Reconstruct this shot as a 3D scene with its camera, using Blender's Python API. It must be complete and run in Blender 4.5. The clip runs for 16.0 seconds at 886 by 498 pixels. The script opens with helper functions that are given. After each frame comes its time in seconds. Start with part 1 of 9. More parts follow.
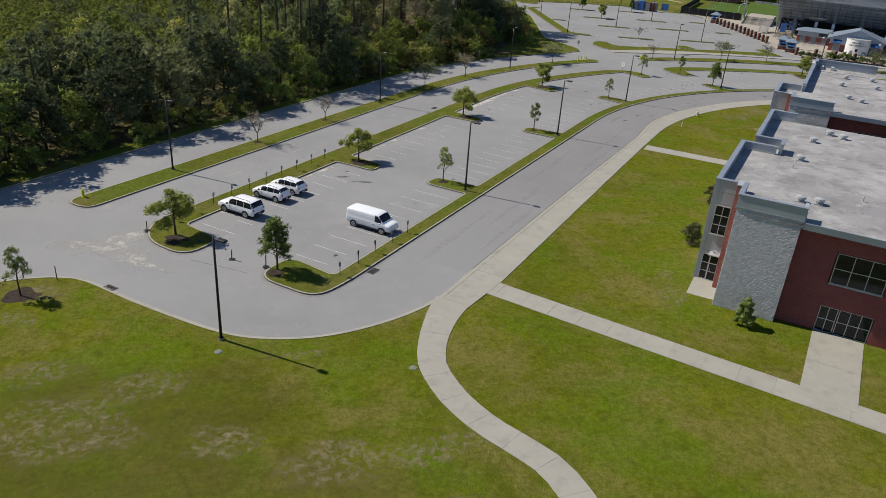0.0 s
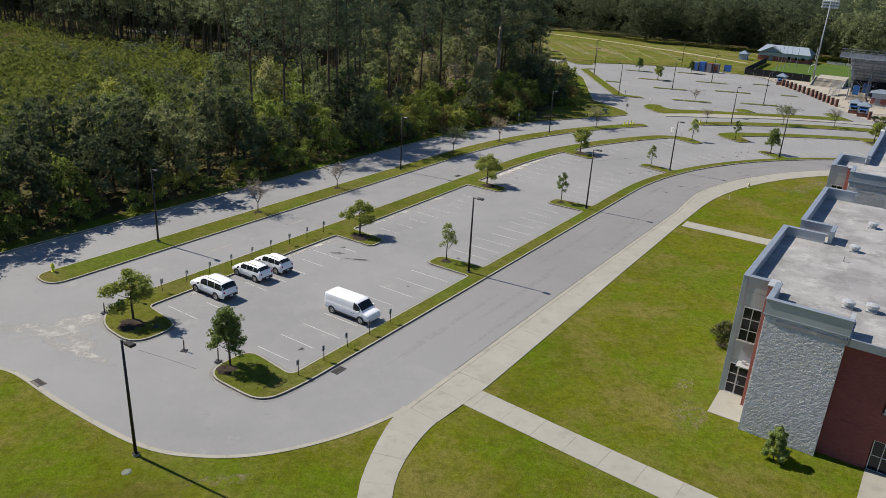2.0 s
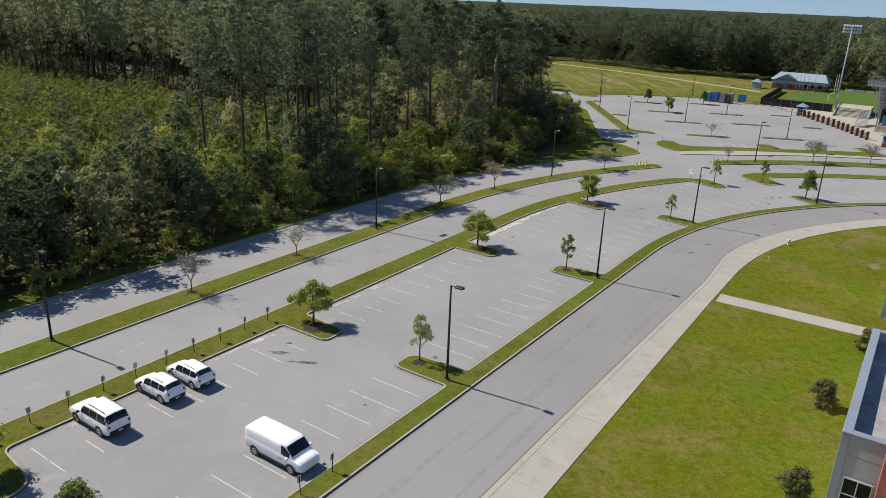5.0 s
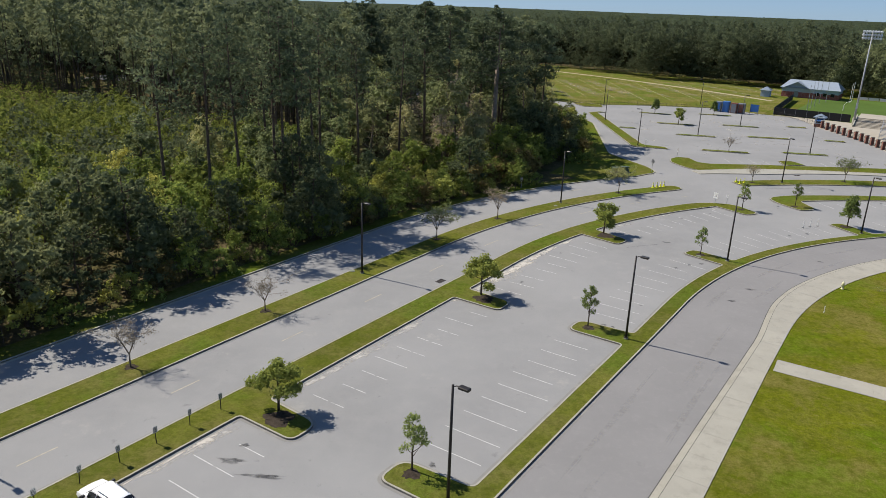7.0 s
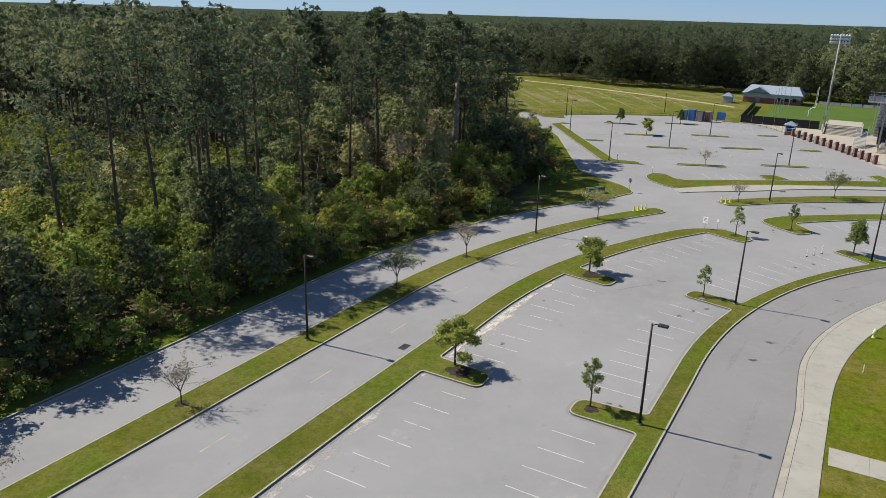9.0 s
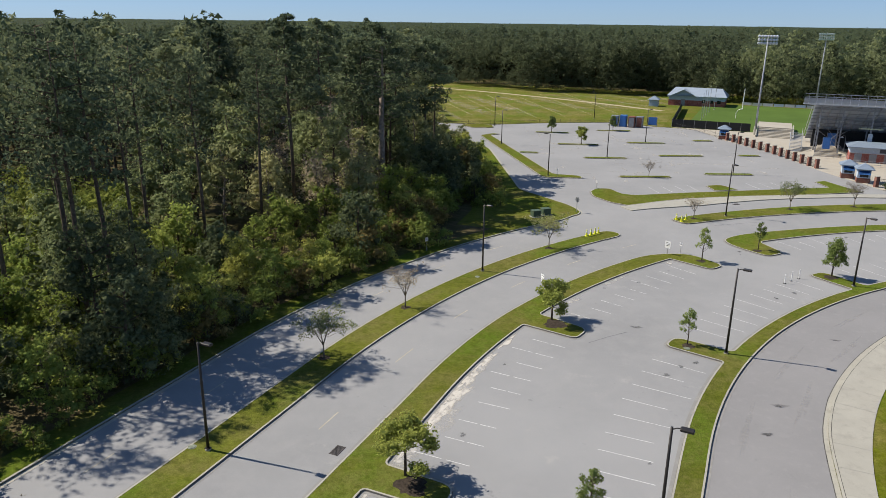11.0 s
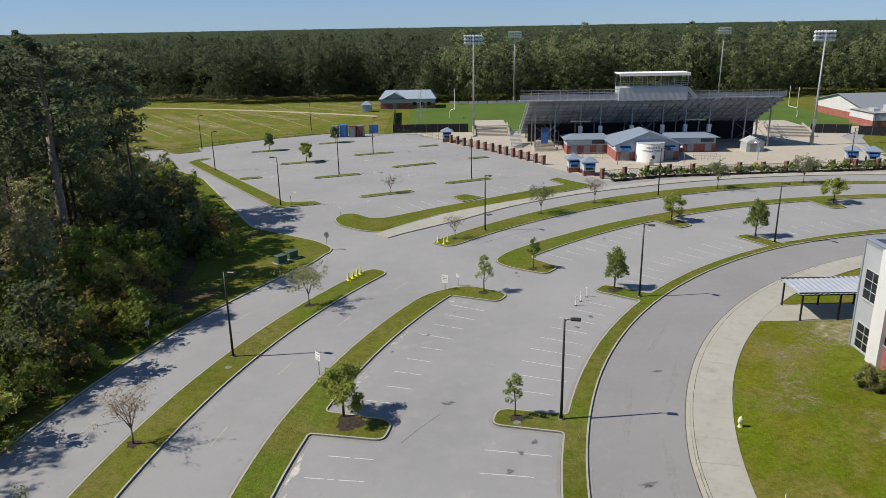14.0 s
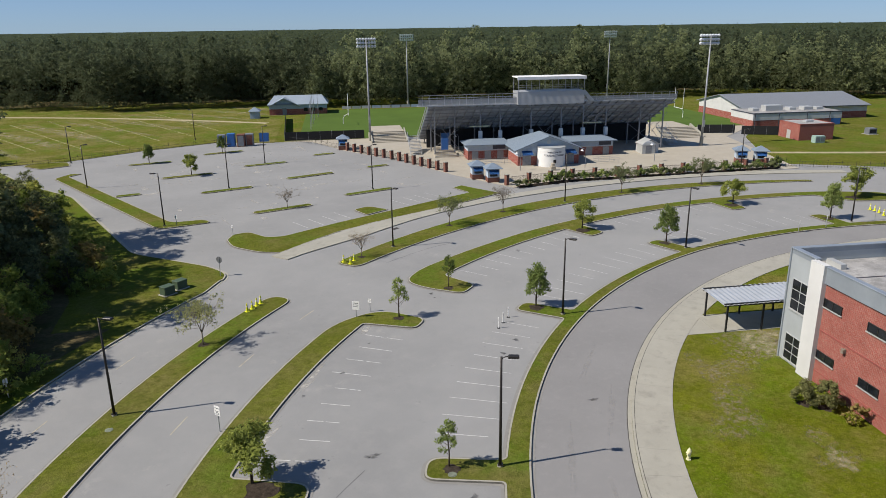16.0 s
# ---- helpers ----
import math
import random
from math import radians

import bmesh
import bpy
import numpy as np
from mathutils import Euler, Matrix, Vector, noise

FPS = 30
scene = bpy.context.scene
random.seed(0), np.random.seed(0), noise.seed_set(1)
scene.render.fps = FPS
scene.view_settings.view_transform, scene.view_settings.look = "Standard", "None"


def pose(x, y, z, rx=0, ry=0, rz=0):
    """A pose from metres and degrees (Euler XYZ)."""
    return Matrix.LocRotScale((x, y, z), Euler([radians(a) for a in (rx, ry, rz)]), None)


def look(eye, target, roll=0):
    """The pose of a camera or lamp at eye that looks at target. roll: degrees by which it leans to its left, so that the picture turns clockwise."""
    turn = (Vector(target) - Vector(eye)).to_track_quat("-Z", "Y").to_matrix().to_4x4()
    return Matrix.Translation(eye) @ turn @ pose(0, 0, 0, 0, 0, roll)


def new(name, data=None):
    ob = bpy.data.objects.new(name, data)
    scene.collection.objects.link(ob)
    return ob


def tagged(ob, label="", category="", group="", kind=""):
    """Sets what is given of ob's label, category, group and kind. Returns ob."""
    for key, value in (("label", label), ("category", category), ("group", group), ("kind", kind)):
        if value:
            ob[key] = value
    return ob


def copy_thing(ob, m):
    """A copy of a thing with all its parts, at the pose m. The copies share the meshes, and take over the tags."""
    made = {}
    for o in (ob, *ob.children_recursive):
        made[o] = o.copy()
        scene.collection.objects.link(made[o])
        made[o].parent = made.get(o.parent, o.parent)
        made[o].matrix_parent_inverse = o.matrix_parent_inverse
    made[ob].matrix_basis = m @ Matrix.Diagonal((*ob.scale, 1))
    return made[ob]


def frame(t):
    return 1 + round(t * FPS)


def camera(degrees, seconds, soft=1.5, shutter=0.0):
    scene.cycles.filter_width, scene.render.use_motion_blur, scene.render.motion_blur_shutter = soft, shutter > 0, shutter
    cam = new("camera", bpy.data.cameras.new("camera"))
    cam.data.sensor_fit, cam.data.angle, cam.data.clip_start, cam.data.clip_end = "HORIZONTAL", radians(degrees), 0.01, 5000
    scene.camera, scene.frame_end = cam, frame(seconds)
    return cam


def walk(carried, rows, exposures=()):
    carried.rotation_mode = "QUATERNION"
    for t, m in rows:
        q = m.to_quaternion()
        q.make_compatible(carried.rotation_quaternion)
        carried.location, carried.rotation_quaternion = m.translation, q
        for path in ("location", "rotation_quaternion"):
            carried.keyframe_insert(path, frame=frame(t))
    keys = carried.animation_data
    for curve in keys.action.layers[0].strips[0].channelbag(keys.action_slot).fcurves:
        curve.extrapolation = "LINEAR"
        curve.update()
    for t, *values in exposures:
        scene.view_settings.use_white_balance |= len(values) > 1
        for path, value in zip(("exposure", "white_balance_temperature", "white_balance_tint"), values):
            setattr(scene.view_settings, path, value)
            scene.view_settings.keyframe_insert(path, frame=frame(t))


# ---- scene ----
import itertools

from mathutils.geometry import tessellate_polygon as tessellate

cam = camera(63.3, 16.0, soft=0.5)
EXPOSURES = [(0.0, 0.2), (0.8, 0.33), (1.5, 0.38), (3.5, 0.46), (7.0, 0.49), (11.0, 0.58), (16.0, 0.37)]
PATH = [
    (0, (2.828, 0.301, 28.818), (2.847, 2.107, 27.958), 4.1),
    (0.5, (5.496, 2.279, 28.833), (5.369, 4.089, 27.992), 3.7),
    (1, (7.101, 4.511, 28.84), (6.967, 6.342, 28.047), 3.5),
    (1.5, (8.293, 6.89, 28.785), (8.138, 8.74, 28.04), 3.4),
    (2, (9.358, 9.362, 28.754), (9.18, 11.215, 28.023), 3.2),
    (2.5, (10.081, 12.115, 28.752), (9.895, 13.97, 28.028), 3.1),
    (3, (10.475, 14.975, 28.742), (10.284, 16.835, 28.031), 2.9),
    (3.5, (10.608, 17.773, 28.495), (10.415, 19.64, 27.804), 2.7),
    (4, (10.569, 20.752, 28.31), (10.374, 22.623, 27.632), 2.5),
    (6.5, (8.958, 37.309, 27.97), (8.753, 39.191, 27.325), 2.2),
    (7, (8.386, 40.883, 28.06), (8.196, 42.766, 27.415), 2.1),
    (7.5, (7.935, 44.392, 27.875), (7.77, 46.282, 27.241), 2.0),
    (8, (7.373, 47.957, 27.959), (7.261, 49.852, 27.329), 1.8),
    (10.5, (5.219, 66.034, 27.84), (5.232, 67.938, 27.229), 1.2),
    (11, (4.928, 69.634, 27.758), (5.067, 71.535, 27.153), 0.7),
    (11.5, (4.35, 73.378, 27.579), (4.613, 75.268, 26.979), 0.5),
    (12, (4.491, 76.883, 27.509), (4.848, 78.758, 26.914), 0.2),
    (12.5, (4.224, 80.083, 27.53), (4.687, 81.936, 26.939), 0.0),
    (13, (4.567, 82.961, 27.68), (5.156, 84.778, 27.088), -0.4),
    (13.5, (4.897, 85.628, 27.736), (5.633, 87.39, 27.141), -0.7),
    (14, (5.362, 87.933, 27.732), (6.237, 89.63, 27.138), -1.0),
    (14.5, (5.731, 89.928, 27.787), (6.731, 91.554, 27.191), -1.2),
    (15, (6.223, 91.59, 27.874), (7.333, 93.142, 27.276), -1.4),
    (15.5, (6.603, 93.079, 27.946), (7.725, 94.623, 27.349), -1.2),
    (16, (7.128, 94.304, 27.853), (8.252, 95.849, 27.26), -0.8),
]
walk(cam, [(t, look(eye, target, roll)) for t, eye, target, roll in PATH], EXPOSURES)

# ---------------------------------------------------------------- daylight
SUN_TO = Vector((-7.2, 2.8, 8.1)).normalized()      # towards the sun
world = bpy.data.worlds.new("sky")
scene.world = world
world.use_nodes = True
sky = world.node_tree.nodes.new("ShaderNodeTexSky")
sky.sky_type, sky.sun_disc = "NISHITA", False
sky.sun_elevation, sky.sun_rotation = math.asin(SUN_TO.z), math.atan2(SUN_TO.x, SUN_TO.y)
sky.altitude = 2500
sky.air_density, sky.dust_density, sky.ozone_density = 1.0, 0.25, 1.5
soft_sky = world.node_tree.nodes.new("ShaderNodeGamma")       # a hazy, even autumn sky
soft_sky.inputs["Gamma"].default_value = 0.55
clear = world.node_tree.nodes.new("ShaderNodeMix")
clear.data_type, clear.blend_type = "RGBA", "MULTIPLY"
clear.inputs[0].default_value, clear.inputs[7].default_value = 1.0, (0.66, 0.915, 1.34, 1)
world.node_tree.links.new(sky.outputs["Color"], soft_sky.inputs["Color"])
world.node_tree.links.new(soft_sky.outputs["Color"], clear.inputs[6])
world.node_tree.links.new(clear.outputs[2], world.node_tree.nodes["Background"].inputs["Color"])
world.node_tree.nodes["Background"].inputs["Strength"].default_value = 0.122
sun = new("sun", bpy.data.lights.new("sun", "SUN"))
sun.data.energy, sun.data.angle, sun.data.color = 4.95, radians(0.6), (1.0, 0.926, 0.83)
sun.matrix_basis = look((0, 0, 100), tuple(Vector((0, 0, 100)) - SUN_TO))


# ---------------------------------------------------------------- plan: a straight reach that runs into a wide bend
CX, CY, TURN = 84.80, 78.89, radians(27.85)
DX, DY = math.sin(TURN), math.cos(TURN)      # along the straight reach
NX, NY = -DY, DX                             # to its left, away from the bend's centre
R0 = 78.0
rng = np.random.default_rng(7)


def W(s, r):
    """Plan place: s metres along the bend's axis (0 where the bend begins), r metres from its centre line."""
    if s < 0:
        return (CX + NX * r + DX * s, CY + NY * r + DY * s)
    a = s / R0
    return (CX + r * (NX * math.cos(a) + DX * math.sin(a)), CY + r * (NY * math.cos(a) + DY * math.sin(a)))


def LP(s, r):
    """Plan place on the straight grid that the buildings follow."""
    return (CX + NX * r + DX * s, CY + NY * r + DY * s)


GRID = math.degrees(math.atan2(DY, DX))      # turn that lays a thing's x axis along the reach


def heading(s):
    """Turn in degrees of the bend's own direction at s."""
    return GRID - (math.degrees(s / R0) if s > 0 else 0)


# ---------------------------------------------------------------- mesh helpers
class Mesh:
    """Gathers vertices and faces, with one material slot number for each face."""

    def __init__(self):
        self.v, self.f, self.m = [], [], []

    def add(self, verts, faces, mat=0):
        k = len(self.v)
        self.v.extend(verts)
        self.f.extend([tuple(i + k for i in f) for f in faces])
        self.m.extend([mat] * len(faces))
        return self

    def box(self, x0, x1, y0, y1, z0, z1, mat=0):
        v = [(x, y, z) for z in (z0, z1) for x, y in ((x0, y0), (x1, y0), (x1, y1), (x0, y1))]
        return self.add(v, [(3, 2, 1, 0), (4, 5, 6, 7), (0, 1, 5, 4), (1, 2, 6, 5), (2, 3, 7, 6), (3, 0, 4, 7)], mat)

    def bev(self, x0, x1, y0, y1, z0, z1, b=0.02, mat=0):
        """A box whose upright and upper edges are chamfered."""
        def ring(i, z):
            return [(x0 + i + b, y0 + i, z), (x1 - i - b, y0 + i, z), (x1 - i, y0 + i + b, z), (x1 - i, y1 - i - b, z),
                    (x1 - i - b, y1 - i, z), (x0 + i + b, y1 - i, z), (x0 + i, y1 - i - b, z), (x0 + i, y0 + i + b, z)]
        return self.rings([ring(0, z0), ring(0, z1 - b), ring(b, z1)], mat=mat)

    def rings(self, rings, mat=0, caps=True):
        n, k = len(rings[0]), len(rings)
        v = [p for ring in rings for p in ring]
        f = [(a * n + i, a * n + (i + 1) % n, (a + 1) * n + (i + 1) % n, (a + 1) * n + i) for a in range(k - 1) for i in range(n)]
        if caps:
            f += [tuple(range(n - 1, -1, -1)), tuple(range((k - 1) * n, k * n))]
        return self.add(v, f, mat)

    def tube(self, points, radii, n=8, mat=0, caps=True):
        """A round bar through the points, with a radius at each."""
        rings = []
        for i, p in enumerate(points):
            a, b = Vector(points[max(i - 1, 0)]), Vector(points[min(i + 1, len(points) - 1)])
            w = (b - a).normalized()
            u = w.cross(Vector((0, 0, 1)) if abs(w.z) < 0.9 else Vector((1, 0, 0))).normalized()
            t = w.cross(u)
            rr = radii[i] if hasattr(radii, "__len__") else radii
            rings.append([tuple(Vector(p) + rr * (math.cos(q) * t + math.sin(q) * u)) for q in (2 * math.pi * j / n for j in range(n))])
        return self.rings(rings, mat, caps)

    def prism(self, poly, z0, z1, mat=0, side=None):
        """An upright slab over a closed plan outline, counter-clockwise."""
        n = len(poly)
        if sum(poly[i][0] * poly[(i + 1) % n][1] - poly[(i + 1) % n][0] * poly[i][1] for i in range(n)) < 0:
            poly = poly[::-1]
        k = len(self.v)
        self.v.extend([(x, y, z0) for x, y in poly] + [(x, y, z1) for x, y in poly])
        for i in range(n):
            j = (i + 1) % n
            self.f.append((k + i, k + j, k + n + j, k + n + i))
            self.m.append(mat if side is None else side)
        for tri in tessellate([[Vector((x, y, 0)) for x, y in poly]]):
            a, b, c = (poly[i] for i in tri)
            if (b[0] - a[0]) * (c[1] - a[1]) - (b[1] - a[1]) * (c[0] - a[0]) < 0:
                tri = tri[::-1]
            self.f.append(tuple(k + n + i for i in tri))
            self.m.append(mat)
        return self

    def data(self, name, mats, smooth=False):
        me = bpy.data.meshes.new(name)
        me.from_pydata([tuple(map(float, p)) for p in self.v], [], self.f)
        for m in mats if isinstance(mats, (list, tuple)) else [mats]:
            me.materials.append(m)
        if any(self.m):
            me.polygons.foreach_set("material_index", self.m)
        if smooth:
            me.polygons.foreach_set("use_smooth", [True] * len(me.polygons))
        me.update()
        return me


def part(name, mesh, mats, parent=None, label="", smooth=False):
    ob = new(name, mesh if isinstance(mesh, bpy.types.Mesh) else mesh.data(name, mats, smooth))
    ob.parent = parent
    return tagged(ob, label=label)


def thing(name, label, category, group="", at=None):
    ob = tagged(new(name), label, category, group)
    ob.empty_display_size = 0.5
    if at is not None:
        ob.matrix_basis = at
    return ob


def structure(name, mesh, mats, label="", smooth=False):
    return tagged(part(name, mesh, mats, None, smooth=smooth), label=label, kind="structure")


def fillet(points, radius=1.0, n=6):
    """Rounds the corners of a closed outline; a point may carry its own radius as a third number."""
    out, k = [], len(points)
    for i in range(k):
        p, a, b = Vector(points[i][:2]), Vector(points[i - 1][:2]), Vector(points[(i + 1) % k][:2])
        r = points[i][2] if len(points[i]) > 2 else radius
        u, w = (a - p), (b - p)
        r = min(r, 0.49 * u.length, 0.49 * w.length)
        if r < 0.02:
            out.append(tuple(p))
            continue
        s, e = p + u.normalized() * r, p + w.normalized() * r
        for j in range(n + 1):
            t = j / n
            out.append(tuple((1 - t) ** 2 * s + 2 * t * (1 - t) * p + t * t * e))
    return out


def dense(points, step=2.0, closed=True):
    out = []
    for i in range(len(points) if closed else len(points) - 1):
        a, b = points[i], points[(i + 1) % len(points)]
        k = max(1, int(math.hypot(b[0] - a[0], b[1] - a[1]) / step))
        out += [(a[0] + (b[0] - a[0]) * j / k, a[1] + (b[1] - a[1]) * j / k) for j in range(k)]
    return out if closed else out + [points[-1]]


def inset(poly, dist):
    """The closed outline moved inwards by dist (outwards if negative)."""
    n = len(poly)
    area = sum(poly[i][0] * poly[(i + 1) % n][1] - poly[(i + 1) % n][0] * poly[i][1] for i in range(n))
    out, sign = [], 1 if area > 0 else -1
    for i in range(n):
        a, p, b = Vector(poly[i - 1]), Vector(poly[i]), Vector(poly[(i + 1) % n])
        u, w = (p - a), (b - p)
        u = u.normalized() if u.length > 1e-6 else w.normalized()
        w = w.normalized() if w.length > 1e-6 else u
        m = Vector((-(u.y + w.y), u.x + w.x))
        m = m.normalized() if m.length > 1e-6 else Vector((-u.y, u.x))
        c = max(0.5, m.dot(Vector((-u.y, u.x))))
        out.append(tuple(p + m * (sign * dist / c)))
    return out


def curve(points, n=8):
    """A smooth open line through a few plan points."""
    p = [Vector(q) for q in points]
    p = [2 * p[0] - p[1]] + p + [2 * p[-1] - p[-2]]
    out = []
    for i in range(1, len(p) - 2):
        for j in range(n):
            t = j / n
            a, b, c, e = p[i - 1], p[i], p[i + 1], p[i + 2]
            out.append(tuple(0.5 * (2 * b + (c - a) * t + (2 * a - 5 * b + 4 * c - e) * t * t + (3 * b - a - 3 * c + e) * t ** 3)))
    return out + [tuple(p[-2])]


def ribbon(line, off0, off1, z0, z1, mesh=None, mat=0):
    """A slab that follows an open plan line between two sideways offsets (to its left)."""
    mesh = mesh or Mesh()
    rings = []
    for i, p in enumerate(line):
        a, b = line[max(i - 1, 0)], line[min(i + 1, len(line) - 1)]
        w = Vector((b[0] - a[0], b[1] - a[1])).normalized()
        q0, q1 = (p[0] - w.y * off0, p[1] + w.x * off0), (p[0] - w.y * off1, p[1] + w.x * off1)
        rings.append([(*q0, z0), (*q0, z1), (*q1, z1), (*q1, z0)])
    return mesh.rings(rings, mat)


# ---------------------------------------------------------------- materials
def material(name, rough=0.8, metal=0.0, spec=0.4):
    m = bpy.data.materials.new(name)
    m.use_nodes = True
    b = m.node_tree.nodes["Principled BSDF"]
    b.inputs["Roughness"].default_value, b.inputs["Metallic"].default_value = rough, metal
    b.inputs["Specular IOR Level"].default_value = spec
    return m, m.node_tree, b


def node(tree, kind, **values):
    n = tree.nodes.new(kind)
    for key, value in values.items():
        n.inputs[key.replace("_", " ")].default_value = value
    return n


def place(tree, scale=(1, 1, 1)):
    g, mp = tree.nodes.new("ShaderNodeNewGeometry"), tree.nodes.new("ShaderNodeMapping")
    mp.inputs["Scale"].default_value = scale
    tree.links.new(g.outputs["Position"], mp.inputs["Vector"])
    return mp.outputs["Vector"]


def noisy(tree, vec, scale, detail=4.0, rough=0.6, lo=0.35, hi=0.65):
    n = node(tree, "ShaderNodeTexNoise", Scale=scale, Detail=detail, Roughness=rough)
    tree.links.new(vec, n.inputs["Vector"])
    r = tree.nodes.new("ShaderNodeMapRange")
    r.inputs["From Min"].default_value, r.inputs["From Max"].default_value = lo, hi
    tree.links.new(n.outputs["Fac"], r.inputs["Value"])
    return r.outputs["Result"]


def mix(tree, fac, a, b, kind="MIX"):
    n = tree.nodes.new("ShaderNodeMix")
    n.data_type, n.blend_type = "RGBA", kind
    for key, value in ((0, fac), (6, a), (7, b)):
        if isinstance(value, bpy.types.NodeSocket):
            tree.links.new(value, n.inputs[key])
        else:
            n.inputs[key].default_value = value if key == 0 else (*value, 1)
    return n.outputs[2]


def scaled(tree, fac, k):
    n = tree.nodes.new("ShaderNodeMath")
    n.operation = "MULTIPLY"
    tree.links.new(fac, n.inputs[0])
    n.inputs[1].default_value = k
    return n.outputs[0]


def bump(tree, b, height, strength=0.3, dist=0.02):
    n = node(tree, "ShaderNodeBump", Strength=strength, Distance=dist)
    tree.links.new(height, n.inputs["Height"])
    tree.links.new(n.outputs["Normal"], b.inputs["Normal"])


def simple(name, col, rough=0.6, metal=0.0, var=0.15, scale=3.0, fine=40.0, relief=0.15, spec=0.4):
    """A plain coat with blotches at one scale and grain at another."""
    m, t, b = material(name, rough, metal, spec)
    v = place(t)
    dark, light = tuple(c * (1 - var) for c in col), tuple(min(1, c * (1 + var)) for c in col)
    c = mix(t, noisy(t, v, scale), dark, light)
    g = noisy(t, v, fine, 3)
    c = mix(t, scaled(t, g, 0.35), c, tuple(x * (1 - 1.5 * var) for x in col))
    t.links.new(c, b.inputs["Base Color"])
    if relief:
        bump(t, b, g, relief, 0.01)
    return m


def grass_mat(name, deep, fair, dry, dry_lo=0.52, dry_hi=0.7, soil=None):
    """Mown grass: broad drifts of colour, straw, tufts a hand or two wide, and fine blades."""
    m, t, b = material(name, 1.0, 0, 0.0)
    v = place(t)
    c = mix(t, noisy(t, v, 0.06, 6, 0.68, 0.36, 0.64), deep, fair)
    c = mix(t, scaled(t, noisy(t, v, 0.13, 7, 0.72, dry_lo - 0.03, dry_hi - 0.07), 0.75), c, dry)
    c = mix(t, scaled(t, noisy(t, v, 0.09, 5, 0.6, 0.49, 0.58), 0.7), c, (0.62 * fair[0], 0.95 * fair[1], 0.6 * fair[2]))
    c = mix(t, scaled(t, noisy(t, v, 0.45, 6, 0.75, 0.46, 0.66), 0.55), c, tuple(0.6 * x + 0.4 * y for x, y in zip(dry, deep)))
    c = mix(t, scaled(t, noisy(t, v, 1.1, 5, 0.75, 0.50, 0.66), 0.5), c, tuple(0.55 * x for x in deep))
    c = mix(t, scaled(t, noisy(t, v, 1.7, 5, 0.8, 0.54, 0.70), 0.45), c, tuple(1.1 * x for x in dry))
    tuft = noisy(t, v, 3.2, 5, 0.8, 0.42, 0.62)
    c = mix(t, scaled(t, tuft, 0.42), c, tuple(0.42 * x for x in deep))
    if soil:
        c = mix(t, scaled(t, noisy(t, v, 0.16, 9, 0.8, 0.64, 0.74), 0.6), c, soil)
    g = noisy(t, v, 11.0, 4, 0.8, 0.36, 0.64)
    c = mix(t, scaled(t, g, 0.42), c, tuple(0.42 * x for x in fair))
    t.links.new(c, b.inputs["Base Color"])
    add = t.nodes.new("ShaderNodeMath")
    t.links.new(tuft, add.inputs[0])
    t.links.new(scaled(t, g, 0.35), add.inputs[1])
    bump(t, b, add.outputs[0], 0.45, 0.08)
    return m


def asphalt_mat():
    m, t, b = material("asphalt", 0.9, 0, 0.25)
    v = place(t)
    c = mix(t, noisy(t, v, 0.05, 5, 0.6, 0.35, 0.65), (0.218, 0.219, 0.215), (0.266, 0.266, 0.260))
    c = mix(t, scaled(t, noisy(t, v, 0.5, 6, 0.7, 0.45, 0.7), 0.5), c, (0.275, 0.272, 0.262))
    c = mix(t, scaled(t, noisy(t, v, 0.22, 7, 0.75, 0.60, 0.72), 0.7), c, (0.34, 0.33, 0.30))
    c = mix(t, scaled(t, noisy(t, v, 0.8, 5, 0.7, 0.64, 0.74), 0.6), c, (0.11, 0.11, 0.112))
    g = noisy(t, v, 30.0, 4, 0.75, 0.3, 0.7)
    c = mix(t, scaled(t, g, 0.28), c, (0.12, 0.12, 0.12))
    t.links.new(c, b.inputs["Base Color"])
    bump(t, b, g, 0.35, 0.01)
    return m


def concrete_mat(name, col, stain=(0.22, 0.21, 0.19), amount=0.45):
    m, t, b = material(name, 0.85, 0, 0.3)
    v = place(t)
    c = mix(t, noisy(t, v, 0.35, 6, 0.7), tuple(x * 0.88 for x in col), col)
    c = mix(t, scaled(t, noisy(t, v, 0.8, 7, 0.75, 0.52, 0.75), amount), c, stain)
    g = noisy(t, v, 25.0, 3)
    c = mix(t, scaled(t, g, 0.2), c, tuple(x * 0.6 for x in col))
    info = t.nodes.new("ShaderNodeObjectInfo")
    c = mix(t, scaled(t, info.outputs["Random"], 0.12), c, tuple(x * 0.62 for x in col))
    t.links.new(c, b.inputs["Base Color"])
    bump(t, b, g, 0.2, 0.01)
    return m


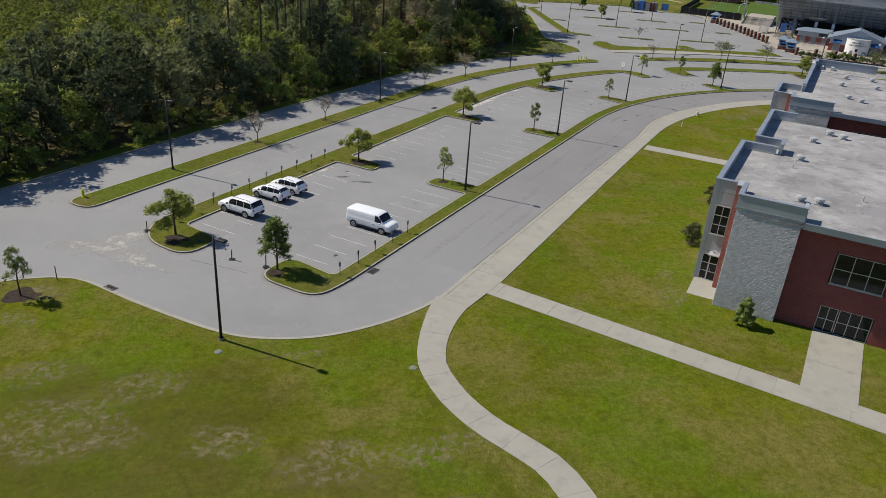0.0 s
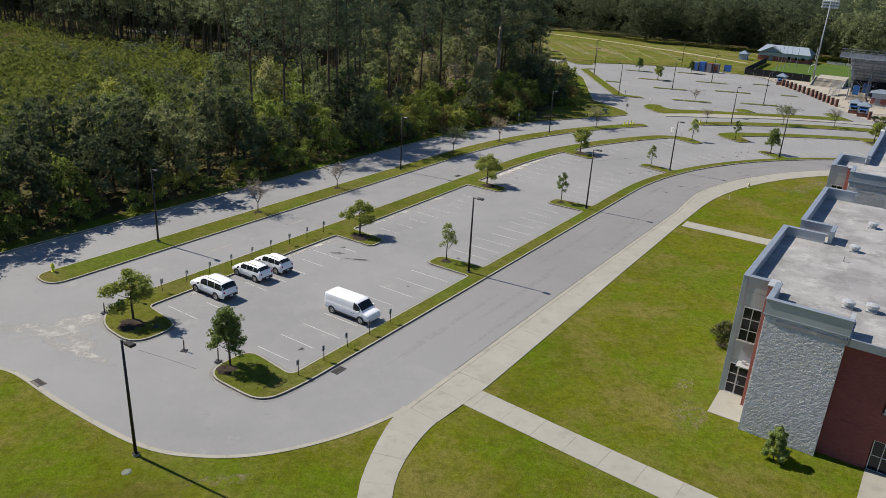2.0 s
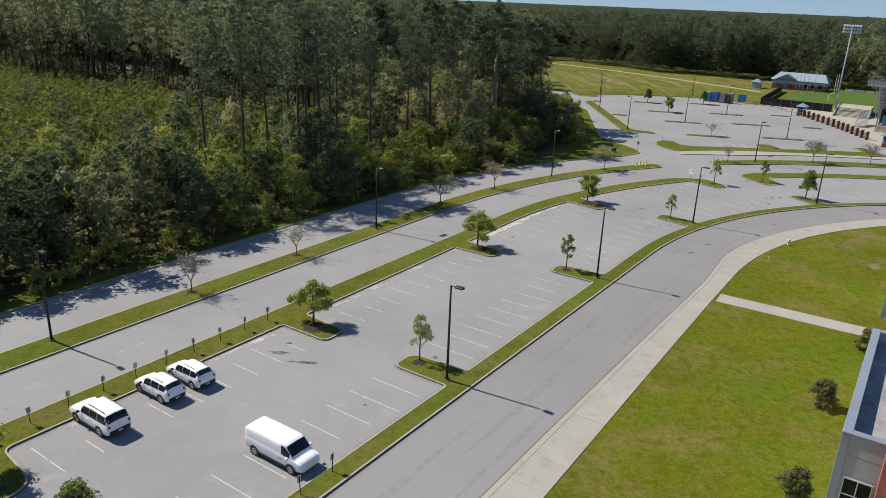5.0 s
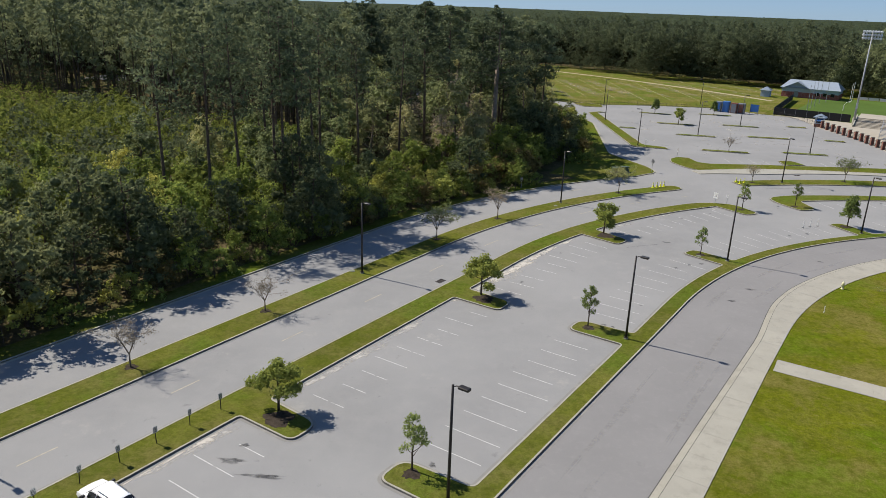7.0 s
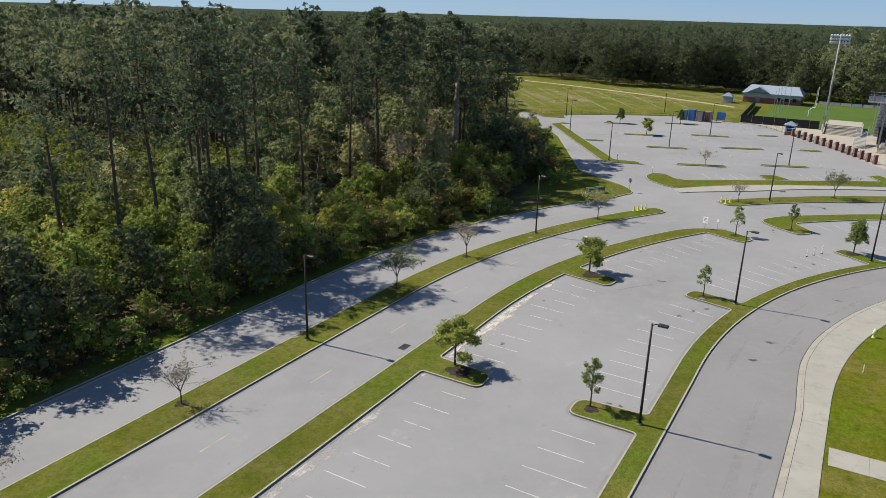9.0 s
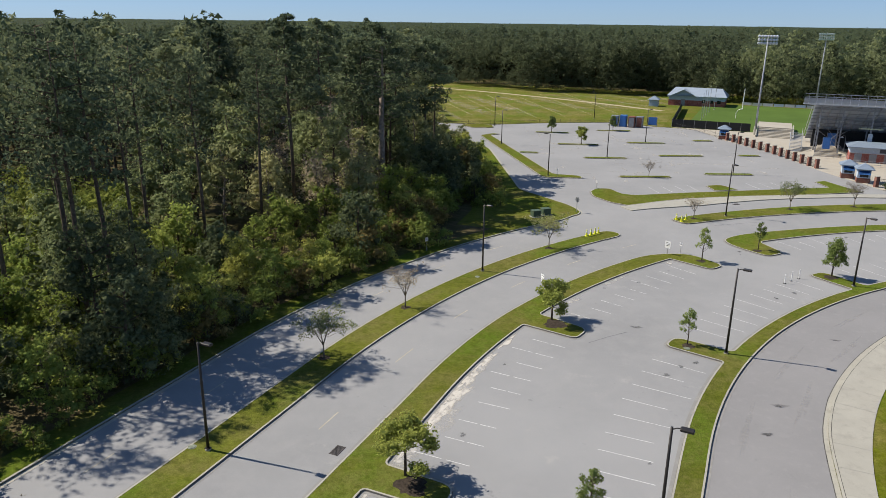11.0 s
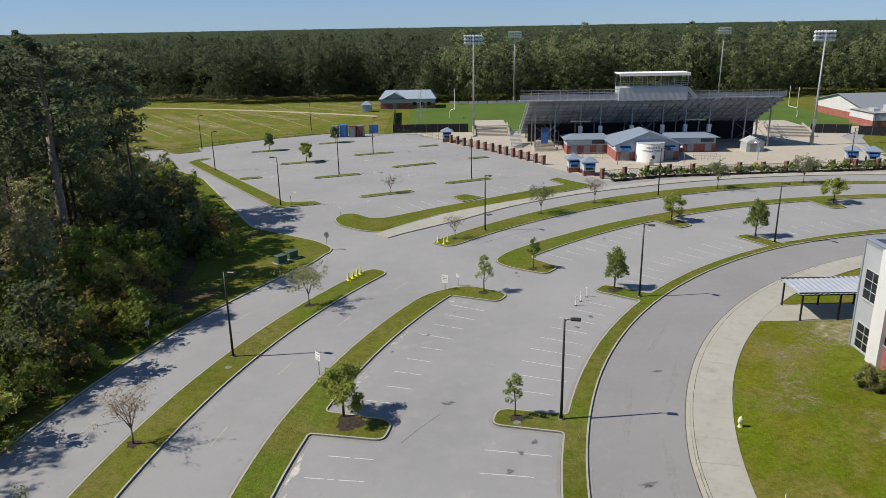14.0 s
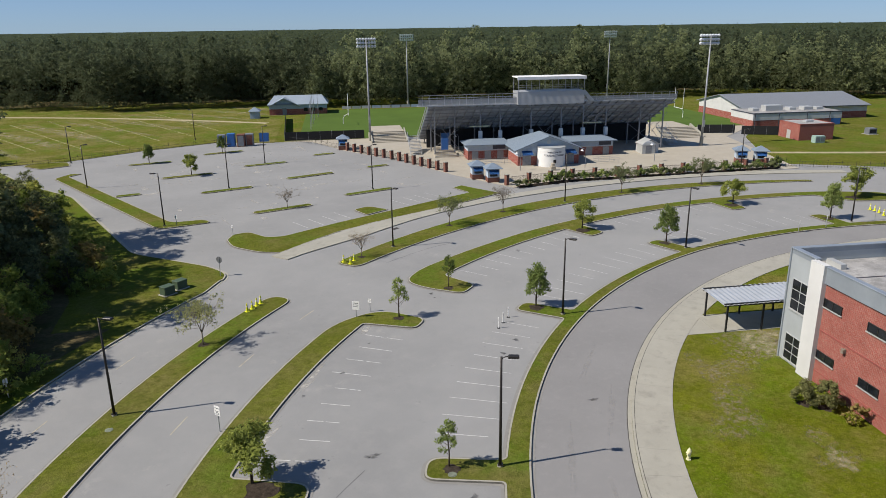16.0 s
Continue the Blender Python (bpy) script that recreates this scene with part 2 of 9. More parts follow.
def leaf_mat(name, deep, fair, other=None, share=0.0, glow=0.35, grain=6.0, gap=0.5, detail=2, least=0.95):
    """Leaves: diffuse with some light shining through; varies by tree and by leaf."""
    m, t, b = material(name, 0.85, 0, 0.08)
    info, geo = t.nodes.new("ShaderNodeObjectInfo"), t.nodes.new("ShaderNodeNewGeometry")
    v = place(t)
    c = mix(t, geo.outputs["Random Per Island"], deep, fair)
    c = mix(t, scaled(t, noisy(t, v, 0.10, 3, 0.6, 0.3, 0.7), 0.6), c, tuple(0.55 * a + 0.45 * d for a, d in zip(deep, fair)))
    if other:
        tint = t.nodes.new("ShaderNodeMapRange")
        tint.inputs["From Min"].default_value, tint.inputs["From Max"].default_value = 1 - share, 1.0
        t.links.new(info.outputs["Random"], tint.inputs["Value"])
        c = mix(t, tint.outputs["Result"], c, other)
    # Leaf grain; its dark blotches paint shaded gaps between leaves into the colour.
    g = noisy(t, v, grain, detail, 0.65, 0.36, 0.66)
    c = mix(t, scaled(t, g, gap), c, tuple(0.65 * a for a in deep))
    bump(t, b, g, 0.8, 0.5 / grain)
    hs = t.nodes.new("ShaderNodeHueSaturation")
    hs.inputs["Saturation"].default_value = 0.86
    val = t.nodes.new("ShaderNodeMapRange")
    val.inputs["To Min"].default_value, val.inputs["To Max"].default_value = least, 1.65
    t.links.new(info.outputs["Random"], val.inputs["Value"])
    t.links.new(val.outputs["Result"], hs.inputs["Value"])
    t.links.new(c, hs.inputs["Color"])
    t.links.new(hs.outputs["Color"], b.inputs["Base Color"])
    tr, add = t.nodes.new("ShaderNodeBsdfTranslucent"), t.nodes.new("ShaderNodeMixShader")
    t.links.new(hs.outputs["Color"], tr.inputs["Color"])
    add.inputs[0].default_value = glow
    t.links.new(b.outputs["BSDF"], add.inputs[1])
    t.links.new(tr.outputs["BSDF"], add.inputs[2])
    t.links.new(add.outputs["Shader"], t.nodes["Material Output"].inputs["Surface"])
    return m


GRASS = grass_mat("lawn_grass", (0.082, 0.104, 0.008), (0.152, 0.166, 0.014), (0.205, 0.170, 0.056), 0.5, 0.66, (0.25, 0.205, 0.11))
VERGE = grass_mat("verge_grass", (0.086, 0.106, 0.014), (0.152, 0.162, 0.028), (0.190, 0.160, 0.062), 0.5, 0.7)
FIELD = grass_mat("field_grass", (0.098, 0.116, 0.018), (0.156, 0.162, 0.030), (0.235, 0.200, 0.082), 0.48, 0.64)
TURF = simple("artificial_turf", (0.070, 0.115, 0.022), 0.9, 0, 0.12, 0.08, 20.0, 0.3, 0.1)
FLOOR = grass_mat("forest_floor", (0.070, 0.068, 0.030), (0.110, 0.100, 0.042), (0.16, 0.12, 0.07), 0.45, 0.6)
ASPHALT = asphalt_mat()
CONCRETE = concrete_mat("concrete", (0.335, 0.322, 0.272), (0.19, 0.18, 0.155), 0.75)
KERB = concrete_mat("kerb_concrete", (0.34, 0.325, 0.27), (0.15, 0.14, 0.11), 0.8)
# Kerb faces are dirty, and their shade is put into the colour too.
KERB_FACE = concrete_mat("shaded_dirty_kerb_face", (0.135, 0.128, 0.112), (0.06, 0.056, 0.05), 0.8)
GUTTER = concrete_mat("gritty_gutter", (0.225, 0.220, 0.205), (0.37, 0.355, 0.31), 0.7)
PLAZA = concrete_mat("plaza_concrete", (0.38, 0.345, 0.28), (0.28, 0.24, 0.18), 0.5)
MULCH = simple("mulch", (0.046, 0.036, 0.027), 0.95, 0, 0.4, 4.0, 25.0, 0.9, 0.1)
YELLOW_LINE = simple("worn_yellow_paint", (0.33, 0.305, 0.235), 0.8, 0, 0.2, 1.2, 15.0, 0.1)
SEAL = simple("old_tar", (0.12, 0.12, 0.122), 0.8, 0, 0.3, 1.0, 12.0, 0.2)
GRIME = simple("gutter_grime", (0.075, 0.070, 0.062), 0.95, 0, 0.5, 0.8, 9.0, 0.3)
BARK = simple("bark", (0.105, 0.080, 0.058), 0.95, 0, 0.35, 3.0, 18.0, 0.8, 0.1)
PALE_BARK = simple("pale_bark", (0.21, 0.175, 0.14), 0.95, 0, 0.3, 3.0, 18.0, 0.8, 0.1)
BRONZE = simple("dark_bronze_metal", (0.030, 0.026, 0.022), 0.45, 0.3, 0.2, 2.0, 30.0, 0.05)
GALV = simple("galvanised_steel", (0.42, 0.43, 0.44), 0.45, 0.6, 0.15, 1.5, 30.0, 0.05)
BLACK = simple("black_metal", (0.018, 0.018, 0.018), 0.55, 0.2, 0.2)
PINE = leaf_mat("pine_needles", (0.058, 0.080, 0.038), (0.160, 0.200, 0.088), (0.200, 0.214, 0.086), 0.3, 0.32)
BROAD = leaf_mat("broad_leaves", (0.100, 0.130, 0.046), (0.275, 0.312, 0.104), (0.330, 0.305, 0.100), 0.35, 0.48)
# Yellow-green leaves, their colour lightened further for sun on the wood's edge.
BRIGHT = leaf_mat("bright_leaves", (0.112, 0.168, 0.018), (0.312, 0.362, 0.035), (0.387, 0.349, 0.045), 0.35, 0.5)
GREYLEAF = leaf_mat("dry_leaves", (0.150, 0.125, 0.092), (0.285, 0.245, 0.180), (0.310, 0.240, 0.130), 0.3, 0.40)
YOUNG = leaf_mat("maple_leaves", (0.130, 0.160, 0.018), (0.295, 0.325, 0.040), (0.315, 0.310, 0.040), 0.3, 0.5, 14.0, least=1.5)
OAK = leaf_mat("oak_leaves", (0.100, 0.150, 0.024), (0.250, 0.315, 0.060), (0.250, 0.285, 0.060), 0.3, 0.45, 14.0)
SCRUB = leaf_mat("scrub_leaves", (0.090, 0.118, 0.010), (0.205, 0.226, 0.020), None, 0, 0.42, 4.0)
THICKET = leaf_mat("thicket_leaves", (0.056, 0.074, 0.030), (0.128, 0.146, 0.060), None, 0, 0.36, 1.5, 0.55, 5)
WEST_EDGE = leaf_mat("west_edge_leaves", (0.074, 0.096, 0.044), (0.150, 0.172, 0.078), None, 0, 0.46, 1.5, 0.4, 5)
# Far leaves evened out in colour to stand in for distance haze.
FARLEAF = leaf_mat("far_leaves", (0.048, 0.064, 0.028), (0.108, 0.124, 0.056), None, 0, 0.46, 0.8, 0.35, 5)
# Lighter copy for the shaded wood face, with skylight put into its colour.
FIELD_EDGE = leaf_mat("lightened_edge_leaves", (0.120, 0.146, 0.060), (0.240, 0.262, 0.104), None, 0, 0.52, 1.5, 0.35, 5)
# Dark green leaves; the shade of the wood's edge is put into the colour.
DEEP = leaf_mat("dark_shaded_leaves", (0.056, 0.076, 0.031), (0.155, 0.182, 0.070), (0.195, 0.204, 0.070), 0.3, 0.40)
# Olive-tinted lit copy of the broad leaves, brightened against the wood's shade.
OLIVE = leaf_mat("lightened_olive_leaves", (0.150, 0.168, 0.060), (0.370, 0.375, 0.135), (0.400, 0.345, 0.130), 0.4, 0.5)
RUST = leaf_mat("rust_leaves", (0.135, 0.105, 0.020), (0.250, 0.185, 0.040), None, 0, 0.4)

# ---------------------------------------------------------------- ground, roads, lawns
m = Mesh()
for i in range(12):
    for j in range(12):
        x0, y0 = -4500 + 750 * i, -4500 + 750 * j
        m.add([(x0, y0, -0.03), (x0 + 750, y0, -0.03), (x0 + 750, y0 + 750, -0.03), (x0, y0 + 750, -0.03)], [(0, 1, 2, 3)])
structure("ground", m, FLOOR, "dark woodland floor reaching the horizon")
m = Mesh()
m.add([(-140, 20, 0), (240, 20, 0), (240, 290, 0), (-140, 290, 0)], [(0, 1, 2, 3)])
structure("road", m, ASPHALT, "pale weathered asphalt of the drives and car parks")


def drive_mat():
    """Tarmac worn in streaks along the bend."""
    m, t, b = material("drive_asphalt", 0.9, 0, 0.25)
    v = place(t)
    c = mix(t, noisy(t, v, 0.12, 6, 0.65), (0.196, 0.192, 0.188), (0.222, 0.217, 0.212))
    c = mix(t, scaled(t, noisy(t, v, 1.4, 6, 0.75, 0.52, 0.72), 0.45), c, (0.27, 0.262, 0.252))
    c = mix(t, scaled(t, noisy(t, v, 0.6, 7, 0.75, 0.60, 0.72), 0.5), c, (0.14, 0.138, 0.136))
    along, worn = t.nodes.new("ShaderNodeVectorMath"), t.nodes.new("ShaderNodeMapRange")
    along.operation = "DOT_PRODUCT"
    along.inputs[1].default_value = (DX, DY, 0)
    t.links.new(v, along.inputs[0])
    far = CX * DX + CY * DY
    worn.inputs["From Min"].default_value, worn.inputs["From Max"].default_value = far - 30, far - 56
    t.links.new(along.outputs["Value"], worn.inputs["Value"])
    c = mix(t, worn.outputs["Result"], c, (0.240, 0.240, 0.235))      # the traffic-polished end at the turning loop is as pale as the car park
    g = noisy(t, v, 26.0, 4, 0.75, 0.3, 0.7)
    c = mix(t, scaled(t, g, 0.28), c, (0.12, 0.12, 0.12))
    t.links.new(c, b.inputs["Base Color"])
    bump(t, b, g, 0.35, 0.01)
    return m


DRIVE = drive_mat()
m = Mesh()
pts = [(-57.0 + 2.0 * i) for i in range(104)]
m.v = [(*W(s, r), 0.0035) for s in pts for r in (58.7, 66.7)]
m.f = [(2 * i, 2 * i + 2, 2 * i + 3, 2 * i + 1) for i in range(len(pts) - 1)]
m.m = [0] * len(m.f)
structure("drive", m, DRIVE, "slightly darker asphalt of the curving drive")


def kerbed(name, outline, label, mat=None, gutter=0.0, mulch=None):
    """A raised grass bed inside a concrete kerb."""
    mat = mat or VERGE
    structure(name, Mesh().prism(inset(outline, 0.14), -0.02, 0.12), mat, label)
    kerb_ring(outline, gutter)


def band(m, rings, mat):
    """Open strips of faces through a closed row of sections."""
    n, w, o = len(rings), len(rings[0]), len(m.v)
    m.v += [p for ring in rings for p in ring]
    for i in range(n):
        for k in range(w - 1):
            a, b = o + i * w + k, o + (i + 1) % n * w + k
            m.f.append((a, b, b + 1, a + 1))
            m.m.append(mat)
    return m


def kerb_ring(outline, gutter=0.0, name="kerb"):
    m, n = Mesh(), len(outline)
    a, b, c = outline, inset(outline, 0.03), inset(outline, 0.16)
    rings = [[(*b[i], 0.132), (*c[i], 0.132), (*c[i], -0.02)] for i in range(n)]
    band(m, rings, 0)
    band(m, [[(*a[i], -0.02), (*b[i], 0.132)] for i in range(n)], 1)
    if gutter:
        o = inset(outline, -gutter)
        structure("gutter", band(Mesh(), [[(*o[i], 0.010), (*a[i], 0.012)] for i in range(n)], 0), GUTTER, "gritty gutter strip at the foot of the kerb")
    return structure(name, m, [KERB, KERB_FACE], "narrow concrete kerb, its dirty face darkened for shade")


def plan_outline(corners, step=2.0):
    """Outline given in s and r, with rounded corners, laid on the bend."""
    return [W(*p) for p in dense(fillet(corners, 0.9), step)]


# planting strip between the lot and the approach road, with tree bays into the lot
left_strip = [(-64.0, 85.75, 0.6), (-64.6, 80.8, 1.6), (-69.0, 80.8, 2.6), (-68.6, 86.0, 2.5), (-65.6, 88.75, 2.5), (-1.0, 88.62, 0.0), (15.0, 88.95, 0.0), (40.2, 88.7, 3.0), (44.4, 86.0, 2.2),
              (44.0, 80.6, 1.3), (41.5, 80.6, 0.8), (40.8, 85.9, 0.3)]
for a, near in ((14.4, 86.1), (-12.75, 85.85), (-40.4, 85.7)):
    left_strip += [(a + 3.0, near, 0.4), (a + 2.7, 80.6, 1.2), (a, 80.6, 0.8), (a, near, 0.3)]
kerbed("planting_strip", plan_outline(left_strip), "kerbed grass strip with tree bays beside the car park", gutter=0.24)
right_strip = [(-64.2, 68.45, 0.6), (-63.6, 73.6, 1.6), (-68.2, 73.6, 2.2), (-68.2, 67.2, 2.6), (-64.5, 66.7, 2.0), (-2.0, 66.52, 0.0), (30.0, 66.75, 0.0), (85.0, 66.7, 0.0), (100.0, 66.1, 0.0), (150.0, 65.4, 0.5), (150.0, 67.2, 0.5)]
for a, near in ((115.0, 67.6), (82.0, 68.0), (49.8, 68.3), (17.9, 68.45), (-12.4, 68.35), (-40.1, 68.36)):
    right_strip += [(a + 3.0, near, 0.4), (a + 2.7, near + 5.2, 1.2), (a, near + 5.2, 0.9), (a, near, 0.3)]
kerbed("planting_strip", plan_outline(right_strip), "narrow kerbed grass strip between car park and drive", gutter=0.24)
far_strip = [(52.0, 88.1, 1.8), (55.5, 88.9, 1.5), (67.0, 88.1, 0.0), (90.0, 87.2, 0.0), (121.0, 86.8, 1.0), (127.0, 86.6, 1.5), (136.0, 85.0, 1.5), (136.0, 79.5, 1.5), (128.0, 79.3, 1.5), (124.5, 84.2, 0.8)]
for a, near, tip in ((106.6, 84.4, 79.2), (79.2, 84.7, 80.0)):
    far_strip += [(a + 3.2, near, 0.5), (a + 2.8, tip, 1.2), (a, tip, 0.8), (a, near, 0.3)]
far_strip += [(55.6, 85.2, 0.8), (54.7, 80.4, 1.1), (51.6, 80.3, 1.1), (51.2, 85.0, 1.5)]
kerbed("planting_strip", plan_outline(far_strip), "kerbed grass strip with trees along the upper car park", gutter=0.24)
kerbed("median", plan_outline([(-67.2, 95.75, 1.6), (-67.2, 99.1, 1.6), (0.0, 98.9, 0.0), (43.6, 99.1, 1.6), (43.6, 96.1, 1.6), (12.0, 95.75, 0.0)]), "long kerbed grass median between two carriageways", gutter=0.22)
kerbed("median", plan_outline([(53.2, 95.9, 1.4), (53.2, 99.4, 1.4), (85.0, 99.5, 0.0), (110.0, 98.4, 3), (130.0, 96.0, 1.0), (130.0, 94.6, 0.8), (110.0, 95.0, 3), (72.0, 95.3, 0.0)]),
       "kerbed grass median beyond the junction", gutter=0.22)

# the lawn that holds the school, bounded by the turning loop and the drive
loop = curve([(-75.0, 20.0), (-60.0, 36.0), (-45.0, 45.5), (-34.0, 48.2), (-29.3, 50.1), (-27.0, 50.6), (-24.6, 50.2), (-19.2, 47.3), (-12.2, 44.2),
              (-7.8, 43.9), (-3.8, 45.1), (0.3, 47.9), (3.35, 51.25), (4.9, 54.2)], 6)
def drive_kerb(s):
    """Distance of the sidewalk's kerb from the bend's centre; it steps out where the bend begins."""
    return float(np.interp(s, [-57, -40, -22, -10, -3, 3, 9, 16], [59.02, 58.98, 58.82, 58.66, 58.58, 58.95, 59.45, 59.68]))


edge = loop[:-7] + [W(s, drive_kerb(s)) for s in np.arange(-62.4, 150.1, 2.0)]
structure("lawn", Mesh().prism(edge + [W(150, 20), (190, 60), (160, -60), (-75, -60)], -0.02, 0.12), GRASS, "broad mown lawn with dry patches round the school")
m = ribbon(edge, 0.0, -0.16, -0.02, 0.15)
ribbon(edge, 0.32, 0.0, -0.01, 0.014, m)
structure("kerb", m, KERB, "concrete kerb, weathered and stained")
structure("gutter_joint", ribbon([W(s, drive_kerb(s) + 0.32) for s in np.arange(-56.0, 150.1, 2.0)], 0.0, 0.06, -0.01, 0.0155), GRIME, "dark open joint between gutter and asphalt")
structure("kerb_joint", ribbon([W(s, drive_kerb(s) - 0.2) for s in np.arange(-56.0, 150.1, 2.0)], 0.0, 0.04, 0.0, 0.1525), GRIME, "dark joint between kerb and sidewalk")

# the wood's verge on the far side of the approach road
verge = [W(s, 106.46) for s in np.arange(-120, 42.1, 2.0)] + fillet([W(44.5, 107.0), (33.9, 174.5), (33.2, 178.6), (27.0, 190.4), (27.2, 232.0), (22.0, 250.0), (19.0, 272.0)], 1.8)[3:]
structure("verge", Mesh().prism(verge + [(-300, 272), (-330, 40), LP(-120, 300)], -0.02, 0.11), VERGE, "rough grass verge at the edge of the wood")
m = ribbon(verge, 0.0, 0.16, -0.02, 0.15)
ribbon(verge, 0.0, -0.32, -0.01, 0.014, m)
structure("kerb", m, KERB, "concrete kerb, weathered and stained")
structure("wood_floor", Mesh().prism([W(s, 109.0) for s in np.arange(-120, 34.1, 2.0)] + [(14.0, 168.0), (17.0, 176.0), (19.0, 190.0), (20.0, 232.0), (15.0, 250.0), (12.0, 272.0), (-300, 272), (-330, 40), LP(-120, 300)], 0.0, 0.116), FLOOR,
          "brown leaf litter and low growth under the wood")

# ---------------------------------------------------------------- trees
def cards(centres, size, lean=None, slim=0.6):
    """Small leaf sprays: a forked, slightly folded spray at each centre, facing roughly outwards from its clump."""
    n = len(centres)
    w = rng.normal(size=(n, 3))
    if lean is not None:
        w = w * 0.62 + lean
    w /= np.linalg.norm(w, axis=1, keepdims=True) + 1e-9
    u = np.cross(rng.normal(size=(n, 3)), w)
    u /= np.linalg.norm(u, axis=1, keepdims=True) + 1e-9
    v = np.cross(w, u)
    a = (np.asarray(size) * rng.uniform(0.6, 1.5, n))[:, None] * 0.58
    c = np.asarray(centres)
    notch = rng.uniform(-0.45, 0.2, n)[:, None]
    fold = rng.uniform(-0.3, 0.3, n)[:, None]
    return np.stack([c - a * u - 0.3 * a * v, c + a * notch * v + a * fold * w, c + a * u * rng.uniform(0.5, 1.0, n)[:, None] - 0.3 * a * v, c + a * (slim + 0.25) * v], 1)


def clump(c, rad, n, flat, size, slim=0.6):
    """A clump of sprays, thickest at its skin."""
    p = rng.normal(size=(n, 3))
    p /= np.linalg.norm(p, axis=1, keepdims=True)
    k = rng.uniform(0.2, 1.0, n) ** 0.4 * rng.uniform(0.85, 1.15, n)
    return cards(np.array(c) + p * k[:, None] * np.array([rad, rad, rad * flat]), size, p + (0, 0, 0.25), slim)


def dodeca():
    """The twelve lozenges of a round lump, as corner numbers and unit corners."""
    v = [(x, y, z) for x in (-1, 1) for y in (-1, 1) for z in (-1, 1)]
    v += [tuple(2 * s if i == a else 0 for i in range(3)) for a in range(3) for s in (-1, 1)]
    f = []
    for a, b in ((0, 1), (0, 2), (1, 2)):
        for p in (-1, 1):
            for q in (-1, 1):
                c = [i for i in range(8) if v[i][a] == p and v[i][b] == q]
                f.append((8 + 2 * a + (p > 0), c[0], 8 + 2 * b + (q > 0), c[1]))
    u = np.array(v, float)
    for i, g in enumerate(f):                 # all lozenges face out
        a, b, c = (u[k] for k in g[:3])
        f[i] = g if np.dot(np.cross(b - a, c - a), a + b + c) > 0 else g[::-1]
    return u / np.linalg.norm(u, axis=1, keepdims=True), np.array(f)


LUMP_V, LUMP_F = dodeca()


def lump(c, rad):
    """Corners of an uneven leafy lump that closes the depth of a crown."""
    return np.array(c) + LUMP_V * rng.uniform(0.55, 1.3, (14, 1)) * np.array(rad)


def leaf_data(name, quads, mat, lumps=()):
    """One mesh of leaf sprays and of the soft lumps behind them."""
    quads = np.asarray(quads, np.float32).reshape(-1, 4, 3)
    lumps = np.asarray(lumps, np.float32).reshape(-1, 14, 3)
    n, k = len(quads), len(lumps)
    idx = np.concatenate([np.arange(4 * n), (4 * n + 14 * np.arange(k)[:, None, None] + LUMP_F[None]).ravel()]).astype(np.int32)
    me = bpy.data.meshes.new(name)
    me.vertices.add(4 * n + 14 * k)
    me.vertices.foreach_set("co", np.concatenate([quads.reshape(-1, 3), lumps.reshape(-1, 3)]).ravel())
    me.loops.add(len(idx))
    me.loops.foreach_set("vertex_index", idx)
    me.polygons.add(n + 12 * k)
    me.polygons.foreach_set("loop_start", np.arange(0, len(idx), 4, dtype=np.int32))
    me.polygons.foreach_set("use_smooth", np.arange(n + 12 * k) >= n)
    me.materials.append(mat)
    me.update(calc_edges=True)
    return me


def limbs(mesh, h, base, reach, k, rad, up=0.5):
    """Trunk and main limbs; gives back the limbs' ends."""
    bend = rng.normal(0, 0.02 * h, (4, 2))
    pts = [(0, 0, -0.1), (*bend[0] * 0.3, h * 0.3), (*bend[1] * 0.6, h * 0.6), (*bend[2] * 0.8, h * 0.92)]
    mesh.tube(pts, [rad * 1.25, rad, rad * 0.65, rad * 0.2], 7)
    ends = [np.array(pts[-1])]
    for i in range(k):
        a, z = 2.4 * i + rng.uniform(-0.5, 0.5), h * (base + (0.85 - base) * (i + 0.3) / k)
        t = (z / h)
        foot = np.array([bend[1][0] * t, bend[1][1] * t, z])
        d = reach * rng.uniform(0.6, 1.0) * (1.15 - 0.75 * (i / k))
        end = foot + np.array([math.cos(a) * d, math.sin(a) * d, up * d])
        mid = (foot + end) / 2 + np.array([0, 0, -0.06 * d])
        mesh.tube([tuple(foot), tuple(mid), tuple(end)], [rad * 0.42, rad * 0.28, rad * 0.08], 5)
        ends.append(end)
    return ends


def broad_tree(h, reach, leaves, size, base=0.3, k=12, rad=None, lobes=2, flat=0.75, core=0.6, up=0.5):
    """A rounded, uneven broad-leaved tree: (wood, leaf sprays)."""
    wood = Mesh()
    ends = limbs(wood, h, base, reach, k, rad or 0.012 * h + 0.03, up)
    per = max(4, leaves // (len(ends) * lobes))
    out, soft = [], []
    for e in ends:
        for _ in range(lobes):
            c = e + rng.normal(0, 0.16 * reach, 3)
            c[2] = max(c[2], h * base * 0.8)
            w = reach * rng.uniform(0.26, 0.46)
            out.append(clump(c, w, per, flat, size))
            if core:
                soft.append(lump(c, (core * w, core * w, core * w * flat)))
    return wood, np.concatenate(out), soft


